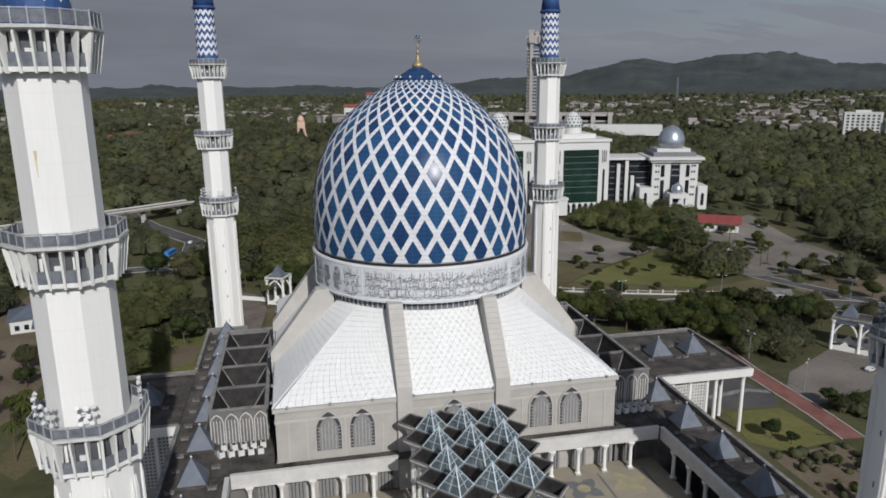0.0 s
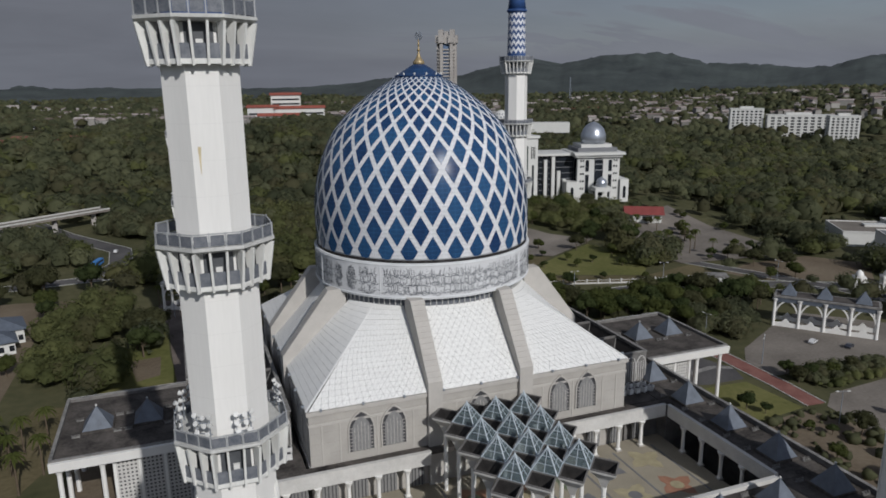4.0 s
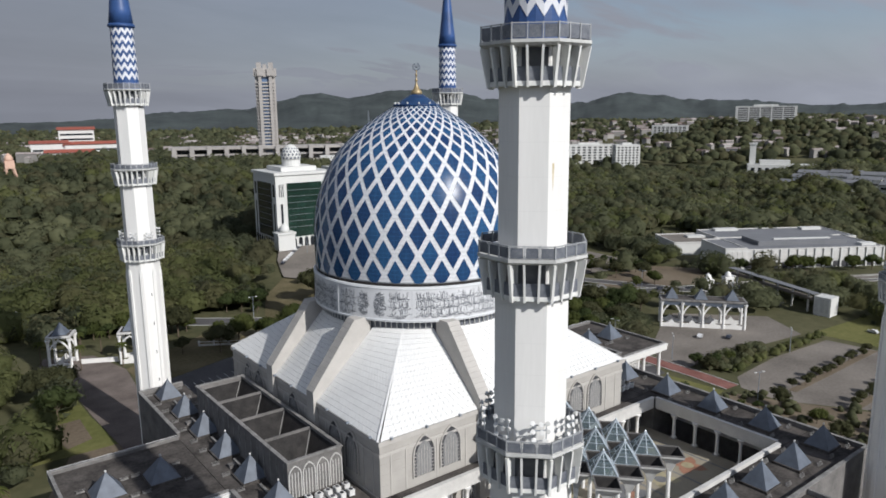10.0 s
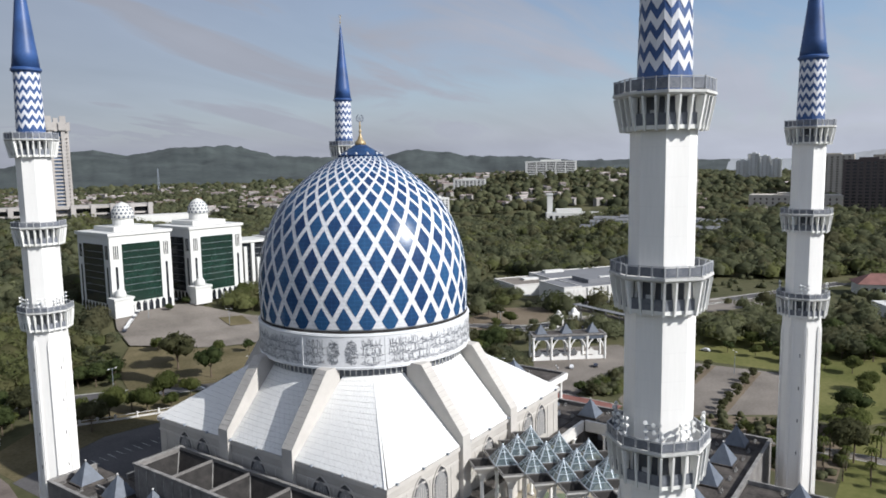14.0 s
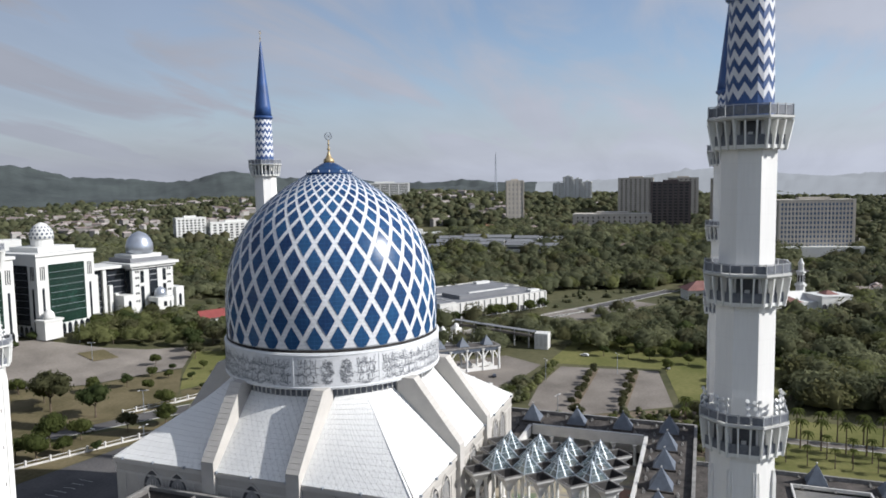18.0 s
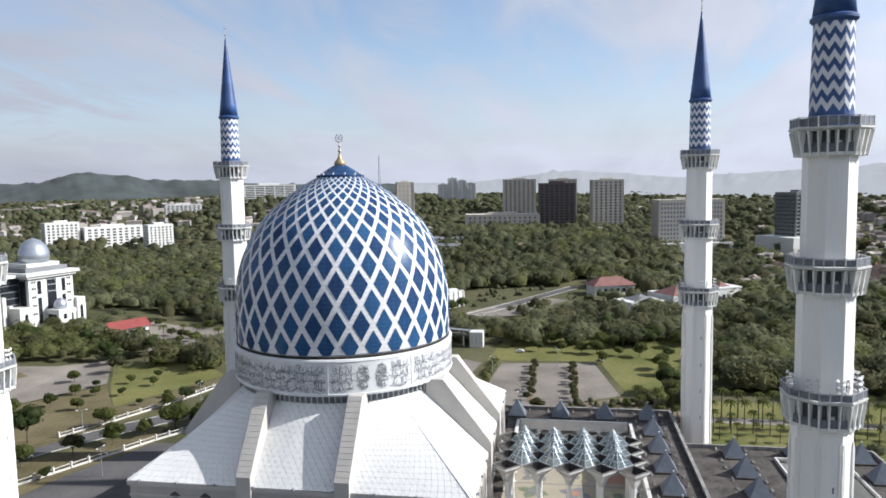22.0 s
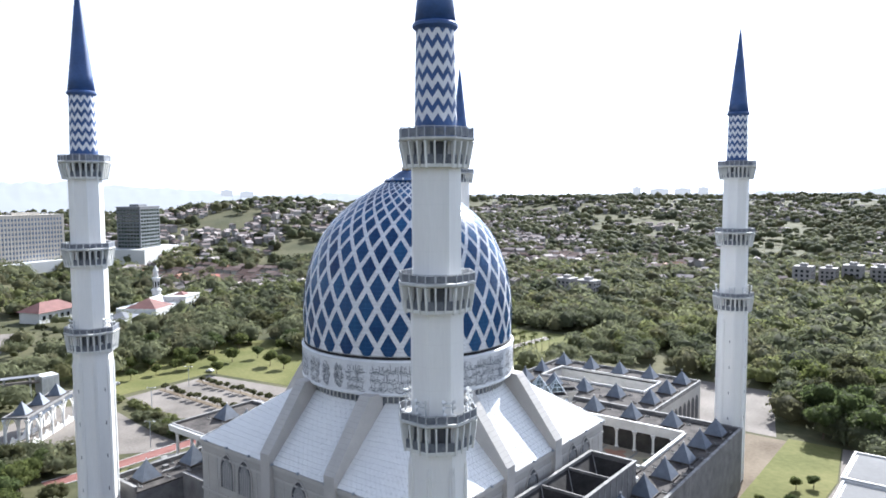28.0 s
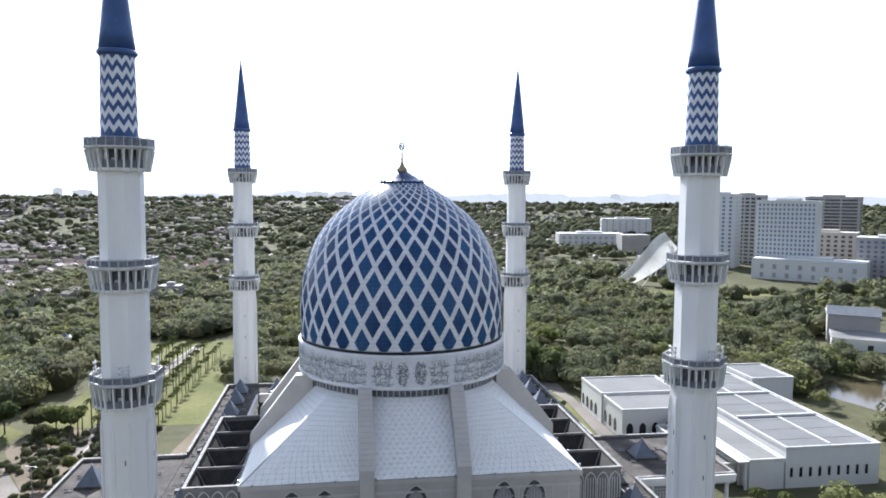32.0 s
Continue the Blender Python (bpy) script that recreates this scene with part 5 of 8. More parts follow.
# arched dado on the hall's foot and the gallery's back walls
dado = arch_outline(3.4, 5.6)
for x in [v for v in np.arange(-42, 43, 6.1) if abs(v) > 13]:
    g = Geo().extrude([(x + 3.0 + p, COURT_Z + 0.2 + q) for p, q in dado], -36.9, -36.55, "y")
    arch = part("arch_screen", g, M["grille"], court, "pale arched screen at the hall's foot")
    g = Geo()
    for p in (-1.1, -0.4, 0.4, 1.1):
        g.box(x + 3.0 + p - 0.1, -37.0, COURT_Z + 0.2, x + 3.0 + p + 0.1, -36.9, COURT_Z + 4.4)
    part("mullion", g, M["dark"], arch)
for s in (-1, 1):
    part("back_wall", Geo().box(min(s * 56.42, s * 56.48), -84.5, COURT_Z, max(s * 56.42, s * 56.48), -39.7, ROOF_Z - 0.6), M["white"], court, "pale back wall of the gallery")
    for y in np.arange(-69, -42, 6.0):
        g = Geo().extrude([(y + p, COURT_Z + 0.2 + q) for p, q in dado], s * 56.35, s * 56.6, "x")
        part("arch_screen", g, M["fin"], court)

# south range and forecourt
south = thing("south_range", "flat-roofed southern range with slate pyramids", "building", "cloister ranges")
part("wall", Geo().box(-56.4, -86.5, 0, 56.4, -84.6, ROOF_Z - 0.4), M["parapet"], south)
part("flat_roof", Geo().box(-57.9, -86.2, ROOF_Z - 0.5, 57.9, -73.7, ROOF_Z), M["roofdark"], south)
part("parapet", Geo().box(-57.9, -86.5, ROOF_Z - 0.4, 57.9, -85.9, ROOF_Z + 1.0), M["parapet"], south)
part("coping", Geo().box(-57.9, -86.62, ROOF_Z + 1.0, 57.9, -85.78, ROOF_Z + 1.18), M["coping"], south)
for x in np.arange(-52.8, 53, 13.2):
    slate_pyramid(south, float(x), -79.0)
fore = thing("forecourt_range", "southern forecourt block with pyramids round an open court", "building", "cloister ranges")
X0, X1, Y0, Y1 = -30.5, 30.5, -134.0, -88.2
IX0, IX1, IY0, IY1 = -18.6, 23.0, -124.0, -108.0
part("wall", Geo().box(X0, Y0, 0, X0 + 1, Y1, ROOF_Z - 0.5).box(X1 - 1, Y0, 0, X1, Y1, ROOF_Z - 0.5).box(X0 + 1, Y0, 0, X1 - 1, Y0 + 1, ROOF_Z - 0.5), M["stone"], fore)
part("flat_roof", Geo().box(X0, Y0, ROOF_Z - 0.5, X1, IY0, ROOF_Z).box(X0, IY1, ROOF_Z - 0.5, X1, -86.6, ROOF_Z).box(X0, IY0, ROOF_Z - 0.5, IX0, IY1, ROOF_Z).box(IX1, IY0, ROOF_Z - 0.5, X1, IY1, ROOF_Z), M["roofdark"], fore)
part("court_wall", Geo().box(IX0 - 0.4, IY0 - 0.4, 6, IX1 + 0.4, IY0, ROOF_Z + 0.8).box(IX0 - 0.4, IY1, 6, IX1 + 0.4, IY1 + 0.4, ROOF_Z + 0.8).box(IX0 - 0.4, IY0, 6, IX0, IY1, ROOF_Z + 0.8).box(IX1, IY0, 6, IX1 + 0.4, IY1, ROOF_Z + 0.8), M["cornice"], fore)
part("court_floor", Geo().box(IX0, IY0, 0, IX1, IY1, 12.0), M["floor"], fore)
part("parapet", Geo().box(X0 - 0.05, Y0, ROOF_Z - 0.4, X0 + 0.55, -86.7, ROOF_Z + 1.0).box(X1 - 0.55, Y0, ROOF_Z - 0.4, X1 + 0.05, -86.7, ROOF_Z + 1.0).box(X0 + 0.55, Y0 - 0.05, ROOF_Z - 0.4, X1 - 0.55, Y0 + 0.55, ROOF_Z + 1.0), M["coping"], fore)
for i, x in enumerate(np.linspace(-25.0, 25.0, 5)):
    slate_pyramid(fore, float(x), -98.0)
    slate_pyramid(fore, float(x), -129.0)
slate_pyramid(fore, -25.0, -113.5)
slate_pyramid(fore, 26.6, -113.5, 2.3)
# closed walls: dark arch sheets paint the shade of open arches
for y in np.arange(-130, -90, 4.4):
    for s, xx in ((-1, X0), (1, X1)):
        part("arch_opening", Geo().extrude([(float(y) + p, 5 + q) for p, q in arch_outline(3.2, 9.5)], xx + s * 0.06, xx - s * 0.3, "x"), M["dark"], fore)

# ---- entrance porches ----
def build_porch():
    p = thing("porch", "projecting flat-roofed porch with two slate pyramids and lattice walls", "porch", "porches of the side ranges")
    x0, x1, y0, y1 = 0.0, 27.0, -15.6, 15.6
    part("flat_roof", Geo().box(x0, y0 + 0.5, ROOF_Z - 0.6, x1 - 0.5, y1 - 0.5, ROOF_Z), M["roofdark"], p)
    for a in ((x0, y0 - 0.1, x1, y0 + 0.6), (x0, y1 - 0.6, x1, y1 + 0.1), (x1 - 0.6, y0 + 0.6, x1 + 0.1, y1 - 0.6)):
        ob = part("parapet", Geo().box(a[0], a[1], ROOF_Z - 1.0, a[2], a[3], ROOF_Z + 0.7), M["parapet"], p)
        part("coping", Geo().box(a[0], a[1] - 0.06, ROOF_Z + 0.7, a[2], a[3] + 0.06, ROOF_Z + 0.85), M["coping"], ob)
    for s, y in ((-1, y0), (1, y1)):
        g = Geo().extrude([(y + s * 0.12, ROOF_Z - 1.5), (y + s * 0.5, ROOF_Z - 1.5), (y + s * 0.9, ROOF_Z + 0.6), (y + s * 0.12, ROOF_Z + 0.6)], x0, x1, "x")
        part("fascia", g, M["white"], p, "white sloping fascia")
    part("soffit", Geo().box(x0, y0 + 0.6, ROOF_Z - 1.4, x1 - 0.6, y1 - 0.6, ROOF_Z - 1.21), M["parapet"], p)
    for y in (y0 + 2.2, y1 - 2.2):
        part("wall", Geo().box(x0, y - 0.4, 0, 15.5, y + 0.4, ROOF_Z - 1.4), M["stone"], p)
        s = -1 if y < 0 else 1
        for i in range(3):
            g = Geo()
            bx = 0.6 + i * 5.0
            for u in range(6):
                g.box(bx + u * 0.82, y + s * 0.42, 3, bx + u * 0.82 + 0.4, y + s * 0.58, ROOF_Z - 1.8)
            for u in range(16):
                g.box(bx, y + s * 0.42, 3 + u * 0.88, bx + 4.5, y + s * 0.6, 3.4 + u * 0.88)
            part("lattice", g, M["cornice"], p, "pale square lattice panel")
            # dark sheet on the wall paints the shade in the lattice gaps
            part("shade_panel", Geo().box(bx, y + s * 0.401, 3, bx + 4.5, y + s * 0.41, ROOF_Z - 1.8), M["dark"], p)
            part("pier", Geo().box(bx + 4.4, y + s * 0.4, 0, bx + 5.0, y + s * 0.85, ROOF_Z - 1.5), M["white"], p)
    part("back_wall", Geo().box(15.0, y0 + 2.6, 0, 15.5, y1 - 2.6, ROOF_Z - 1.4), M["redpave"], p, "dark red inner wall")
    for y in (y0 + 1.2, -5, 5, y1 - 1.2):
        for x in ((17.5, 25.5) if abs(y) > 10 else (25.5,)):
            c = part("column", Geo().lathe([(0.55, 0), (0.5, ROOF_Z - 3), (0.9, ROOF_Z - 1.4)], 10, x, y), M["white"], p)
    for x, y in ((8.5, 0.5), (19.0, 0.5)):
        slate_pyramid(p, x, y, 3.0, 4.4)
    return p


porch = build_porch()
place(porch, 58.5, 0)
copy_thing(porch, pose(-58.5, 0, 0, 0, 0, 180))

# ---- glass pyramids over the court ----
GX, GY, GZ = 6.3, 7.15, 26.7


def build_glass_pyramid():
    gp = thing("glass_pyramid", "glazed pyramid skylight in a pale metal frame", "skylight", "glass pyramids over the court")
    hx, hy, top = 3.14, 3.56, 3.7
    base = [(hx, 0), (0, hy), (-hx, 0), (0, -hy)]
    g = Geo()
    for i in range(4):
        a, b = base[i], base[(i + 1) % 4]
        g.bar((*a, 0), (0, 0, top), 0.2)
        g.bar((*a, 0), (*b, 0), 0.2)
        m = ((a[0] + b[0]) / 2, (a[1] + b[1]) / 2)
        g.bar((*m, 0), (0, 0, top), 0.13)
        for f in (0.33, 0.64):
            g.bar((a[0] * (1 - f), a[1] * (1 - f), top * f), (b[0] * (1 - f), b[1] * (1 - f), top * f), 0.1)
    part("frame", g, M["frame"], gp, "pale metal frame")
    for i in range(4):
        a, b = base[i], base[(i + 1) % 4]
        pane = part("pane", Geo().quad((*a, 0.02), (*b, 0.02), (0, 0, top - 0.05)), M["glass"], gp)
        pane.visible_shadow = False
    part("ball", Geo().lathe([(0.05, 0), (0.2, 0.15), (0.05, 0.4)], 8).moved(Matrix.Translation((0, 0, top))), M["frame"], gp)
    return gp


def build_funnel():
    fu = thing("funnel_canopy", "dark open funnel canopy flaring from a white column", "canopy", "funnels between the pyramids")
    hx, hy = 3.02, 3.42
    base = [(hx, 0), (0, hy), (-hx, 0), (0, -hy)]
    inside_, outside = Geo(), Geo()
    for i in range(4):
        a, b = base[i], base[(i + 1) % 4]
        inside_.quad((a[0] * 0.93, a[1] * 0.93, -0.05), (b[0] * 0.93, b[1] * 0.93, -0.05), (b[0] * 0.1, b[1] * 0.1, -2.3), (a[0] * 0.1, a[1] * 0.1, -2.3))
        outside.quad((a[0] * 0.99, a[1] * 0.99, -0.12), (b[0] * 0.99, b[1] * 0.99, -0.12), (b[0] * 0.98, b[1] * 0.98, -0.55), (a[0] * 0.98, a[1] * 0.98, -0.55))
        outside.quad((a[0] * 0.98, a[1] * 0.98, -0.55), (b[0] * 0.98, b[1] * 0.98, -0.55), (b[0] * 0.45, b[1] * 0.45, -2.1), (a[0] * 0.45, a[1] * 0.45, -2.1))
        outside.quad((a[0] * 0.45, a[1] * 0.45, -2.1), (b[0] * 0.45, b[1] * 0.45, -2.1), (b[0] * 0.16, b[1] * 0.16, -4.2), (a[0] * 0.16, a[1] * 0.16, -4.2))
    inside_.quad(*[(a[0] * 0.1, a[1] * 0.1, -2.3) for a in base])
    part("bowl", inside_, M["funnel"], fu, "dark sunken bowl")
    part("flare", outside, M["cornice"], fu, "pale flared underside")
    g = Geo()
    for i in range(4):
        a, b = base[i], base[(i + 1) % 4]
        g.bar((a[0] * 0.96, a[1] * 0.96, -0.04), (b[0] * 0.96, b[1] * 0.96, -0.04), 0.26, 0.22)
    part("rim", g, M["parapet"], fu, "grey metal rim")
    part("column", Geo().lathe([(0.42, COURT_Z - GZ), (0.42, -5.4), (0.5, -4.1)], 8), M["white"], fu)
    return fu


gp = build_glass_pyramid()
fu = build_funnel()
GYS = [-44.2, -51.35, -58.5, -65.65]
first = True
for y in GYS:
    for x in (-GX, 0, GX):
        if first:
            place(gp, x, y, GZ)
            first = False
        else:
            copy_thing(gp, pose(x, y, GZ))
first = True
for y in [GYS[0] + GY / 2] + [v - GY / 2 for v in GYS]:
    for x in (-1.5 * GX, -0.5 * GX, 0.5 * GX, 1.5 * GX):
        if first:
            place(fu, x, y, GZ)
            first = False
        else:
            copy_thing(fu, pose(x, y, GZ))

# ---- air conditioners on the link roofs ----
def build_ac():
    a = thing("air_conditioner", "white boxy air conditioner on a flat roof", "air conditioner", "air conditioners on the roof")
    part("case", Geo().box(-0.6, -0.6, 0.15, 0.6, 0.6, 1.35), M["ac"], a)
    part("fan_grille", Geo().lathe([(0.42, 1.35), (0.42, 1.42)], 12), M["dark"], a)
    part("feet", Geo().box(-0.55, -0.55, 0, -0.35, 0.55, 0.15).box(0.35, -0.55, 0, 0.55, 0.55, 0.15), M["steel"], a)
    return a


ac = build_ac()
place(ac, -47.5, -28.0, ROOF_Z)
for i in range(2):
    for j in range(5):
        for s in (-1, 1):
            x, y = s * (39.5 + j * 2.0 + 0.4 * i), -28.4 - i * 2.6
            if not (s < 0 and i == 0 and j == 4):
                copy_thing(ac, pose(x, y, ROOF_Z, 0, 0, 8 * j))

# ---- trees ----

def ico(sub):
    b = bmesh.new()
    bmesh.ops.create_icosphere(b, subdivisions=sub, radius=1.0)
    v = np.array([x.co[:] for x in b.verts])
    f = np.array([[q.index for q in p.verts] for p in b.faces])
    b.free()
    return v, f


ICO1, ICO2 = ico(1), ico(2)
rng = np.random.RandomState(5)


def clumps(p, n, size):
    """Small leaf clumps lying along a crown at points p with outward directions n."""
    t1 = np.cross(n, rng.randn(len(n), 3))
    t1 /= np.linalg.norm(t1, axis=1)[:, None] + 1e-6
    t2 = np.cross(n, t1)
    s = np.asarray(size).reshape(-1, 1, 1) if np.ndim(size) else size
    a = rng.randn(len(n), 3, 3) * np.array([1.0, 1.0, 0.5])
    return p[:, None, :] + s * (a[:, :, :1] * t1[:, None] + a[:, :, 1:2] * t2[:, None] + a[:, :, 2:] * n[:, None])


def leafy(lobes, leaves, size, sub=ICO2, jitter=0.25):
    """A crown: uneven lobes with many small leaf clumps standing off them."""
    vs, fs, k = [], [], 0
    for cx, cy, cz, rx, rz in lobes:
        v = sub[0] * (1 + jitter * (rng.rand(len(sub[0]), 1) - 0.5) * 2) * np.array([rx, rx, rz]) + np.array([cx, cy, cz])
        vs.append(v)
        fs.append(sub[1] + k)
        k += len(v)
    per = max(1, leaves // len(lobes))
    for cx, cy, cz, rx, rz in lobes:
        d = rng.randn(per, 3)
        d[:, 2] = np.abs(d[:, 2]) * 1.0 - 0.25
        d /= np.linalg.norm(d, axis=1)[:, None]
        p = d * np.array([rx, rx, rz]) * (0.92 + 0.35 * rng.rand(per, 1)) + np.array([cx, cy, cz])
        vs.append(clumps(p, d, size * 0.62).reshape(-1, 3))
        fs.append(np.arange(per * 3).reshape(-1, 3) + k)
        k += per * 3
    return np.concatenate(vs), np.concatenate(fs)


def tree_template(index, height, spread, mat):
    """A broad tree: tapered trunk with limbs, uneven crown."""
    tr = thing("tree", "leafy broad-crowned park tree", "tree", "park trees")
    g = Geo()
    fork = height * 0.35
    g.lathe([(0.32, 0), (0.24, fork * 0.5), (0.2, fork)], 7)
    lobes = []
    n = 7
    for i in range(n):
        a = 2 * math.pi * i / n + rng.rand() * 0.8
        d = spread * (0.30 + 0.28 * rng.rand()) if i < n - 1 else 0.0
        z = height * (0.52 + 0.26 * rng.rand()) if i < n - 1 else height * 0.74
        r = spread * (0.34 + 0.16 * rng.rand())
        lobes.append((d * math.cos(a), d * math.sin(a), z, r, r * (0.72 + 0.2 * rng.rand())))
        g.bar((0, 0, fork * 0.85), (d * 0.7 * math.cos(a), d * 0.7 * math.sin(a), z - r * 0.3), 0.16)
    part("trunk", g, M["bark"], tr)
    v, f = leafy(lobes, 900, spread * 0.13, ICO1, 0.25)
    part("crown", mesh_from_arrays("crown", v, f, mat), None, tr)
    return tr


def palm_template(height):
    p = thing("palm", "slim palm with a tuft of fronds", "palm tree", "palms in rows")
    part("trunk", Geo().lathe([(0.26, 0), (0.18, height * 0.5), (0.15, height)], 7), M["bark"], p)
    g = Geo()
    for i in range(16):
        a = 2 * math.pi * i / 16 + rng.rand() * 0.3
        lift = 0.9 if i % 2 else 0.25
        L = 2.0 + rng.rand() * 0.5
        ca, sa = math.cos(a), math.sin(a)
        prev = None
        for s in range(5):
            t = s / 4
            d, z = L * t, height + lift * 1.6 * t - 2.3 * t * t
            w = 0.42 * (1 - t * 0.85) * (0.4 + min(1, t * 3))
            cur = ((d * ca - w * sa, d * sa + w * ca, z - 0.1), (d * ca, d * sa, z + 0.12), (d * ca + w * sa, d * sa - w * ca, z - 0.1))
            if prev:
                g.quad(prev[0], prev[1], cur[1], cur[0])
                g.quad(prev[1], prev[2], cur[2], cur[1])
            prev = cur
    part("fronds", g, M["palm"], p)
    return p


TREES = [tree_template(0, 11, 5.5, M["leaf_a"]), tree_template(1, 9, 5.0, M["leaf_b"]), tree_template(2, 12, 6.0, M["leaf_c"]), tree_template(3, 8, 4.4, M["leaf_a"]), tree_template(4, 10, 6.2, M["leaf_b"])]
PALM = palm_template(9.0)
used = set()


def put_tree(x, y, kind=None, size=1.0):
    t = TREES[kind if kind is not None else RND.randrange(len(TREES))]
    m = pose(x, y, land(x, y) - (0.4 if y > 186 else 0.0), 0, 0, RND.uniform(0, 360)) @ Matrix.Scale(size, 4)
    if t not in used:
        used.add(t)
        t.matrix_basis = m
        return
    c = copy_thing(t, m)
    c.scale = (size, size, size)


def put_palm(x, y, size=1.0):
    m = pose(x, y, land(x, y), 0, 0, RND.uniform(0, 360))
    if PALM not in used:
        used.add(PALM)
        PALM.matrix_basis = m
        return
    c = copy_thing(PALM, m)
    c.scale = (size, size, size)


def inside(x, y, poly):
    c = False
    n = len(poly)
    for i in range(n):
        (x0, y0), (x1, y1) = poly[i], poly[i - 1]
        if (y0 > y) != (y1 > y) and x < (x1 - x0) * (y - y0) / (y1 - y0) + x0:
            c = not c
    return c


def near_line(x, y, pts, w):
    for (x0, y0), (x1, y1) in zip(pts, pts[1:]):
        dx, dy = x1 - x0, y1 - y0
        t = max(0, min(1, ((x - x0) * dx + (y - y0) * dy) / (dx * dx + dy * dy)))
        if math.hypot(x - x0 - t * dx, y - y0 - t * dy) < w:
            return True
    return False


# open ground, where no woods grow
CLEAR = []
CLEAR.append([(-88, -145), (100, -145), (110, 40), (75, 80), (62, 140), (-10, 155), (-60, 120), (-60, 62), (-90, 36), (-92, -20), (-84, -60)])
CLEAR.append([(-92, 16), (-90, 62), (-84, 62), (-60, 165), (-86, 168), (-92, 196), (-152, 184), (-154, 100), (-140, 48), (-120, 22), (-104, 0)])
CLEAR.append([(-84, 62), (-56, 56), (-30, 125), (-35, 165), (-68, 165), (-80, 132), (-66, 104)])
CLEAR.append([(84, -100), (150, -95), (150, 20), (118, 60), (84, 60)])
CLEAR.append([(76, 122), (101, 109), (137, 97), (186, 88), (186, 126), (150, 112), (95, 134)])
CLEAR.append([(190, -24), (228, -24), (230, 10), (190, 10)])
CLEAR.append([(188, 100), (252, 110), (268, 84), (240, 58), (192, 82)])
CLEAR.append([(256, 62), (340, 4), (358, 20), (272, 76)])
CLEAR.append([(116, -20), (192, -24), (194, 0), (150, 14), (116, 12)])
CLEAR.append([(164, -264), (190, -264), (188, -222), (164, -222)])
CLEAR.append([(20, 150), (40, 192), (58, 220), (72, 250), (94, 305), (150, 290), (196, 250), (192, 190), (150, 140), (100, 112), (70, 116), (46, 130)])
CLEAR.append([(112, -10), (150, 12), (192, -14), (205, 12), (175, 45), (118, 62)])
CLEAR.append([(127, -10), (188, -12), (270, -50), (262, -150), (196, -125), (140, -90), (108, -40)])
CLEAR.append([(90, 130), (117, 180), (182, 140), (180, 120), (260, 110), (270, 240), (215, 222), (176, 165), (150, 105)])
CLEAR.append([(70, 240), (250, 235), (252, 320), (70, 320)])
CLEAR.append([(-60, -145), (45, -145), (15, -208), (-42, -208)])
CLEAR.append([(-185, -125), (-70, -125), (-70, 10), (-185, 10)])
CLEAR.append([(255, 80), (364, 8), (412, 80), (304, 152)])
CLEAR.append([(212, -12), (225, -12), (250, 58), (236, 62)])
CLEAR.append([(72, -268), (146, -268), (142, -200), (150, -100), (72, -100)])
CLEAR.append([(140, -84), (190, -80), (228, -60), (226, -128), (166, -126)])
CLEAR.append([(335, -175), (400, -165), (395, -105), (335, -110)])
CLEAR.append([(-640, -720), (-420, -720), (-420, -465), (-640, -465)])
CLEAR.append([(-340, -540), (-235, -540), (-235, -480), (-340, -480)])
CLEAR.append([(-300, -455), (-250, -440), (-330, -395), (-380, -410)])
CLEAR.append([(-180, -60), (-192, -112), (-225, -136), (-268, -122), (-240, -66)])
CLEAR.append([(-176, -520), (-250, -575), (-262, -625), (-190, -570)])
CLEAR.append([(-180, -630), (-310, -690), (-320, -735), (-190, -670)])
CLEAR.append([(-270, -350), (-300, -280), (-350, -300), (-310, -365)])
CLEAR.append([(284, 36), (332, 16), (404, -26), (386, -60), (316, -22), (286, 0)])
CLEAR.append([(395, -115), (445, -115), (445, -65), (395, -65)])
CLEAR.append([(465, -236), (612, -262), (625, -390), (462, -374)])
CLEAR.append([(-262, 600), (-150, 600), (-150, 760), (-262, 760)])
CLEAR.append([(580, 90), (660, 90), (660, 240), (580, 240)])
ROADS = [([(-245, 255), (-104, 362)], 15), ([(-260, 190), (-120, 205), (-52, 211), (0, 165), (35, 138), (70, 115), (98, 92), (140, 92), (190, 76), (260, 40), (346, -6), (470, -70)], 14), ([(-100, 205), (-88, 235), (-90, 268), (-125, 324), (-148, 372)], 18), ([(185, 123), (215, 60), (225, 16)], 8)]


ESTATES = [[(465, -236), (612, -262), (625, -390), (462, -374)], [(-262, 600), (-150, 600), (-150, 760), (-262, 760)], [(580, 90), (660, 90), (660, 240), (580, 240)]]


def free(x, y):
    return not any(inside(x, y, p) for p in CLEAR) and not any(near_line(x, y, l, w) for l, w in ROADS)


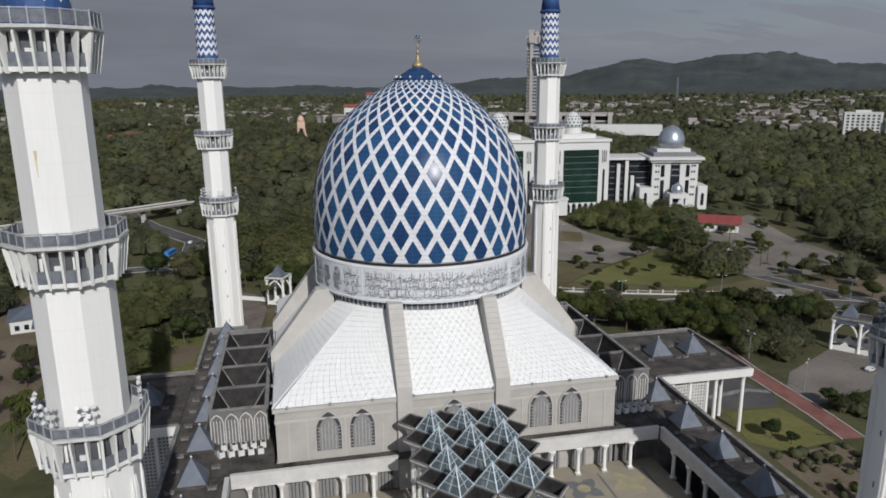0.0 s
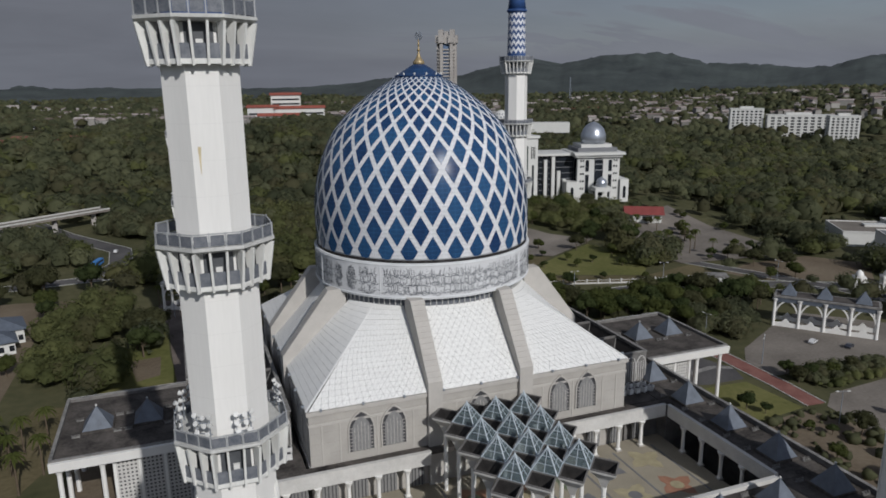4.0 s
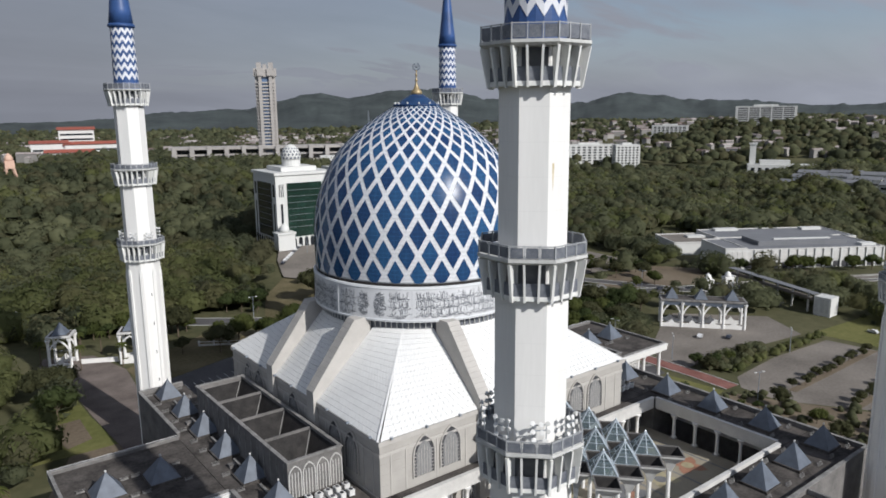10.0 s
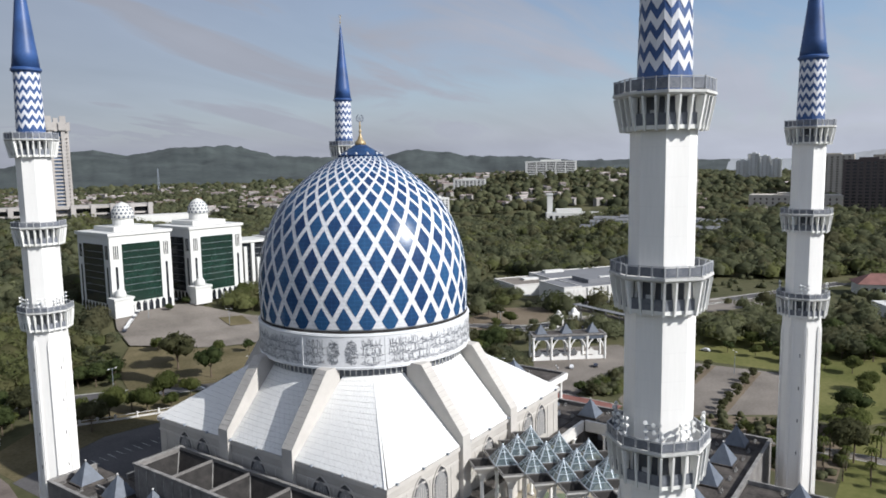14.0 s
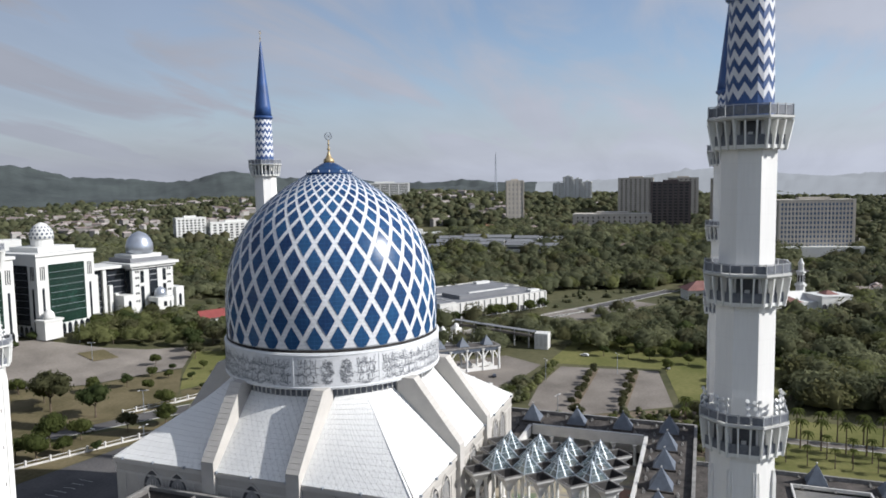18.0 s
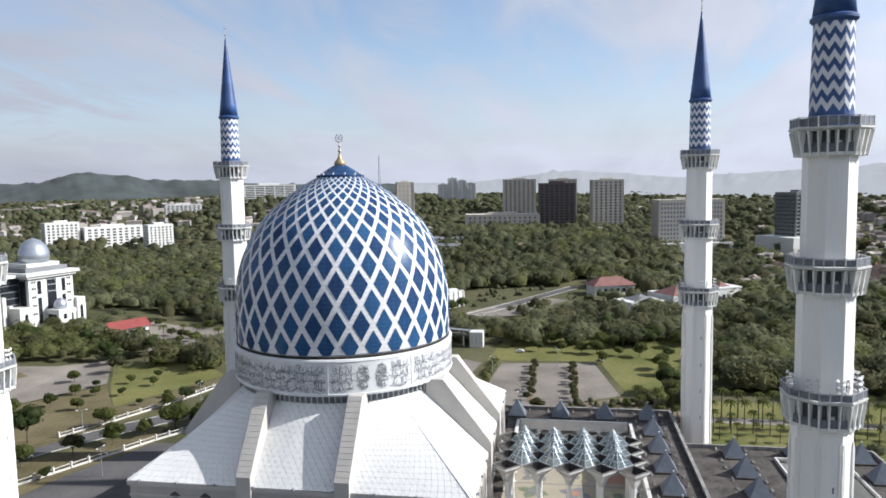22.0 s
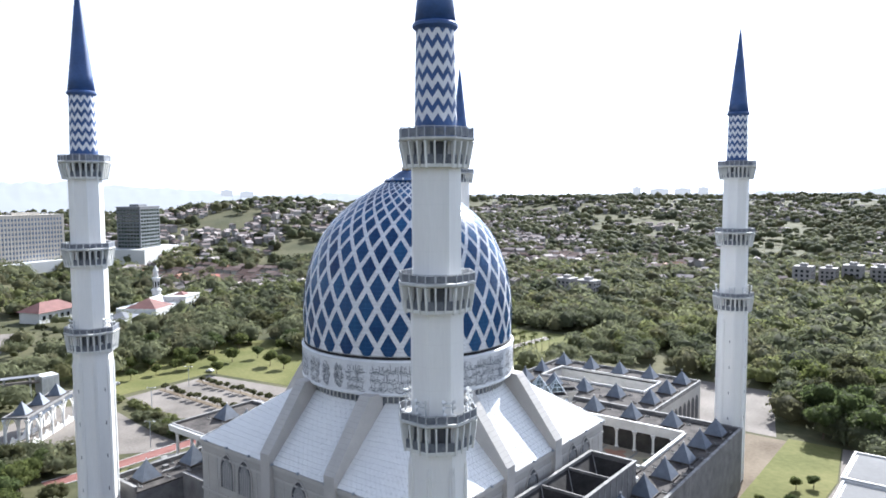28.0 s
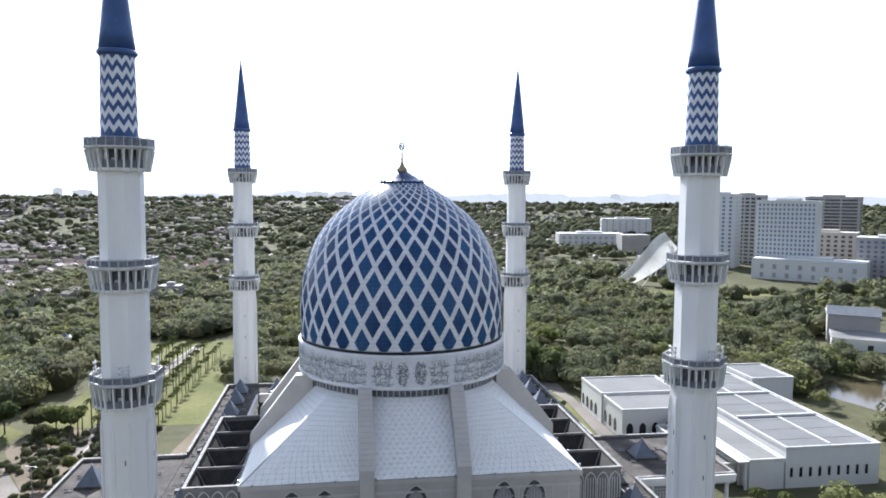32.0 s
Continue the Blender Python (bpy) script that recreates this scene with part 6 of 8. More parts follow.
# trees of the park, one by one
for x, y, s, k in ((20, 118, 0.7, 1), (33, 124, 0.8, 4), (44, 113, 0.7, 2), (10, 128, 0.75, 0), (56, 106, 0.8, 4), (66, 100, 0.7, 1), (26, 109, 0.5, 3), (-4, 138, 0.8, 1), (-22, 128, 0.6, 2), (24, 129, 1.15, 4), (12, 121, 1.0, 4), (73, 121, 0.8, 4), (0, 126, 1.2, 4), (-10, 120, 1.0, 2)):  # north lawns
    put_tree(x, y, k, s)
for x, y, s, k in ((-116, 60, 0.7, 0), (-120, 75, 0.8, 2), (-114, 88, 0.7, 4), (-112, 40, 0.7, 1), (-120, 36, 0.9, 0), (-106, 30, 0.6, 2), (-130, 60, 0.9, 0), (-136, 78, 1.0, 2), (-112, 160, 0.9, 4), (-116, 182, 1.3, 2), (-97, 182, 1.3, 0), (-110, 146, 0.8, 0), (-146, 92, 1.0, 4), (-144, 160, 1.0, 1), (-132, 172, 0.9, 2), (-72, -96, 0.45, 1), (-76, -101, 0.5, 3), (-66, -78, 0.35, 1), (-73, -84, 0.4, 3)):  # west lawns
    put_tree(x, y, k, s)
for x, y, s, k in ((119, -6, 0.5, 0), (118, -12, 0.5, 2), (125, -10, 0.45, 0), (133, -11, 0.4, 4), (141, -11, 0.45, 2), (90, -20, 0.5, 0), (93, -24, 0.45, 3), (107, -43, 0.6, 2), (96, -36, 0.35, 1), (100, -40, 0.4, 3), (90, -50, 0.5, 1), (104, -56, 0.5, 4), (96, -66, 0.6, 2), (110, -70, 0.5, 1), (88, -84, 0.6, 0), (100, -88, 0.6, 4), (118, -78, 0.5, 1), (124, -86, 0.6, 2), (100, 22, 0.3, 1), (104, 24, 0.3, 3)):  # east garden
    put_tree(x, y, k, s)
for x, y, s, k in ((96, 64, 1.2, 4), (88, 74, 1.0, 2), (118, 62, 1.0, 0), (128, 66, 1.0, 4), (112, 50, 1.0, 4), (104, 58, 1.0, 0), (94, 48, 0.7, 2), (88, 40, 0.6, 1)):  # behind the porch
    put_tree(x, y, k, s)
for x, y, s, k in ((110, 152, 0.5, 1), (122, 160, 0.5, 3), (130, 148, 0.5, 1), (140, 140, 0.55, 3), (128, 135, 0.5, 1), (150, 128, 0.5, 1), (112, 140, 0.5, 3), (92, 160, 0.6, 0), (54, 163, 1.5, 2), (54, 139, 1.3, 0), (90, 146, 0.6, 1), (110, 162, 0.5, 4), (160, 152, 0.6, 4), (112, 118, 0.4, 1), (128, 112, 0.45, 3), (146, 104, 0.4, 1), (100, 124, 0.4, 3)):  # before the offices
    put_tree(x, y, k, s)
for x, y, s, k in ((62, 176, 0.9, 4), (80, 168, 0.8, 1), (195, 226, 1.0, 4), (186, 203, 1.1, 1), (165, 228, 1.0, 2), (178, 240, 1.1, 0), (162, 247, 1.0, 4), (173, 216, 1.1, 1), (202, 246, 1.0, 2), (189, 214, 1.0, 0), (209, 234, 1.1, 4), (150, 226, 0.9, 1), (198, 208, 0.9, 2), (128, 176, 0.7, 1), (146, 166, 0.8, 2), (66, 196, 0.9, 1), (128, 262, 0.7, 3), (140, 268, 0.7, 1)):  # office trees
    put_tree(x, y, k, s)
for x, y, s, k in ((112, 256, 0.6, 3), (170, 258, 0.9, 4), (184, 252, 0.9, 0)):  # office trees
    put_tree(x, y, k, s)
for x, y in ((219, -38), (218, -50), (217, -61), (216, -72), (213, -82), (211, -93), (207, -105)):
    put_tree(x - 6, y + RND.uniform(-2, 2), RND.choice((0, 2, 4)), RND.uniform(0.5, 0.8))
for i in range(2):
    for j in range(12):
        put_tree(126 + j * 5.0 + RND.uniform(-1, 1), -39 - i * 18.5 + RND.uniform(-1.0, 1.0), 2, RND.uniform(0.26, 0.38))
for i in range(34):
    x, y = RND.uniform(182, 262), RND.uniform(115, 235)
    if inside(x, y, [(180, 120), (250, 112), (262, 238), (215, 215), (180, 160)]):
        put_tree(x, y, None, RND.uniform(0.4, 0.65))
for i in range(26):
    put_tree(RND.uniform(222, 262), RND.uniform(-150, -40), None, RND.uniform(0.6, 1.0))
for x, size in ((88, 0.75), (95.5, 0.9), (103, 1.1), (113, 1.15)):
    for j in range(23):
        put_palm(x + RND.uniform(-0.7, 0.7) - j * 0.15, -82 - j * 6.3 + RND.uniform(-1, 1), size * RND.uniform(0.9, 1.1))
for x, y in ((-100, 18), (-93, 16), (-104, 24), (-97, 8), (-103, 12), (-99, 28), (-94, 32), (-106, 32)):
    put_palm(x, y, 1.15)
for x, y in ((-54, 151), (-47, 148), (-57, 134), (-44, 128), (-68, 148)):
    put_palm(x, y, 1.0)
for i in range(26):
    put_palm(92 + i * 6 + RND.uniform(-2, 2), 306 + RND.uniform(-4, 4) - i * 1.5, 0.9)

for x, y in ((-70, -150), (-78, -160), (-84, -148), (-66, -168), (-76, -178), (-92, -166), (-62, -186), (-72, -196), (-90, -190), (-58, -205), (-80, -214), (-98, -205), (-50, -222), (-66, -232)):
    put_tree(x, y, RND.choice((0, 2, 4)), RND.uniform(1.1, 1.6))
for x, y, s, k in ((124, 52, 0.8, 0), (133, 56, 0.8, 2), (141, 52, 0.8, 0), (136, 44, 0.8, 2), (126, 38, 0.7, 0), (133, 35, 0.7, 3), (121, 44, 0.8, 4), (106, 72, 0.8, 4), (115, 70, 0.8, 1)):  # clump by the forecourt
    put_tree(x, y, k, s)
for x, y, s, k in ((168, 186, 1.1, 0), (176, 178, 1.0, 2), (160, 178, 0.9, 0), (181, 168, 1.1, 0), (186, 158, 1.0, 3), (176, 132, 1.0, 0), (187, 136, 0.9, 2), (209, 120, 0.7, 1), (209, 102, 0.8, 2), (198, 80, 0.7, 1), (228, 103, 0.8, 0), (211, 78, 0.8, 4), (220, 92, 0.8, 2)):  # between the car parks
    put_tree(x, y, k, s)
for x, y, s, k in ((284, 54, 1.0, 1), (296, 46, 1.1, 1), (304, 42, 0.9, 4), (312, 36, 1.0, 1), (326, 26, 0.9, 4), (268, 62, 0.9, 0), (276, 56, 0.8, 2), (336, 20, 0.9, 0)):
    put_tree(x, y, k, s)
for x, y in ((206, 128), (207, 143), (223, 174), (208, 178), (202, 190), (192, 148), (198, 136), (214, 160), (190, 172), (183, 144)):
    put_palm(x, y, RND.uniform(1.0, 1.35))
for x, y, s, k in ((268, -221, 1.3, 2), (260, -236, 1.4, 0), (247, -255, 1.3, 2), (206, -134, 1.1, 0), (200, -122, 0.9, 1), (182, -99, 0.8, 4), (171, -99, 0.8, 1), (160, -122, 0.9, 2), (190, -72, 0.7, 1), (266, -156, 1.2, 2), (238, -103, 1.0, 0), (229, -114, 0.9, 4), (233, -46, 1.0, 2), (262, -78, 1.1, 0), (131, -97, 0.8, 2), (165, -155, 1.1, 0)):  # beyond the east car park
    put_tree(x, y, k, s)
# the nearest trees of the woods, one by one
count, tries, spots = 0, 0, []
while count < 96 and tries < 20000:
    tries += 1
    a, r = RND.uniform(-0.7, 2.6), 80 + 95 * math.sqrt(RND.random())
    x, y = r * math.sin(a), r * math.cos(a)
    if free(x, y) and all((x - p) ** 2 + (y - q) ** 2 > 34 for p, q in spots):
        spots.append((x, y))
        put_tree(x, y, None, RND.uniform(0.7, 1.2))
        count += 1


def tree_tone(x, y):
    """How light one crown is among its neighbours."""
    return max(0.0, min(1.0, 0.5 + 0.75 * (RND.random() - 0.5) + 0.6 * noise.noise(Vector((x / 45, y / 45, 2.2)))))


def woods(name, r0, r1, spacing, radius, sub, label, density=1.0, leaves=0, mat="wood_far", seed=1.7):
    """Distant woods as one object of many crowns."""
    base_v, base_f = sub
    base_f = base_f[base_v[base_f].mean(axis=1)[:, 2] > -0.45]
    pts = []
    n = int(math.pi * (r1 * r1 - r0 * r0) / spacing ** 2 * density)
    for _ in range(n):
        a, r = RND.uniform(0, 2 * math.pi), math.sqrt(RND.uniform(r0 * r0, r1 * r1))
        x, y = r * math.sin(a), r * math.cos(a)
        b = math.degrees(a) % 360
        if r > 300 and 232 < b < 328:
            continue
        if (free(x, y) or (RND.random() < 0.1 and any(inside(x, y, p) for p in ESTATES))) and (r > 190 or all((x - p) ** 2 + (y - q) ** 2 > 20 for p, q in spots)):
            d = noise.noise(Vector((x / 160, y / 160, 1.7)))
            if d > TOWN(x, y) and (seed == 1.7 or noise.noise(Vector((x / 55, y / 55, seed))) > -0.05):
                pts.append((x, y))
    V, F, T, k = [], [], [], 0
    nv = len(base_v)
    for x, y in pts:
        T.append(np.full(nv + 3 * leaves, tree_tone(x, y)))
        up = radius * RND.uniform(0.6, 1.2)
        r = radius * RND.uniform(0.65, 1.4) * (0.95 + 0.6 * noise.noise(Vector((x / 60, y / 60, 3.3))) + 0.3 * noise.noise(Vector((x / 17, y / 17, 8.3))))
        h = r * RND.uniform(0.65, 1.0)
        v = base_v * (0.7 + 0.4 * rng.rand(nv, 1)) * np.array([r, r, h]) + np.array([x, y, up])
        v[:, 2] += land(x, y)
        V.append(v)
        F.append(base_f + k)
        k += nv
        if leaves:
            d = rng.randn(leaves, 3)
            d[:, 2] = np.abs(d[:, 2]) - 0.15
            d /= np.linalg.norm(d, axis=1)[:, None]
            p = d * np.array([r, r, h]) * (0.94 + 0.22 * rng.rand(leaves, 1)) + np.array([x, y, up + land(x, y)])
            q = clumps(p, d, r * (0.108 if leaves > 60 else 0.165)).reshape(-1, 3)
            V.append(q)
            F.append(np.arange(leaves * 3).reshape(-1, 3) + k)
            k += leaves * 3
    ob = part(name, mesh_from_arrays(name, np.concatenate(V), np.concatenate(F), M[mat], np.concatenate(T)), None)
    return tagged(ob, label, "woods", kind="stuff")


def TOWN(x, y):
    """How open the ground is: built-up quarters have fewer trees."""
    b = math.degrees(math.atan2(x, y)) % 360
    r = math.hypot(x, y)
    t = -0.9
    if 142 <= b < 250 and 150 < r < 800:
        return float(np.interp(r, [250, 420, 560], [-0.85, -0.6, -0.25])) + 0.9 * noise.noise(Vector((x / 48, y / 48, 6.1)))
    if 88 < b < 142 and 150 < r < 340:
        return -0.3 + 1.0 * noise.noise(Vector((x / 34, y / 34, 6.1)))
    if 62 < b < 142 and 170 < r < 450:
        t = -0.28
    elif 112 < b < 200 and 470 < r < 2300:
        return float(np.interp(b, [140, 158, 190], [-0.06, -0.04, -0.1])) + 1.2 * noise.noise(Vector((x / 38, y / 38, 6.1)))
    elif 105 < b < 212 and r > 430:
        return -0.1 + 1.3 * noise.noise(Vector((x / 38, y / 38, 6.1)))
    elif r > 880 and (b < 60 or b > 325):
        return -0.25 + 1.0 * noise.noise(Vector((x / 50, y / 50, 6.1)))
    elif r > 700:
        t = -0.5
    return t


woods("near_woods", 100, 340, 8.6, 5.9, ICO1, "dense dark green woods round the mosque", 0.78, leaves=205)
woods("bright_woods", 100, 340, 8.6, 5.7, ICO1, "yellow-green trees among the woods", 0.6, 190, "wood_bright", 5.5)
woods("middle_woods", 340, 800, 9.8, 6.6, ICO1, "dense dark green woods in the middle distance", 0.85, leaves=34)
woods("bright_middle_woods", 340, 800, 9.8, 6.4, ICO1, "yellow-green trees in the middle distance", 0.5, 34, "wood_bright", 5.5)
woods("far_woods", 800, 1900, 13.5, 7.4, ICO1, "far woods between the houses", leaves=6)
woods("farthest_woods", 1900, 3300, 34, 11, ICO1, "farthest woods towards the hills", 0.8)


def grove(name, poly, n, radius, mat, label, leaves=160):
    """A stand of taller trees on one piece of ground, as one object."""
    base_v, base_f = ICO1
    base_f = base_f[base_v[base_f].mean(axis=1)[:, 2] > -0.45]
    xs, ys = [p[0] for p in poly], [p[1] for p in poly]
    V, F, T, k = [], [], [], 0
    while n > 0:
        n -= 1
        x, y = RND.uniform(min(xs), max(xs)), RND.uniform(min(ys), max(ys))
        if not inside(x, y, poly):
            continue
        r = radius * RND.uniform(0.6, 1.35)
        h, z = r * RND.uniform(0.7, 1.05), land(x, y)
        T.append(np.full(len(base_v) + 3 * leaves, tree_tone(x, y)))
        V.append(base_v * (0.7 + 0.4 * rng.rand(len(base_v), 1)) * np.array([r, r, h]) + np.array([x, y, radius * 0.95 + z]))
        F.append(base_f + k)
        k += len(base_v)
        d = rng.randn(leaves, 3)
        d[:, 2] = np.abs(d[:, 2]) - 0.25
        d /= np.linalg.norm(d, axis=1)[:, None]
        p = d * np.array([r, r, h]) * (0.94 + 0.24 * rng.rand(leaves, 1)) + np.array([x, y, radius * 0.95 + z])
        V.append(clumps(p, d, r * 0.115).reshape(-1, 3))
        F.append(np.arange(leaves * 3).reshape(-1, 3) + k)
        k += leaves * 3
    tagged(part(name, mesh_from_arrays(name, np.concatenate(V), np.concatenate(F), M[mat], np.concatenate(T)), None), label, "woods", kind="stuff")


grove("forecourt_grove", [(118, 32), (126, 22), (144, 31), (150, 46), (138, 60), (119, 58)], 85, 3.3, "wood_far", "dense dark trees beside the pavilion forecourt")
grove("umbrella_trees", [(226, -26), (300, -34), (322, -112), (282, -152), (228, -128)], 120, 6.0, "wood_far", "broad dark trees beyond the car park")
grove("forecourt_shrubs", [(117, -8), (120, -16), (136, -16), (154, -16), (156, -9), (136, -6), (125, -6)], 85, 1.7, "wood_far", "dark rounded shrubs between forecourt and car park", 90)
grove("hedge", [(120, -16), (124, -14.5), (188, -17), (190, -21), (150, -18), (121, -19)], 160, 1.4, "wood_bright", "clipped green hedge round the car park", 50)
grove("office_trees", [(134, 258), (142, 225), (153, 207), (173, 191), (200, 214), (203, 240), (189, 260)], 110, 4.4, "wood_bright", "dense green trees between car park and offices")
grove("west_grove", [(-107, 62), (-91, 64), (-91, 96), (-82, 116), (-78, 148), (-96, 162), (-108, 122)], 100, 4.6, "wood_bright", "dense green trees beside the lawn")
grove("bamboo_grove", [(-45, 170), (10, 178), (44, 215), (52, 285), (10, 330), (-40, 300)], 340, 6.2, "wood_bright", "tall bright green grove beside the offices")


def bushes():
    """Low shrubs scattered over the open park."""
    V, F, k = [], [], 0
    base_v, base_f = ICO1
    for _ in range(1300):
        x, y = RND.uniform(85, 470), RND.uniform(-300, 180)
        if math.hypot(x, y) < 120 or not free(x, y):
            continue
        r = RND.uniform(0.8, 2.6)
        v = base_v * (0.7 + 0.6 * rng.rand(len(base_v), 1)) * np.array([r, r, r * 0.9]) + np.array([x, y, r * 0.5])
        V.append(v)
        F.append(base_f + k)
        k += len(v)
    for _ in range(260):
        x, y = RND.uniform(85, 130), RND.uniform(-100, -28)
        if inside(x, y, [(113, -27), (121, -21), (190, -20), (190, -68), (136, -77), (112, -40)]):
            continue
        r = RND.uniform(0.5, 1.9)
        V.append(base_v * (0.7 + 0.6 * rng.rand(len(base_v), 1)) * np.array([r, r, r * 0.9]) + np.array([x, y, r * 0.5]))
        F.append(base_f + k)
        k += len(base_v)
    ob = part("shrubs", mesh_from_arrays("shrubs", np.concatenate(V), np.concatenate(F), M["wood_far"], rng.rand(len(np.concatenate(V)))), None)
    tagged(ob, "low green shrubs scattered over the park", "shrubs", kind="stuff")


bushes()

# ---- distant buildings ----
def office(name, label, x, y, turn, sx, sy, h, mat, rows, cols, win, group="", frac=0.55, roof=None, foot=None):
    """A block with a window band on every storey and piers between the bays."""
    z0 = land(x, y) - 2 if foot is None else foot
    h = h - z0
    b = thing(name, label, "building", group, at=(x, y, z0), turn=turn)
    part("wall", Geo().box(-sx / 2, -sy / 2, 0, sx / 2, sy / 2, h), mat, b)
    part("roof", Geo().box(-sx / 2 - 0.4, -sy / 2 - 0.4, h, sx / 2 + 0.4, sy / 2 + 0.4, h + 1.0).box(-sx / 5, -sy / 5, h + 1, sx / 5, sy / 5, h + 3.5), roof or mat, b)
    fh = h / (rows + 0.6)
    for side, (L, d) in enumerate(((sx, sy), (sy, sx), (sx, sy), (sy, sx))):
        R = Matrix.Rotation(side * math.pi / 2, 4, "Z")
        me = Geo().box(-L * 0.47, -d / 2 - 0.12, 0, L * 0.47, -d / 2 + 0.1, fh * 0.55).moved(R).mesh("window_band", win)
        for r in range(rows):
            part("window_band", me, None, b).location = (0, 0, (0.5 + r) * fh)
        if side in (0, 1, 3):
            w = L * 0.94 / cols
            for c in range(cols + 1):
                px = -L * 0.47 + c * w
                part("pier", Geo().box(px - w * (1 - frac) / 2, -d / 2 - 0.3, 0, px + w * (1 - frac) / 2, -d / 2 + 0.1, h).moved(R), mat, b)
    return b


def house_template(mat, label):
    h = thing("house", label, "house", "distant houses", at=(0, 0, -40))
    part("wall", Geo().box(-6, -4, 0, 6, 4, 5.5), M["offwhite"], h)
    g = Geo().extrude([(-4.8, 5.3), (4.8, 5.3), (0, 8.2)], -6.8, 6.8, "x")
    part("roof", g, M[mat], h)
    for xx in (-3.6, 0, 3.6):
        part("window", Geo().box(xx - 0.9, -4.06, 2.6, xx + 0.9, -3.9, 4.2), M["blackglass"], h)
    return h

# twin white offices with green glazing and small domes
def build_dome_office():
    b = thing("office_building", "white office block with green glazing and a small patterned dome", "building", "offices in the woods")
    part("body", Geo().box(-19, -19, 0, 19, 19, 41), M["offwhite"], b)
    for k in range(4):
        R = Matrix.Rotation(k * math.pi / 2, 4, "Z")
        part("glazing", Geo().box(-11.8, -19.3, 6, 11.8, -18.8, 36.5).moved(R), M["greenglass"] if k % 2 == 0 else M["blackglass"], b, "dark glazed front")
        for r in range(7):
            part("floor_line", Geo().box(-11.6, -19.42, 11.5 + r * 3.5, 11.6, -19.2, 11.7 + r * 3.5).moved(R), M["greyroof"], b)
        for x in (-15.5, 15.5):
            part("slot", Geo().box(x - 0.7, -19.2, 4, x + 0.7, -18.9, 25).moved(R), M["blackglass"], b)
            for u in (-1.2, 0, 1.2):
                part("slot", Geo().box(x + u - 0.25, -19.2, 29, x + u + 0.25, -18.9, 36).moved(R), M["blackglass"], b)
        for x in np.arange(-16, 17, 4):
            part("arch", Geo().extrude([(x + p, 0.2 + q) for p, q in arch_outline(2.6, 5.5)], -19.25, -18.9, "y").moved(R), M["blackglass"], b)
    cp = part("corner_porch", Geo().box(-22, -27, 0, -11, -19.5, 9).box(-22.6, -27.6, 9, -10.4, -19.4, 10), M["offwhite"], b, "small domed corner porch")
    part("porch_dome", Geo().lathe([(2.8, 10), (3.1, 11.2), (2.5, 13.2), (0.2, 15)], 16, -16.5, -23.5), M["offwhite"], cp, smooth=True)
    part("cornice", Geo().box(-20, -20, 41, 20, 20, 42.5), M["offwhite"], b)
    part("crown", Geo().box(-12, -12, 42.5, 12, 12, 45), M["offwhite"], b)
    part("drum", Geo().lathe([(6, 45), (6, 48.5)], 20), M["offwhite"], b)
    d = part("dome", Geo().lathe([(6.3, 48.5), (6.5, 50.5), (6.0, 52.8), (4.6, 55), (2.4, 56.6), (0.3, 57.4)], 24), M["offwhite"], b, "small white dome", smooth=True)
    g = Geo()
    for row, (z, r, dz) in enumerate(((49.6, 6.5, 1.1), (51.5, 6.42, 1.1), (53.3, 5.75, 1.0), (54.9, 4.75, 0.8))):
        for i in range(16):
            a, w = (i + 0.5 * (row % 2)) * math.pi / 8, 0.13
            tilt = 0.0 if row < 2 else 0.55 * dz
            g.quad(*[((r + o + 0.12) * math.cos(a + u), (r + o + 0.12) * math.sin(a + u), z + v) for u, v, o in ((-w, 0, 0), (0, -dz * 0.8, tilt * 0.6), (w, 0, 0), (0, dz * 0.8, -tilt * 1.3))])
    part("dome_pattern", g, M["slate"], d, "blue-grey diamond pattern")
    return b


o1 = build_dome_office()
place(o1, 103.5, 284, 7.9, -3)
o1.scale = (1, 1, 1.12)
o2 = copy_thing(o1, pose(153, 279, 7.9, 0, 0, -3))
o2.scale = (1, 1, 1.12)
# black and white office with a silver dome
sb = thing("silver_domed_office", "black-glazed office with white piers and a silver dome", "building", "offices in the woods", at=(221, 271, 7.9), turn=-14)
part("body", Geo().box(-15, -14, 0, 15, 16, 29), M["offwhite"], sb)
part("glazing", Geo().box(-3.0, -14.3, 9, 3.0, -13.8, 28), M["blackglass"], sb, "dark glazed strip")
part("glazing", Geo().extrude([(p, 4 + q) for p, q in arch_outline(6.2, 13)], -14.5, -13.7, "y"), M["blackglass"], sb, "dark pointed arch")
for z in (19.5, 23.0, 26.0):
    part("spandrel", Geo().box(-3.0, -14.45, z, 3.0, -14.1, z + 0.7), M["greyroof"], sb)
for x in (-8.2, 8.2):
    part("slot", Geo().box(x - 1.2, -14.25, 3, x + 1.2, -13.8, 17), M["blackglass"], sb, "tall dark slot")
    part("slot", Geo().box(x - 1.2, -14.25, 19, x + 1.2, -13.8, 26), M["blackglass"], sb)
for x in (-12.6, -11.0, 11.0, 12.6):
    for z in (8, 12.5, 17, 21.5, 25):
        part("window", Geo().box(x - 0.5, -14.2, z, x + 0.5, -13.8, z + 1.2), M["blackglass"], sb)
for x, w, h in ((-19.2, 4.0, 13), (18.2, 3.0, 14)):
    part("annexe", Geo().box(x - w, -16.5, 0, x + w, 10, h), M["offwhite"], sb)
    part("annexe_window", Geo().extrude([(x + p, 2.5 + q) for p, q in arch_outline(2.0, 7.5)], -16.7, -16.3, "y"), M["blackglass"], sb)
part("cornice", Geo().box(-18, -17, 29, 18, 18, 30.6).box(-16.5, -15.5, 27.6, 16.5, 17, 29), M["offwhite"], sb)
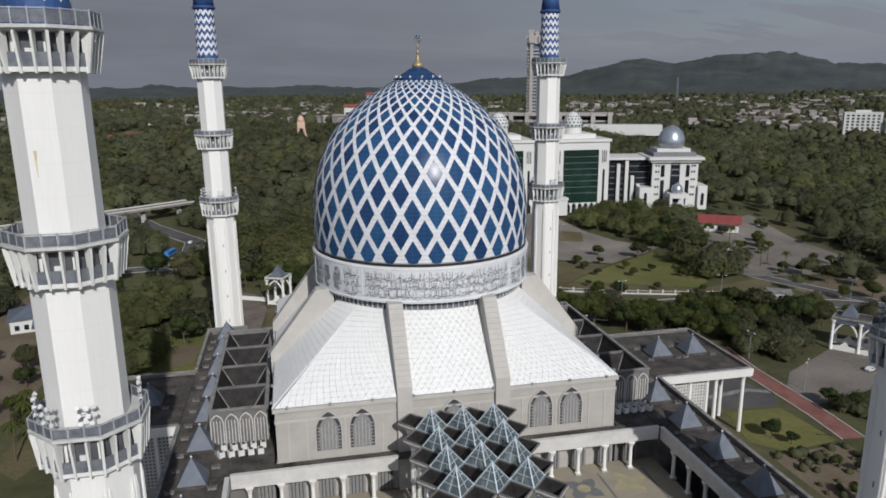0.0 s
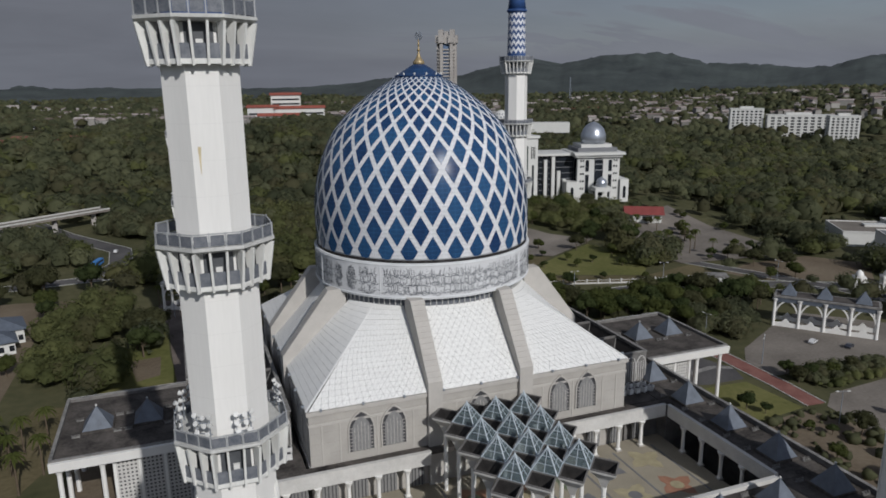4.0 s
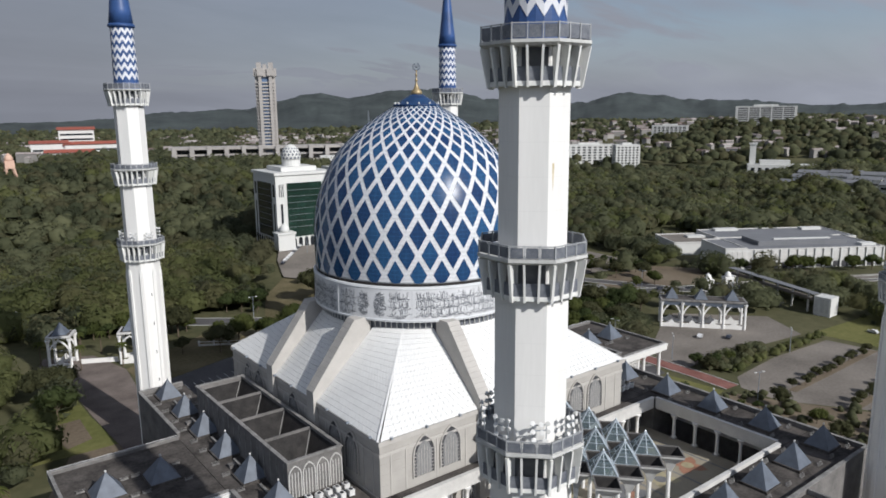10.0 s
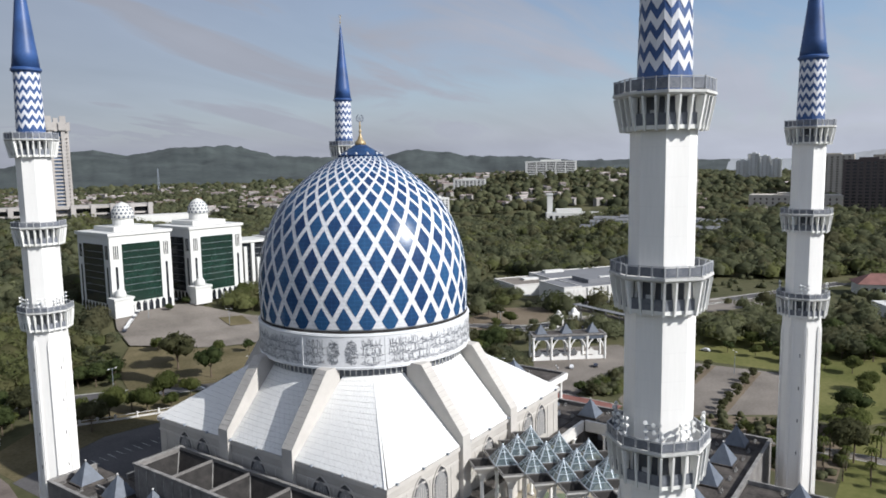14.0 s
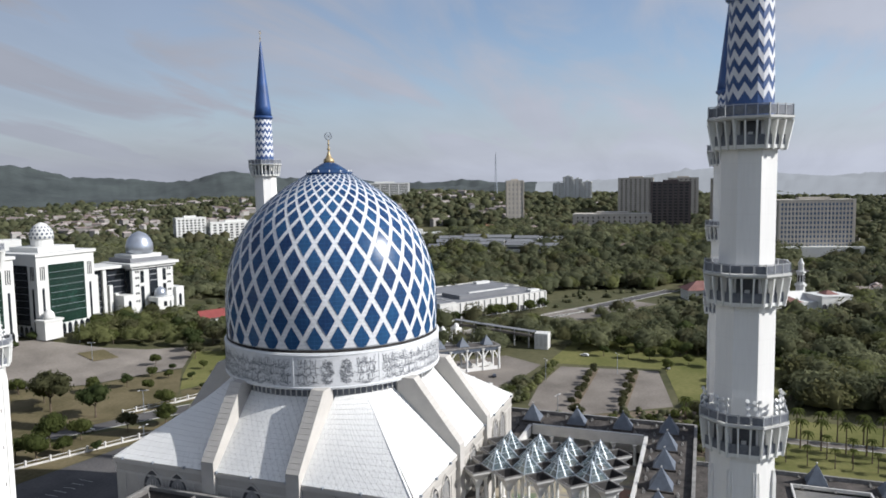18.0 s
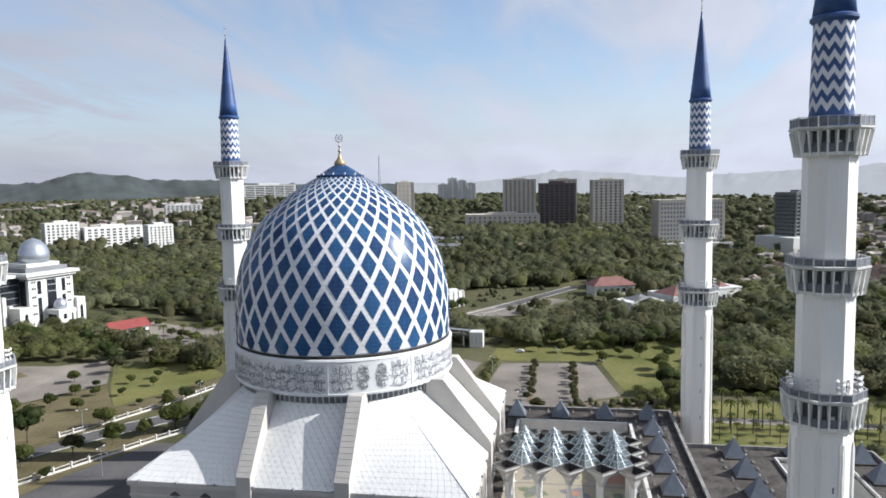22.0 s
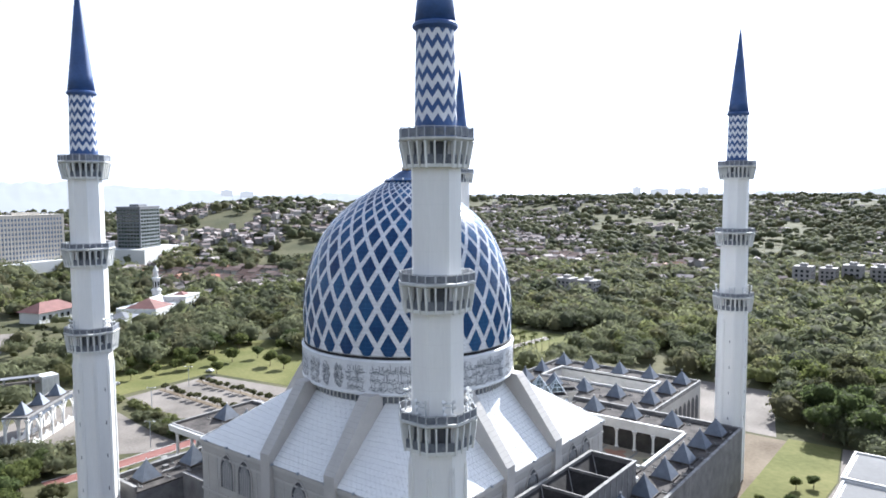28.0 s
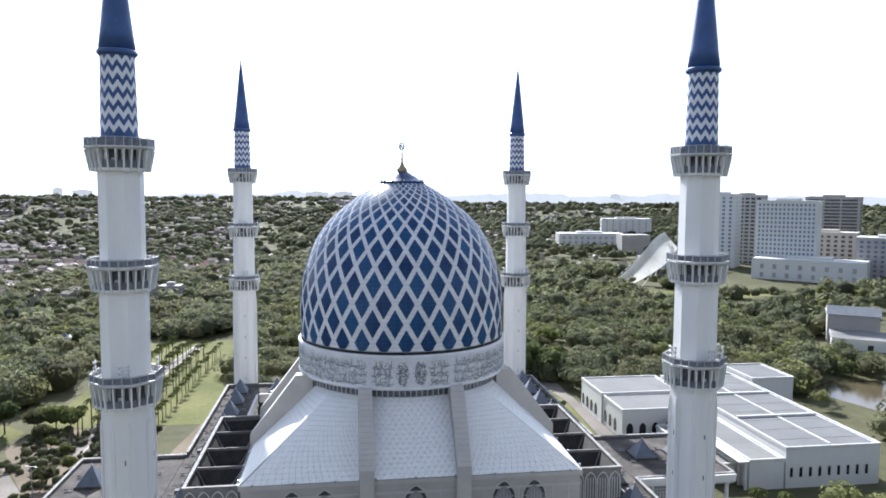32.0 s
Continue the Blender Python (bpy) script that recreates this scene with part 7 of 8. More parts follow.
lb = part("left_block", Geo().box(-44, -6, 0, -15.3, 16, 28.5), M["blackglass"], sb, "dark glazed wing")
for x, h in ((-44, 28), (-36, 26), (-30.5, 28), (-26.5, 19), (-22.5, 14)):
    part("pier", Geo().box(x - 1.1, -8.2, 0, x + 1.1, -5.6, h), M["offwhite"], lb)
for z in np.arange(3.5, 28, 3.5):
    part("floor_line", Geo().box(-43, -6.25, z, -16, -5.9, z + 0.35), M["greyroof"], lb)
part("left_roof", Geo().box(-45, -8.6, 28.5, -15.3, 17, 30), M["offwhite"], lb)
for x0, x1 in ((-15.25, -14.9), (14.9, 15.25)):
    for y0 in (-11.5, -4.2, 3.1, 10.0):
        part("side_glazing", Geo().box(x0, y0, 3, x1, y0 + 5.2, 26.5), M["blackglass"], sb, "dark glazed strip")
part("eave_band", Geo().box(-15.2, -14.2, 26.6, 15.2, 16.2, 27.5), M["greyroof"], sb)
part("roof_screen", Geo().box(-14, -11, 30.6, 14, 14, 33.0), M["greyroof"], sb, "grey screened roof plant")
part("upper_block", Geo().box(-11, -8, 30.8, 11, 12, 35), M["offwhite"], sb)
part("silver_dome", Geo().lathe([(8.0, 35), (8.9, 37.5), (8.7, 40.5), (7.2, 44.0), (4.4, 46.8), (0.4, 48.4)], 28), M["silver"], sb, "shiny silver dome", smooth=True)
part("porch_dome", Geo().lathe([(3.4, 10.5), (3.9, 12), (3.2, 14.5), (0.3, 16.5)], 20, 0, -21), M["silver"], sb, smooth=True)
part("porch", Geo().box(-6, -27, 8, 6, -16, 10.5), M["offwhite"], sb)
for x in (-5, 5):
    part("porch_column", Geo().box(x - 0.9, -26.6, 0, x + 0.9, -24.8, 8), M["offwhite"], sb)
sb.scale = (1, 1, 1.13)
# tall tower with a stepped cap
tw = thing("tower", "tall concrete tower with a wider stepped cap", "building", "towers on the skyline", at=(272.8, 692.6, land(272.8, 692.6)), turn=-25)
TOWER_TOP = 148 - land(272.8, 692.6)
part("core", Geo().box(-8.5, -8.5, 0, 8.5, 8.5, TOWER_TOP - 4), M["concrete"], tw)
for side in range(4):
    R = Matrix.Rotation(side * math.pi / 2, 4, "Z")
    for x in (-6.2, 6.2):
        part("mullion", Geo().box(x - 1.9, -12, 0, x + 1.9, -8.4, TOWER_TOP - 13).moved(R), M["concrete"], tw)
    part("glazing", Geo().box(-4.2, -8.8, 0, 4.2, -8.45, TOWER_TOP - 12).moved(R), M["bluewin"], tw, "blue-grey glazed strip")
    part("cap_panel", Geo().box(-9.5, -13.6, TOWER_TOP - 12, -2.2, -10.4, TOWER_TOP - 3).box(2.2, -13.6, TOWER_TOP - 12, 9.5, -10.4, TOWER_TOP - 3).moved(R), M["concrete"], tw)
for r in range(int((TOWER_TOP - 16) / 4.0)):
    part("floor_band", Geo().box(-10.6, -10.6, 3 + r * 4.0, 10.6, 10.6, 4.8 + r * 4.0), M["concrete"], tw)
part("cap", Geo().box(-11.5, -11.5, TOWER_TOP - 13, 11.5, 11.5, TOWER_TOP - 5).box(-10, -7, TOWER_TOP - 5, -4, 7, TOWER_TOP + 4).box(-2.4, -7, TOWER_TOP - 5, 2.4, 7, TOWER_TOP + 2).box(4, -7, TOWER_TOP - 5, 10, 7, TOWER_TOP + 4), M["concrete"], tw)
part("podium", Geo().box(-114, -8, 0, 92, 14, 12), M["concrete"], tw, "long pale podium")
part("podium_roof", Geo().box(-116, -18, 21, 94, 16, 24), M["concrete"], tw)
# solid black box in place of the gallery's deep shade
part("podium_gallery", Geo().box(-112, -6, 12, 90, 13, 21), M["blackglass"], tw, "black box painted for the shade of the open gallery")
part("podium_ledge", Geo().box(-114, -15, 13.5, 92, -7, 15.5), M["concrete"], tw)
for i in range(11):
    part("podium_pier", Geo().box(-112 + i * 20, -20, 0, -107 + i * 20, -14, 25.5 if i % 3 else 24.5), M["concrete"], tw)
part("podium_annexe", Geo().box(60, -44, 0, 150, -24, 12), M["offwhite"], tw)
# apartments
office("apartment_block", "white apartment block with rows of windows", 677, 610, -35, 42, 16, 48.5, M["offwhite"], 9, 7, M["blackglass"], "apartment blocks")
office("apartment_block", "white apartment block with rows of windows", 724, 497, -35, 34, 18, 42.5, M["offwhite"], 9, 6, M["blackglass"], "apartment blocks")
office("apartment_block", "low white apartment block", 726, 568, -35, 78, 16, 40.5, M["offwhite"], 7, 9, M["blackglass"], "apartment blocks")
office("hillside_office", "long white building on the hillside", 1099, 496, -60, 96, 18, 95, M["offwhite"], 9, 5, M["blackglass"], "buildings on the hill", 0.9)
office("hillside_office", "pale building among the hill trees", 990, 610, -60, 60, 18, 63, M["offwhite"], 8, 8, M["blackglass"], "buildings on the hill", 0.7)
office("brown_tower", "dark brown office tower", 915, -41, -88, 54, 36, 89, M["brown"], 17, 7, M["blackglass"], "towers on the skyline", 0.6)
office("parking_deck", "stepped beige parking deck below the towers", 905, 40, -85, 110, 40, 44, M["beigetower"], 4, 14, M["brown"], "buildings on the hill", 0.3)
office("apartment_tower", "pale apartment tower with balconies", 1208, 33, -88, 62, 30, 97, M["beigetower"], 18, 7, M["brown"], "towers on the skyline", 0.45)
office("apartment_tower", "pale apartment tower with balconies", 1255, -48, -84, 52, 30, 96, M["beigetower"], 18, 6, M["brown"], "towers on the skyline", 0.45)
office("apartment_tower", "pale apartment tower with balconies", 1093, -124, -80, 52, 28, 93, M["beigetower"], 17, 6, M["brown"], "towers on the skyline", 0.45)
office("apartment_tower", "slim beige tower on the wooded hill", 1030, 219, -70, 28, 22, 95, M["beigetower"], 9, 4, M["concrete"], "towers on the skyline", 0.4)
for i, (dx, top) in enumerate(((-30, 90), (-9, 103), (11, 98), (31, 92))):
    office("white_tower", "slim white tower of a joined row", 1373 + dx * 0.12, 180 - dx, -83, 17, 20, top, M["offwhite"], 14, 2, M["concrete"], "joined white towers", 0.35)
office("slab_hotel", "wide beige slab with a grid of windows", 742, -202, -77, 82, 24, 66.5, M["beigetower"], 12, 20, M["bluewin"], "towers on the skyline", 0.55)
part("podium", Geo().box(-48, -26, 0, 46, 16, 14), M["offwhite"], bpy.data.objects["slab_hotel"], "pale two-storey podium")
office("glass_tower", "grey-green glazed tower on a white podium", 714, -322, -60, 44, 30, 74, M["greyroof"], 15, 7, M["greenglass"], "towers on the skyline", 0.85)
part("podium", Geo().box(-40, -30, 0, 46, 26, 18), M["offwhite"], bpy.data.objects["glass_tower"])
office("hillside_block", "grey housing block among the hill trees", 817, -730, -50, 60, 18, 66, M["beigetower"], 9, 8, M["concrete"], "buildings on the hill", 0.4)
# low white terraced housing on the slope
for i in range(5):
    for j in range(3):
        x, y = 596 + j * 22 + RND.uniform(-3, 3), 196 - i * 30 + RND.uniform(-4, 4)
        t = thing("terrace_block", "low white terraced block on the slope", "building", "terraces on the slope", at=(x, y, land(x, y) - 1), turn=-80 + RND.uniform(-10, 10))
        part("wall", Geo().box(-13, -6, 0, 13, 6, 8 + j), M["offwhite"], t)
        part("roof", Geo().extrude([(-7.2, 8 + j), (7.2, 8 + j), (0, 10.5 + j)], -14, 14, "x"), M["greyroof"], t)
        part("window_band", Geo().box(-12, -6.15, 3.5, 12, -5.9, 5.6), M["blackglass"], t)
wt = thing("white_hall", "long white hall with a slim white tower", "building", "buildings on the hill", at=(770, 290, land(770, 290)), turn=-58)
part("wall", Geo().box(-44, -10, 0, 44, 12, 14), M["offwhite"], wt)
part("upper_wall", Geo().box(-30, -6, 14, 4, 10, 19), M["offwhite"], wt)
part("tower", Geo().box(-42, 0, 14, -35, 7, 38).box(-43, -1, 38, -34, 8, 40), M["offwhite"], wt)
for x in np.arange(-38, 42, 8):
    part("window", Geo().box(x - 2, -10.2, 5, x + 2, -9.8, 10), M["blackglass"], wt)
# hotel group seen to the south-west
office("hotel_tower", "white hotel tower with a grid of blue-grey windows", -473, -544, 136, 62, 26, 84, M["offwhite"], 17, 14, M["bluewin"], "hotel towers", 0.5)
office("hotel_tower", "white slab tower with dark window strips", -450, -640, 136, 34, 30, 91, M["offwhite"], 18, 4, M["bluewin"], "hotel towers", 0.4)
office("hotel_tower", "grey glazed tower behind the hotel", -505, -680, 136, 44, 26, 90, M["concrete"], 18, 6, M["blackglass"], "hotel towers", 0.7)
office("hotel_tower", "grey striped slab tower", -610, -655, 136, 62, 26, 88, M["concrete"], 20, 3, M["blackglass"], "hotel towers", 0.9)
office("office_block", "brownish office block with a curved roof", -540, -570, 136, 62, 30, 48, M["beigetower"], 9, 8, M["brown"], "hotel towers", 0.5)
office("office_block", "grey office block with a white roof", -556, -490, 136, 62, 34, 46, M["concrete"], 9, 9, M["bluewin"], "hotel towers", 0.5, roof=M["offwhite"])
office("hotel_podium", "pale podium below the hotel", -476, -508, 136, 106, 40, 22, M["offwhite"], 2, 8, M["concrete"], "hotel towers", 0.3)
office("low_mall", "low red and white mall", -400, -985, 172, 108, 40, 24, M["offwhite"], 3, 10, M["concrete"], "hotel towers", 0.4)
office("mall_block", "plain white block behind the mall", -520, -1120, 165, 90, 34, 44, M["offwhite"], 7, 7, M["concrete"], "hotel towers", 0.3)
ws = thing("workshop", "grey workshop with a low pale-roofed shed", "building", at=(-296, -212, 0), turn=146)
part("wall", Geo().box(-14, -8, 0, 14, 10, 18), M["concrete"], ws)
part("roof", Geo().extrude([(-9, 18), (11, 18), (-4, 23)], -14.6, 14.6, "x"), M["cornice"], ws)
part("shed", Geo().box(-12, -26, 0, 28, -8.5, 7), M["offwhite"], ws)
part("shed_roof", Geo().extrude([(-27.5, 7), (-8.3, 9), (-8.3, 7)], -13, 29, "x"), M["canvas"], ws)
for x in (-4, 8, 20):
    part("shed_door", Geo().box(x - 1.5, -26.2, 0.2, x + 1.5, -25.8, 3.6), M["blackglass"], ws)
# white flats to the south
for x, y, s, h in ((20, -575, 15, 21), (2, -590, 13, 19), (-16, -600, 15, 22), (-36, -614, 14, 20), (-58, -622, 14, 21), (154, -412, 16, 15), (172, -408, 13, 16)):
    office("flats", "small pale grey block of flats among trees", x, y, 175, s, 12, h, M["concrete"], 5, 3, M["blackglass"], "white flats", 0.5)

HOUSES = {"redroof": house_template("redroof", "small white house with a red tiled roof"), "orangeroof": house_template("orangeroof", "small white house with an orange tiled roof"), "greyroof": house_template("greyroof", "small white house with a grey roof")}
first_house = set()


def put_house(x, y, turn, s, mat):
    m = pose(x, y, land(x, y), 0, 0, turn)
    if mat not in first_house:
        first_house.add(mat)
        HOUSES[mat].matrix_basis = m
        return
    c = copy_thing(HOUSES[mat], m)
    c.scale = (s, s, s)


QUARTERS = [((-480, 950), (-200, 1350), 20), ((430, -420), (640, -230), 16), ((60, -720), (320, -430), 34), ((700, 60), (900, 240), 18)]
for (xa, ya), (xb, yb), n in QUARTERS:
    for _ in range(n):
        put_house(RND.uniform(xa, xb), RND.uniform(ya, yb), RND.choice((0, 90, 30)) + RND.uniform(-8, 8), RND.uniform(0.75, 1.05), RND.choice(("redroof", "orangeroof", "orangeroof", "greyroof")))


# the far town: many small blocks and roofs
def far_town():
    walls, roofs = Geo(), Geo()
    for k in range(9600):
        b = RND.choice((RND.uniform(110, 150), RND.uniform(112, 152), RND.uniform(150, 195))) if k > 5000 else RND.choice((RND.uniform(80, 220), RND.uniform(85, 205), RND.uniform(85, 205), RND.uniform(335, 420), RND.uniform(20, 80)))
        r = math.sqrt(RND.uniform(470 ** 2, 1700 ** 2)) if k > 5000 else math.sqrt(RND.uniform(560 ** 2, 2900 ** 2)) if 80 < b < 220 else RND.uniform(950, 2300)
        x, y = r * math.sin(radians(b)), r * math.cos(radians(b))
        if not free(x, y) or noise.noise(Vector((x / 210, y / 210, 9.0))) < -0.12:
            continue
        z, t, s = land(x, y), RND.uniform(0, 180), RND.uniform(0.7, 1.1)
        m = pose(x, y, z, 0, 0, t)
        h = RND.choice((5.5, 6, 7, 7.5, 9)) * s ** 0.5
        L = RND.choice((8, 9, 10, 13) if r < 1300 else (9, 10, 16, 26)) * s
        if not 80 < b < 220:
            L, h = RND.choice((11, 14, 20, 30)) * s, h * 1.5
        w = 4.0 * s
        walls.add(Geo().box(-L / 2, -w, 0, L / 2, w, h), m)
        roofs.add(Geo().extrude([(-w - 0.5, h), (w + 0.5, h), (0, h + 2.2 * s)], -L / 2 - 0.6, L / 2 + 0.6, "x"), m)
    tagged(part("far_town_walls", walls, M["townwall"]), "pale walls of a far low town", "town", kind="stuff")
    tagged(part("far_town_roofs", roofs, M["townroof"]), "weathered roofs of a far low town", "town", kind="stuff")


def estate(name, cx, cy, turn, rows, cols, gap, mat, label):
    """Rows of terraced houses seen as one quarter."""
    walls, roofs = Geo(), Geo()
    for r in range(rows):
        for c in range(cols):
            if RND.random() < 0.22:
                continue
            p = Matrix.Rotation(radians(turn), 4, "Z") @ Vector(((c - cols / 2) * 12.5, (r - rows / 2) * gap, 0))
            x, y = cx + p.x + RND.uniform(-1, 1), cy + p.y + RND.uniform(-2, 2)
            m = pose(x, y, land(x, y), 0, 0, turn + RND.uniform(-4, 4))
            h = RND.uniform(4.2, 5.8)
            walls.add(Geo().box(-5.0, -4, 0, 5.0, 4, h).box(-4, -6, 0, 3, -4, h - 2), m)
            roofs.add(Geo().extrude([(-4.8, h - 0.2), (4.8, h - 0.2), (0, h + 2.1)], -5.5, 5.5, "x").extrude([(-6.6, h - 2), (-3.9, h - 2), (-3.9, h - 0.8)], -4.6, 3.6, "x"), m)
    tagged(part(name + "_walls", walls, M["townwall"]), "pale walls of " + label, "houses", kind="stuff")
    tagged(part(name + "_roofs", roofs, mat), "tiled roofs of " + label, "houses", kind="stuff")


estate("estate", 542, -308, 12, 7, 13, 20, M["estate_roof"], "a terraced estate in the trees")
estate("red_estate", -205, 680, -25, 7, 9, 24, M["n_roof"], "a red-roofed estate in the woods")
estate("hill_estate", 800, 1240, -40, 7, 34, 34, M["n_roof"], "an estate at the foot of the hills")
estate("south_estate", 300, -640, 20, 9, 22, 26, M["estate_roof"], "a faded estate to the south")


far_town()
# skyline with haze put into its glowing colour: bearing, distance, width, height
for b, r, w, h in ((158.9, 3700, 40, 108), (160.5, 3900, 90, 100), (162.2, 3900, 80, 101), (163.7, 3800, 48, 106), (177.2, 3300, 100, 96), (179.3, 3300, 84, 97), (148, 4000, 120, 60), (128, 3900, 70, 96), (126.5, 3900, 60, 104), (201, 3900, 50, 92)):
    x, y = -22 + r * math.sin(radians(b)), 181 + r * math.cos(radians(b))
    sk = thing("far_tower", "far city tower with distance haze painted in as a pale glow", "tower", "towers in the haze", at=(x, y, land(x, y) - 2), turn=-b)
    h -= land(x, y) - 2
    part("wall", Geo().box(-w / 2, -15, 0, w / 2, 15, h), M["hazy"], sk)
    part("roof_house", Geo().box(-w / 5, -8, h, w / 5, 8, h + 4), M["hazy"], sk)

# ---- arcaded pavilion east of the mosque ----
def build_pavilion(bays, length, depth, height, crowns):
    p = thing("pavilion", "open white arcaded pavilion with slate pyramids on its flat roof", "pavilion", "pavilions in the grounds")
    part("roof", Geo().box(-length / 2, -depth / 2, height - 0.7, length / 2, depth / 2, height), M["coping"] if bays > 1 else M["cornice"], p)
    if bays > 1:
        part("awning", Geo().box(-length / 2 + 0.3, -depth / 2 + 0.35, height - 2.4, length / 2 - 0.3, -depth / 2 + 0.5, height - 0.7), M["slate"], p, "grey panels between the arch heads")
    part("roof_top", Geo().box(-length / 2 + 0.8, -depth / 2 + 0.8, height, length / 2 - 0.8, depth / 2 - 0.8, height + 0.05), M["roofdark"], p)
    w = length / bays
    for i in range(bays + 1):
        for y in (-depth / 2 + 0.6, depth / 2 - 0.6):
            x = -length / 2 + 0.6 + i * (length - 1.2) / bays
            part("column", Geo().lathe([(0.6, 0), (0.5, height - 2.6), (1.0, height - 1.2)], 10, x, y), M["white"], p)
    for i in range(bays):
        for y in (-depth / 2 + 0.6, depth / 2 - 0.6):
            x = -length / 2 + 0.6 + (i + 0.5) * (length - 1.2) / bays
            out = arch_outline(w - 1.4, height - 1.6)
            rim = [(a, b) for a, b in out[1:] + [out[0]] if b > height * 0.45]
            part("arch", Geo().band([(x + a, b) for a, b in rim], y, 0.5, 0.4), M["white"], p)
            g = Geo().extrude([(x - w / 2 + 0.5, 0), (x + w / 2 - 0.5, 0), (x + w / 2 - 0.5, 1.5), (x + 1.4, 1.8), (x, 3.4), (x - 1.4, 1.8), (x - w / 2 + 0.5, 1.5)], y - 0.15, y + 0.15, "y")
            part("balustrade", g, M["white"], p, "white scalloped balustrade")
    for x in crowns:
        part("roof_pyramid", Geo().pyramid(x, 0, height + 0.05, 2.6, 4.4), M["slate"], p, "blue-grey slate pyramid")
    return p


pav = build_pavilion(4, 35, 9, 12, (-12.6, -0.6, 12.0))
place(pav, 165.3, 21.4, 0.06, -50)
gaz = build_pavilion(1, 8.5, 8.5, 12.2, (0,))
tagged(gaz, "small white gate pavilion with a slate pyramid roof", "pavilion", "gate pavilions")
gaz.name = "gate_pavilion"
place(gaz, -39, 133, 0, -25)
copy_thing(gaz, pose(-61, 144, 0, 0, 0, -25))
copy_thing(gaz, pose(177, -252, 0, 0, 0, 20)).scale = (0.8, 0.8, 0.55)
copy_thing(gaz, pose(139, -256, 0, 0, 0, 20)).scale = (0.8, 0.8, 0.8)
wall = Geo()
for (xa, ya), (xb, yb) in (((-56, 141), (-44, 135)),):
    wall.bar((xa, ya, 0.9), (xb, yb, 0.9), 0.4, 1.8)
tagged(part("gate_wall", wall, M["white"]), "low white wall between the gate pavilions", "wall", kind="structure")

# boundary fences
def fence(pts, label):
    f = thing("fence", label, "fence", "fences along the road")
    for (xa, ya), (xb, yb) in zip(pts, pts[1:]):
        L = math.hypot(xb - xa, yb - ya)
        n = max(1, int(L / 5))
        part("rail", Geo().bar((xa, ya, 1.7), (xb, yb, 1.7), 0.14, 0.2), M["cornice"], f)
        part("plinth", Geo().bar((xa, ya, 0.35), (xb, yb, 0.35), 0.3, 0.7), M["cornice"], f)
        for i in range(n):
            t = i / n
            x, y = xa + (xb - xa) * t, ya + (yb - ya) * t
            part("post", Geo().box(x - 0.28, y - 0.28, 0, x + 0.28, y + 0.28, 2.3), M["cornice"], f)
    return f


fence([(-14, 133), (1, 124), (14, 117), (40, 104), (62, 93), (88, 77)], "white fence with square posts behind the plaza")
fence([(60, 131), (74, 124), (106, 110.5), (137, 101), (180, 92)], "white fence along the far side of the road")

# ---- low complexes ----
def flat_complex(name, label, x, y, turn, blocks):
    c = thing(name, label, "building", "low complexes", at=(x, y, 0), turn=turn)
    for bx0, by0, bx1, by1, h, roofmat, arches in blocks:
        b = part("block", Geo().box(bx0, by0, 0, bx1, by1, h), M["offwhite"], c)
        part("roof", Geo().box(bx0 + 1.0, by0 + 1.0, h, bx1 - 1.0, by1 - 1.0, h + 0.15), M[roofmat], b)
        part("parapet", Geo().box(bx0 - 0.2, by0 - 0.2, h - 0.4, bx1 + 0.2, by0 + 0.4, h + 0.6).box(bx0 - 0.2, by1 - 0.4, h - 0.4, bx1 + 0.2, by1 + 0.2, h + 0.6).box(bx0 - 0.2, by0 + 0.4, h - 0.4, bx0 + 0.4, by1 - 0.4, h + 0.6).box(bx1 - 0.4, by0 + 0.4, h - 0.4, bx1 + 0.2, by1 - 0.4, h + 0.6), M["cornice"], b)
        if arches:
            for side in range(4):
                L, d = (bx1 - bx0, (by0, by1)) if side % 2 == 0 else (by1 - by0, (bx0, bx1))
                for i in range(int(L // 5)):
                    u = (bx0 if side % 2 == 0 else by0) + 2.5 + i * 5
                    for z, hh in ((1.0, 4.2), (7.2, 3.8)) if h > 12 else ((1.5, 4.8),):
                        out = [(u + p, z + q) for p, q in arch_outline(2.6, hh, 4)]
                        s = d[0] if side < 2 else d[1]
                        e = -0.1 if side < 2 else 0.1
                        part("window", Geo().extrude(out, s + e, s - e * 3, "y" if side % 2 == 0 else "x"), M["blackglass"], b)
    return c


flat_complex("institute", "low white complex with flat grey roofs west of the mosque", 0, 0, 0, [(-119, -106, -86, -82, 11.6, "inst_pale", True), (-117, -81.5, -86.5, -62, 11.0, "inst_pale", True), (-152, -102, -120, -14, 12.6, "inst_roof", False), (-119.5, -61, -108, -14, 9.2, "inst_pale", False), (-171, -110, -152.5, -86, 14.5, "inst_roof", False), (-107, -58, -98, -20, 6.0, "parapet", False)])
w = bpy.data.objects["institute"]
part("ridge", Geo().box(-136.4, -100, 12.75, -135.8, -16, 13.1), M["offwhite"], w)
for y in (-72, -44):
    part("cross_ridge", Geo().box(-151, y - 0.4, 12.75, -121, y + 0.4, 13.5), M["offwhite"], w)
for i in range(12):
    part("canopy_column", Geo().box(-107.6, -59 + i * 4, 0, -106.9, -58.4 + i * 4, 8.8), M["offwhite"], w)
part("canopy", Geo().box(-110, -61, 8.8, -104.5, -14, 9.15), M["offwhite"], w, "pale flat canopy on columns")
for y in np.arange(-96, -16, 6.6):
    part("slot_window", Geo().box(-152.1, float(y), 4.5, -151.9, float(y) + 1.0, 8.5), M["blackglass"], w)
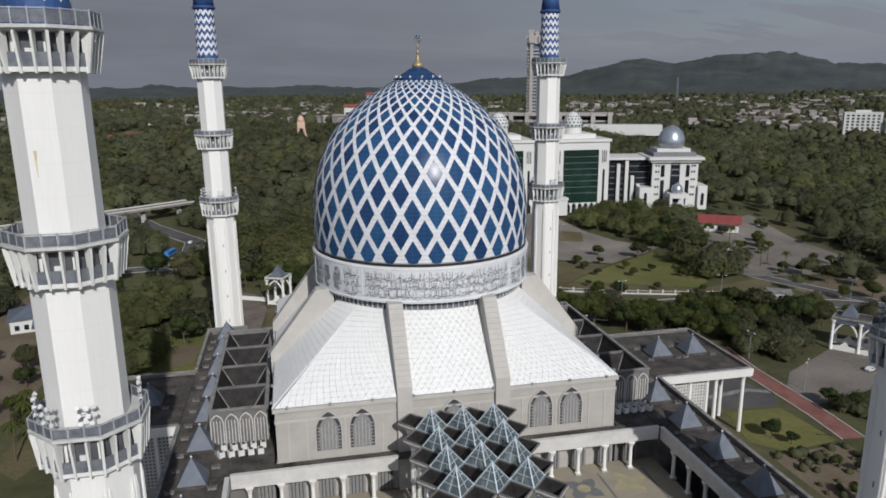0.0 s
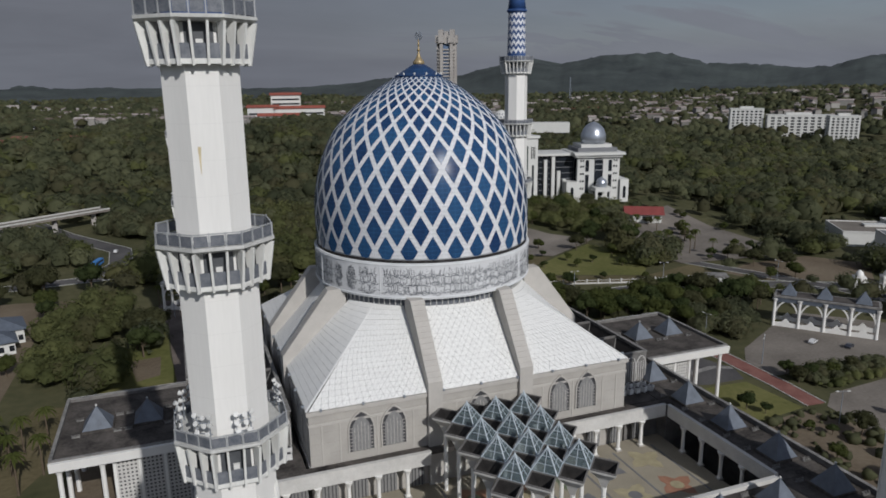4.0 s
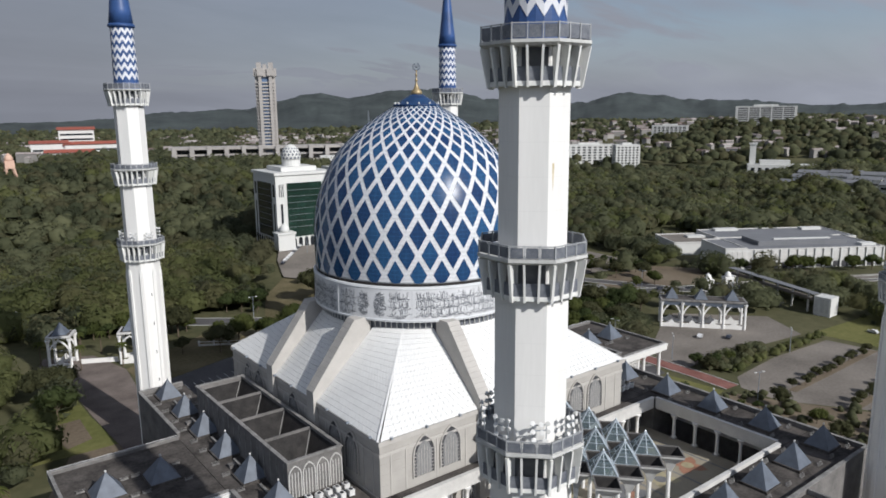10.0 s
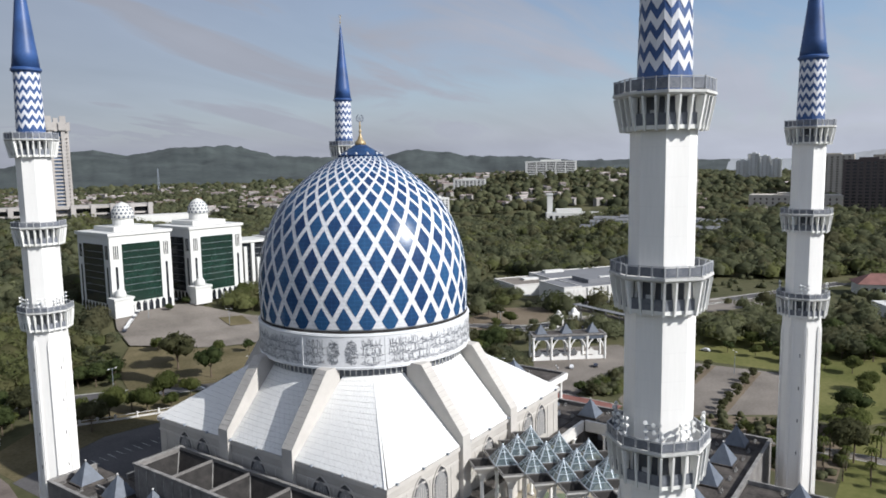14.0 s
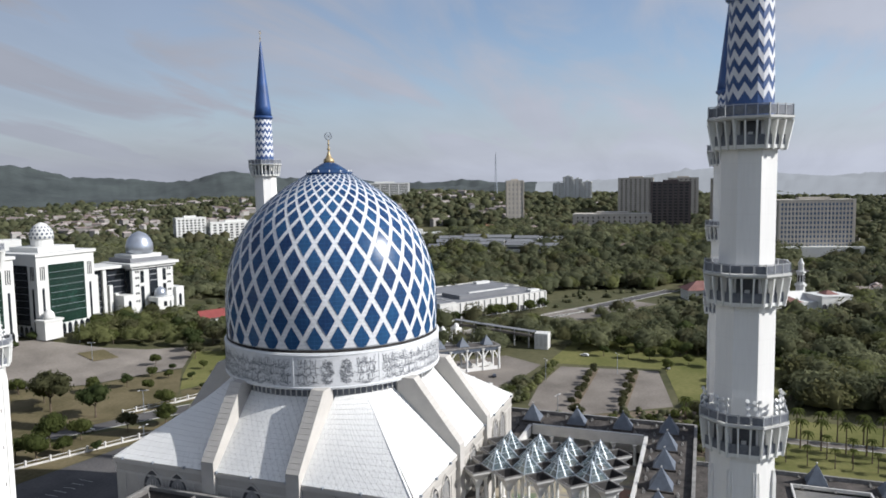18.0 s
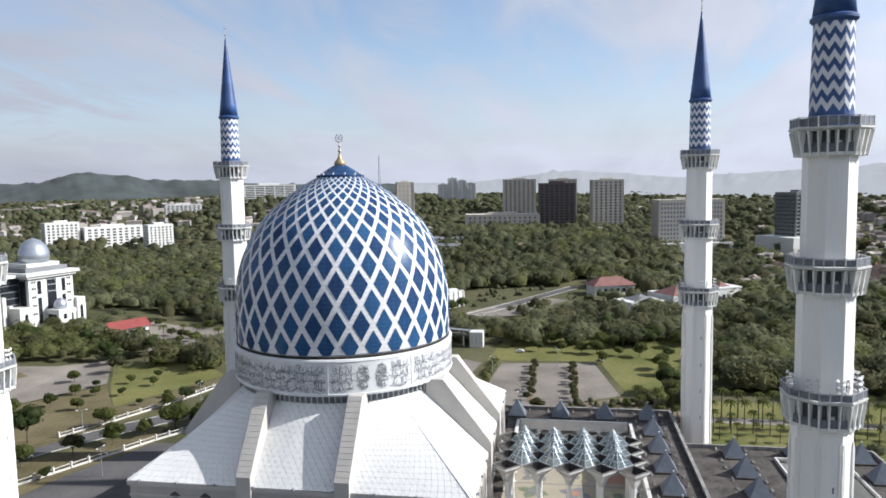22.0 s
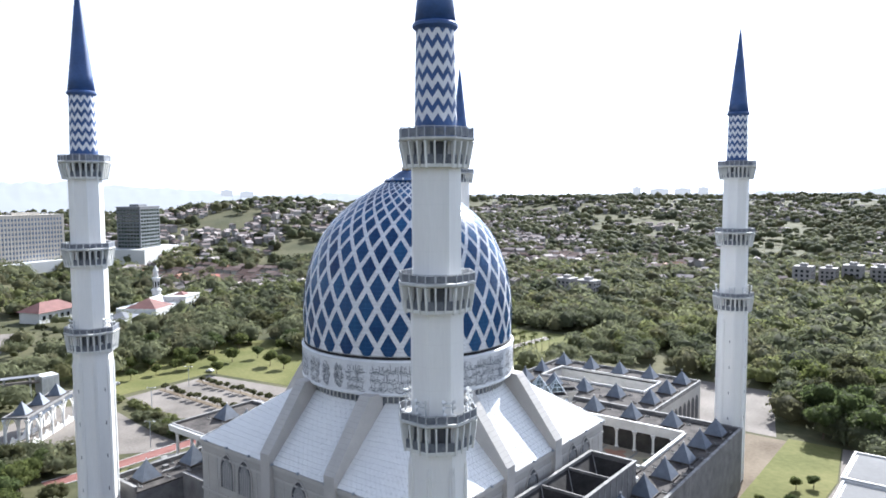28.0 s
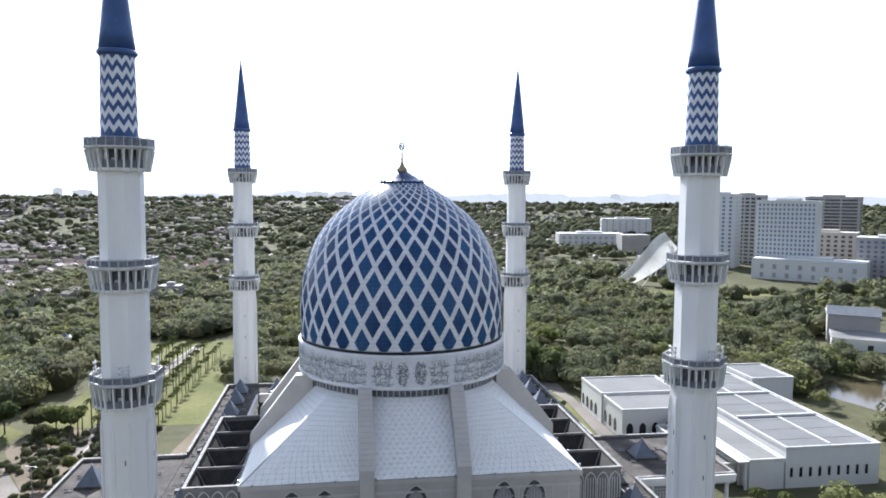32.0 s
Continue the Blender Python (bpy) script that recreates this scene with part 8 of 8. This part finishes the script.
for x in np.arange(-148, -122, 3.2):
    part("slot_window", Geo().box(float(x), -14.1, 3.5, float(x) + 0.9, -13.9, 6.5), M["blackglass"], w)
for i in range(9):
    part("seam", Geo().box(-150.5, -97 + i * 9.4, 12.74, -121.5, -96.8 + i * 9.4, 12.82), M["lot"], w)
flat_complex("exhibition_complex", "long low white complex with flat grey roofs", 313, 48, -32.6, [(-36, 0, 49, 40, 11.2, "greyroof", False), (-30, 40.5, 60, 78, 10.0, "greyroof", False), (-60, 44, -31, 76, 8, "lot", False), (-49, -1.5, -36.3, 30, 12.4, "greyroof", False)])
ex = bpy.data.objects["exhibition_complex"]
part("clerestory", Geo().box(-22, 12, 11.2, 34, 32, 14.0), M["greyroof"], ex, "raised grey roof light")
for x, y, w, d, h in ((-44, 60, 12, 6, -1.8), (-20, 71, 16, 5, 0.6), (40, 68, 14, 5, 0.6), (38, 4, 9, 5, 1.6)):
    part("roof_house", Geo().box(x, y, 8, x + w, y + d, 11.2 + h), M["offwhite"], ex, "white plant house on the roof")
part("roof_light", Geo().box(-10, 16, 14.0, 26, 18.5, 14.6), M["offwhite"], ex, "pale strip of roof light")
# the block is solid; a dark strip paints its ground-floor shade
part("arcade_shade", Geo().box(-35.5, -0.12, 0.3, 48.5, 0.1, 3.6), M["dark"], ex, "dark strip painted for the shade of the open ground floor")
for i in range(17):
    x = -36 + i * 5.3
    part("pier", Geo().box(x - 0.45, -1.0, 0, x + 0.45, 0.05, 11.4), M["offwhite"], ex)
    if i < 16:
        part("wall_panel", Geo().box(x + 0.7, -0.3, 4.6, x + 4.6, 0.05, 10.2), M["cornice"], ex, "grey patterned panel")
for i in range(4):
    part("wall_panel", Geo().box(-48 + i * 3, -1.75, 2, -45.6 + i * 3, -1.45, 10.8), M["cornice"], ex)
# elevated walkway with a stair tower
wk = thing("elevated_walkway", "covered elevated walkway ending in a white stair tower", "walkway", "walkways")
part("deck", Geo().bar((243, 53, 6.6), (221, -1, 6.6), 3.4, 0.8), M["lot"], wk)
part("canopy", Geo().bar((243, 53, 9.2), (221, -0.9, 9.2), 4.2, 0.35), M["greyroof"], wk)
for i in range(6):
    t = (i + 0.5) / 6
    part("pier", Geo().bar((243 - 23 * t, 53 - 55 * t, 0), (243 - 23 * t, 53 - 55 * t, 9.0), 0.7, 0.7), M["cornice"], wk)
part("stair_tower", Geo().box(219, -8.6, 0, 226.4, -1.2, 8.6), M["offwhite"], wk)
for y in (-8.0, -5.7, -3.4):
    part("stair_window", Geo().box(218.85, y, 1.5, 219.1, y + 1.6, 7.6), M["plate"], wk, "grey louvred opening")
for x, y in ((221, 53), (233, 49)):
    gt = thing("gate_kiosk", "small white domed gate kiosk with open arches", "gate", "gate kiosks", at=(x, y, 0), turn=-30)
    for sx in (-1, 1):
        for sy in (-1, 1):
            part("leg", Geo().box(sx * 1.7 - 0.4, sy * 1.7 - 0.4, 0, sx * 1.7 + 0.4, sy * 1.7 + 0.4, 5.2), M["white"], gt)
    part("head", Geo().box(-2.3, -2.3, 5.2, 2.3, 2.3, 6.4), M["white"], gt)
    part("dome", Geo().lathe([(1.7, 6.4), (1.8, 7.1), (1.2, 8.4), (0.1, 9.3)], 14), M["white"], gt, smooth=True)
# small buildings
rh = thing("red_roofed_hall", "small white hall with a crimson roof", "building", at=(223, 212, 2.2), turn=-30)
part("wall", Geo().box(-11, -6, 0, 11, 6, 5.5), M["offwhite"], rh)
part("roof", Geo().extrude([(-7.5, 5.2), (7.5, 5.2), (0, 9.5)], -12.5, 12.5, "x"), M["crimson"], rh, "crimson roof")
for x in (-8, -4, 0, 4, 8):
    part("window", Geo().box(x - 1, -6.1, 1.8, x + 1, -5.9, 4), M["blackglass"], rh)
gh = thing("guard_house", "white guard house with a flat roof", "building", at=(169, 83, 0), turn=-28)
part("wall", Geo().box(-4.2, -2.8, 0, 4.2, 2.8, 4.6), M["offwhite"], gh)
part("roof", Geo().box(-4.8, -3.4, 4.6, 4.8, 3.4, 5.2), M["coping"], gh)
for x in (-3, 0, 3):
    part("window", Geo().box(x - 0.8, -2.9, 1.2, x + 0.8, -2.7, 3.6), M["blackglass"], gh)
sd = thing("blue_roofed_house", "white house with hipped blue-grey roofs", "house", at=(-128, 124, 0), turn=15)
for n, (x0, y0, x1, y1, h) in {"main_wall": (-13, -6, 13, 9, 5.5), "front_wing": (-4, -17, 9, -6.1, 4.6)}.items():
    wl_ = part(n, Geo().box(x0, y0, 0, x1, y1, h), M["offwhite"], sd)
    g = Geo()
    cx, cy, L = (x0 + x1) / 2, (y0 + y1) / 2, min(x1 - x0, y1 - y0) / 2 + 1.2
    rx, ry = (x1 - x0) / 2 + 1.2, (y1 - y0) / 2 + 1.2
    g.v = [(cx - rx, cy - ry, h), (cx + rx, cy - ry, h), (cx + rx, cy + ry, h), (cx - rx, cy + ry, h), (cx - rx + L, cy - ry + L, h + 3.6), (cx + rx - L, cy + ry - L, h + 3.6)]
    g.f = [(0, 1, 5, 4), (1, 2, 5), (2, 3, 4, 5), (3, 0, 4), (3, 2, 1, 0)] if rx >= ry else [(0, 1, 4), (1, 2, 5, 4), (2, 3, 5), (3, 0, 4, 5), (3, 2, 1, 0)]
    part("roof", g, M["slate"], wl_, "blue-grey hipped roof")
    for u in np.arange(x0 + 1.5, x1 - 1.5, 3.2):
        part("window", Geo().box(float(u), y0 - 0.1, 1.2, float(u) + 1.6, y0 + 0.1, 3.2), M["blackglass"], wl_)
vh = thing("villa", "wide white villa with a hipped dull red roof", "house", at=(420, -90, 0), turn=-70)
part("wall", Geo().box(-17, -9, 0, 17, 9, 8), M["offwhite"], vh)
g = Geo()
g.v = [(-18.5, -10.5, 7.8), (18.5, -10.5, 7.8), (18.5, 10.5, 7.8), (-18.5, 10.5, 7.8), (-8, 0, 14), (8, 0, 14)]
g.f = [(0, 1, 5, 4), (1, 2, 5), (2, 3, 4, 5), (3, 0, 4), (3, 2, 1, 0)]
part("roof", g, M["dullred"], vh, "dull red hipped roof")
for x in np.arange(-13, 14, 5.2):
    part("window", Geo().box(x - 1.2, -9.15, 2.4, x + 1.2, -8.9, 5.4), M["blackglass"], vh)
# far white mosque with its own minaret
fm = thing("white_mosque", "far white mosque with red roofs and one minaret", "building", at=(368, -138, 0), turn=-60)
part("hall", Geo().box(-20, -16, 0, 14, 14, 10), M["offwhite"], fm)
part("hall_roof", Geo().pyramid(-8, -4, 10, 12, 6), M["dullred"], fm)
part("wing_roof", Geo().pyramid(25, -11, 13, 7, 3.6), M["dullred"], fm)
# arcade arches are dark sheets, their shade put in as colour
for x in (17, 21.4, 25.8, 30.2, 34.6):
    part("wing_arch", Geo().extrude([(x - 1 + p, 1 + q) for p, q in arch_outline(2.8, 8)], -20.4, -20.1, "y"), M["dark"], fm)
part("gable", Geo().extrude([(-6, 10), (6, 10), (0, 15)], -2, 16, "x"), M["offwhite"], fm)
part("wing", Geo().box(14.2, -20, 0, 36, -2, 13), M["offwhite"], fm)
part("wing_parapet", Geo().box(14, -20.3, 13, 36.3, -1.7, 14), M["offwhite"], fm)
part("annexe", Geo().box(-52, -12, 0, -22, 10, 7), M["offwhite"], fm)
part("annexe_roof", Geo().pyramid(-37, -1, 7, 9, 4), M["greyroof"], fm)
for x in (-16, -11, -6, -1, 4, 9):
    part("arch", Geo().extrude([(x + p, 1 + q) for p, q in arch_outline(2.4, 5.5)], -16.2, -15.8, "y"), M["blackglass"], fm)
part("minaret", Geo().lathe([(3.0, 0), (3.0, 17), (3.8, 17.6), (3.8, 19), (2.5, 19.2), (2.4, 26), (3.2, 26.6), (3.2, 27.8), (1.7, 28), (1.6, 32), (2.1, 32.4), (1.9, 33.2), (0.2, 37)], 8, 16, 4), M["offwhite"], fm)
for z, r in ((20.5, 2.52), (10, 3.02), (4, 3.02)):
    for k in range(8):
        t = (k + 0.5) * math.pi / 4
        part("minaret_slot", Geo().box(r * 0.9, -0.5, z, r * 0.94 + 0.04, 0.5, z + 4.6).moved(Matrix.Translation((16, 4, 0)) @ Matrix.Rotation(t, 4, "Z")), M["blackglass"], fm)
# pink watch tower on four legs
pk = thing("pink_tower", "small pink stone tower on splayed legs", "tower", at=(-19.6, 588, land(-19.6, 588) - 27))
for sx in (-1, 1):
    for sy in (-1, 1):
        part("leg", Geo().bar((sx * 6.0, sy * 6.0, 24), (sx * 2.6, sy * 2.6, 44), 1.8), M["pink"], pk)
part("body", Geo().box(-3.8, -3.8, 43, 3.8, 3.8, 50), M["pink"], pk)
part("dome", Geo().lathe([(3.5, 50), (3.6, 51.5), (2.6, 54.2), (0.3, 56.5)], 20), M["pink"], pk, smooth=True)
# overpass in the woods
ov = thing("overpass", "concrete road overpass on piers", "bridge")
part("deck", Geo().bar((-245, 255, 9.2), (-104, 362, 9.2), 11, 1.4), M["lot"], ov)
for s in (-1, 1):
    part("barrier", Geo().bar((-245 + s * 3.2, 255 - s * 4.2, 10.3), (-104 + s * 3.2, 362 - s * 4.2, 10.3), 0.4, 1.0), M["kerb"], ov)
for t in (0.15, 0.4, 0.62, 0.8, 0.95):
    part("pier", Geo().box(-245 + 141 * t - 1.5, 255 + 107 * t - 1.5, 0, -245 + 141 * t + 1.5, 255 + 107 * t + 1.5, 8.6), M["concrete"], ov)
# white membrane roof
ms = thing("membrane_roof", "tall white curved membrane roof of an open stage", "canopy", at=(-247, -489, 0), turn=198)
g = Geo()
for i in range(19):
    t = i / 18
    x, z = 76 * t, 1.5 + 44 * t ** 1.45
    w = 1.0 + 13.0 * t ** 0.7 - 110 * max(0, t - 0.8) ** 2
    for u in (-1, -0.6, -0.2, 0.2, 0.6, 1):
        g.v.append((x + 2 * u * u, u * w, z + u * w * 0.8 - 1.5 * u * u))
for i in range(18):
    for j in range(5):
        k = i * 6 + j
        g.f.append((k, k + 1, k + 7, k + 6))
part("membrane", g, M["canvas"], ms, smooth=True)
for s in (-1, 1):
    part("mast", Geo().bar((66, s * 10, 0), (74, s * 6, 42 + s * 4), 1.0), M["offwhite"], ms)
    part("cable", Geo().bar((20, s * 22, 0), (46, s * 12, 20 + s * 6), 0.3), M["offwhite"], ms)
st = thing("stage_shell", "blue-grey tented shell over the open stage", "canopy", at=(-356, -585, 0), turn=198)
part("shell", Geo().lathe([(30, 0), (24, 7), (15, 15), (6, 24), (0.5, 30)], 9), M["bluewin"], st)
part("stage_wall", Geo().box(-34, -12, 0, 34, 12, 8), M["concrete"], st)
mh = thing("painted_hall", "hall with a red and a blue wall", "building", at=(-430, -868, land(-430, -868)), turn=176)
part("wall", Geo().box(-22, -14, 0, 22, 14, 32), M["concrete"], mh)
part("red_panel", Geo().box(2, 14, 6, 22, 14.5, 31), M["redroof"], mh, "large red wall panel")
part("blue_panel", Geo().box(-22, 14, 6, 1, 14.5, 31), M["bluewin"], mh, "large blue wall panel")
# red-roofed white offices to the north
for x, y, s, h in ((80, 1003, 46, 24), (136, 990, 76, 22), (118, 1012, 46, 42), (100, 975, 60, 12)):
    o = thing("campus_block", "white campus block with a red roof", "building", "campus blocks", at=(x, y, land(x, y)), turn=-10)
    part("wall", Geo().box(-s / 2, -12, 0, s / 2, 12, h), M["offwhite"], o)
    part("roof", Geo().extrude([(-14, h), (14, h), (0, h + 4)], -s / 2 - 2, s / 2 + 2, "x"), M["redroof"], o)
    for z in np.arange(6, h - 4, 7):
        part("window_band", Geo().box(-s / 2 + 2, -12.2, z, s / 2 - 2, -11.9, z + 2.6), M["blackglass"], o)
# radio masts
for x, y, h in ((979, 1588, 75), (1573, 407, 168 - land(1573, 407))):
    m = thing("radio_mast", "thin steel lattice radio mast", "mast", "radio masts", at=(x, y, land(x, y) - 3))
    for sx, sy in ((-1, -1), (1, -1), (0, 1.2)):
        part("leg", Geo().bar((sx * 3.2, sy * 3.2, 0), (sx * 0.4, sy * 0.4, h), 0.9), M["steel"], m)
    for z in range(6, int(h), 9):
        f = 1 - z / h
        part("brace", Geo().bar((-3.2 * f, -3.2 * f, z), (3.2 * f, -3.2 * f, z + 6), 0.5), M["steel"], m)
# pond
patch("water", [(-198, -116), (-225, -132), (-262, -120), (-232, -84), (-208, -82)], M["water"], "brown pond beyond the low complex", 0.06, "water")
# street lamps
def build_lamp():
    l = thing("street_lamp", "tall grey street lamp with two arms", "street lamp", "street lamps")
    part("post", Geo().lathe([(0.16, 0), (0.09, 9.5)], 8), M["steel"], l)
    part("arm", Geo().bar((-1.6, 0, 9.6), (1.6, 0, 9.6), 0.1), M["steel"], l)
    for s in (-1, 1):
        part("lamp_head", Geo().box(s * 1.6 - 0.4, -0.16, 9.5, s * 1.6 + 0.4, 0.16, 9.72), M["ac"], l)
    return l


lamp = build_lamp()
LAMPS = [(98, 36), (118, 30), (119, 4), (107, -36), (160, -20), (180, -50), (64, 124), (104, 98), (150, 96), (200, 78), (-70, 200), (-20, 190), (20, 158), (120, 210), (95, 250), (140, 240), (-62, 130), (30, 92), (70, 60)]
place(lamp, *LAMPS[0])
for x, y in LAMPS[1:]:
    copy_thing(lamp, pose(x, y, land(x, y), 0, 0, RND.uniform(0, 180)))


# ---- vehicles ----
def build_car(mat, label):
    c = thing("car", label, "car", "parked cars")
    part("body", Geo().extrude([(-2.1, 0.35), (2.1, 0.35), (2.15, 0.8), (1.3, 0.95), (0.7, 1.42), (-1.1, 1.45), (-1.8, 1.0), (-2.15, 0.9)], -0.85, 0.85, "y"), mat, c)
    part("glazing", Geo().extrude([(0.62, 1.36), (1.15, 1.0), (-1.55, 1.02), (-1.05, 1.39)], -0.87, 0.87, "y"), M["blackglass"], c)
    for x in (-1.35, 1.35):
        for y in (-0.8, 0.8):
            w = part("wheel", Geo().lathe([(0.33, -0.1), (0.33, 0.1)], 12).moved(Matrix.Translation((x, y, 0.33)) @ Matrix.Rotation(math.pi / 2, 4, "X")), M["rubber"], c)
    return c


cars = [build_car(M["paint_white"], "small white parked car"), build_car(M["paint_dark"], "small dark parked car")]
seen = set()
CARS = [(72 + i * 3.1, 236 + i * 3.4, 48) for i in range(9)] + [(104 + i * 3.2, 268 + i * 1.0, 108) for i in range(10)] + [(190 + i * 4, 150 + i * 6, 30) for i in range(5)] + [(150, 12, 20), (158, 4, 20), (210, -30, 75), (222, 40, 110), (260, 60, 150), (-92, 262, 80), (196, -72, 10), (40, 128, -35), (205, 70, -20), (300, 22, -25), (172, 70, 60)]
for i, (x, y, t) in enumerate(CARS):
    c = cars[(i * 7 + i // 3) % 3 == 0]
    m = pose(x, y, land(x, y) + (0.45 if y > 140 else 0.1), 0, 0, t + RND.uniform(-4, 4))
    if c in seen:
        copy_thing(c, m)
    else:
        seen.add(c)
        c.matrix_basis = m
bus = thing("bus", "blue and white bus on the curving road", "bus", at=(-99, 234, 0.1), turn=75)
part("body", Geo().extrude([(-5.5, 0.5), (5.5, 0.5), (5.6, 2.2), (5.2, 3.2), (-5.5, 3.2)], -1.25, 1.25, "y"), M["bluebus"], bus)
part("glazing", Geo().box(-5.2, -1.28, 1.7, 5.0, 1.28, 2.6), M["blackglass"], bus)
for x in (-3.6, 3.6):
    for y in (-1.15, 1.15):
        part("wheel", Geo().lathe([(0.5, -0.14), (0.5, 0.14)], 12).moved(Matrix.Translation((x, y, 0.5)) @ Matrix.Rotation(math.pi / 2, 4, "X")), M["rubber"], bus)
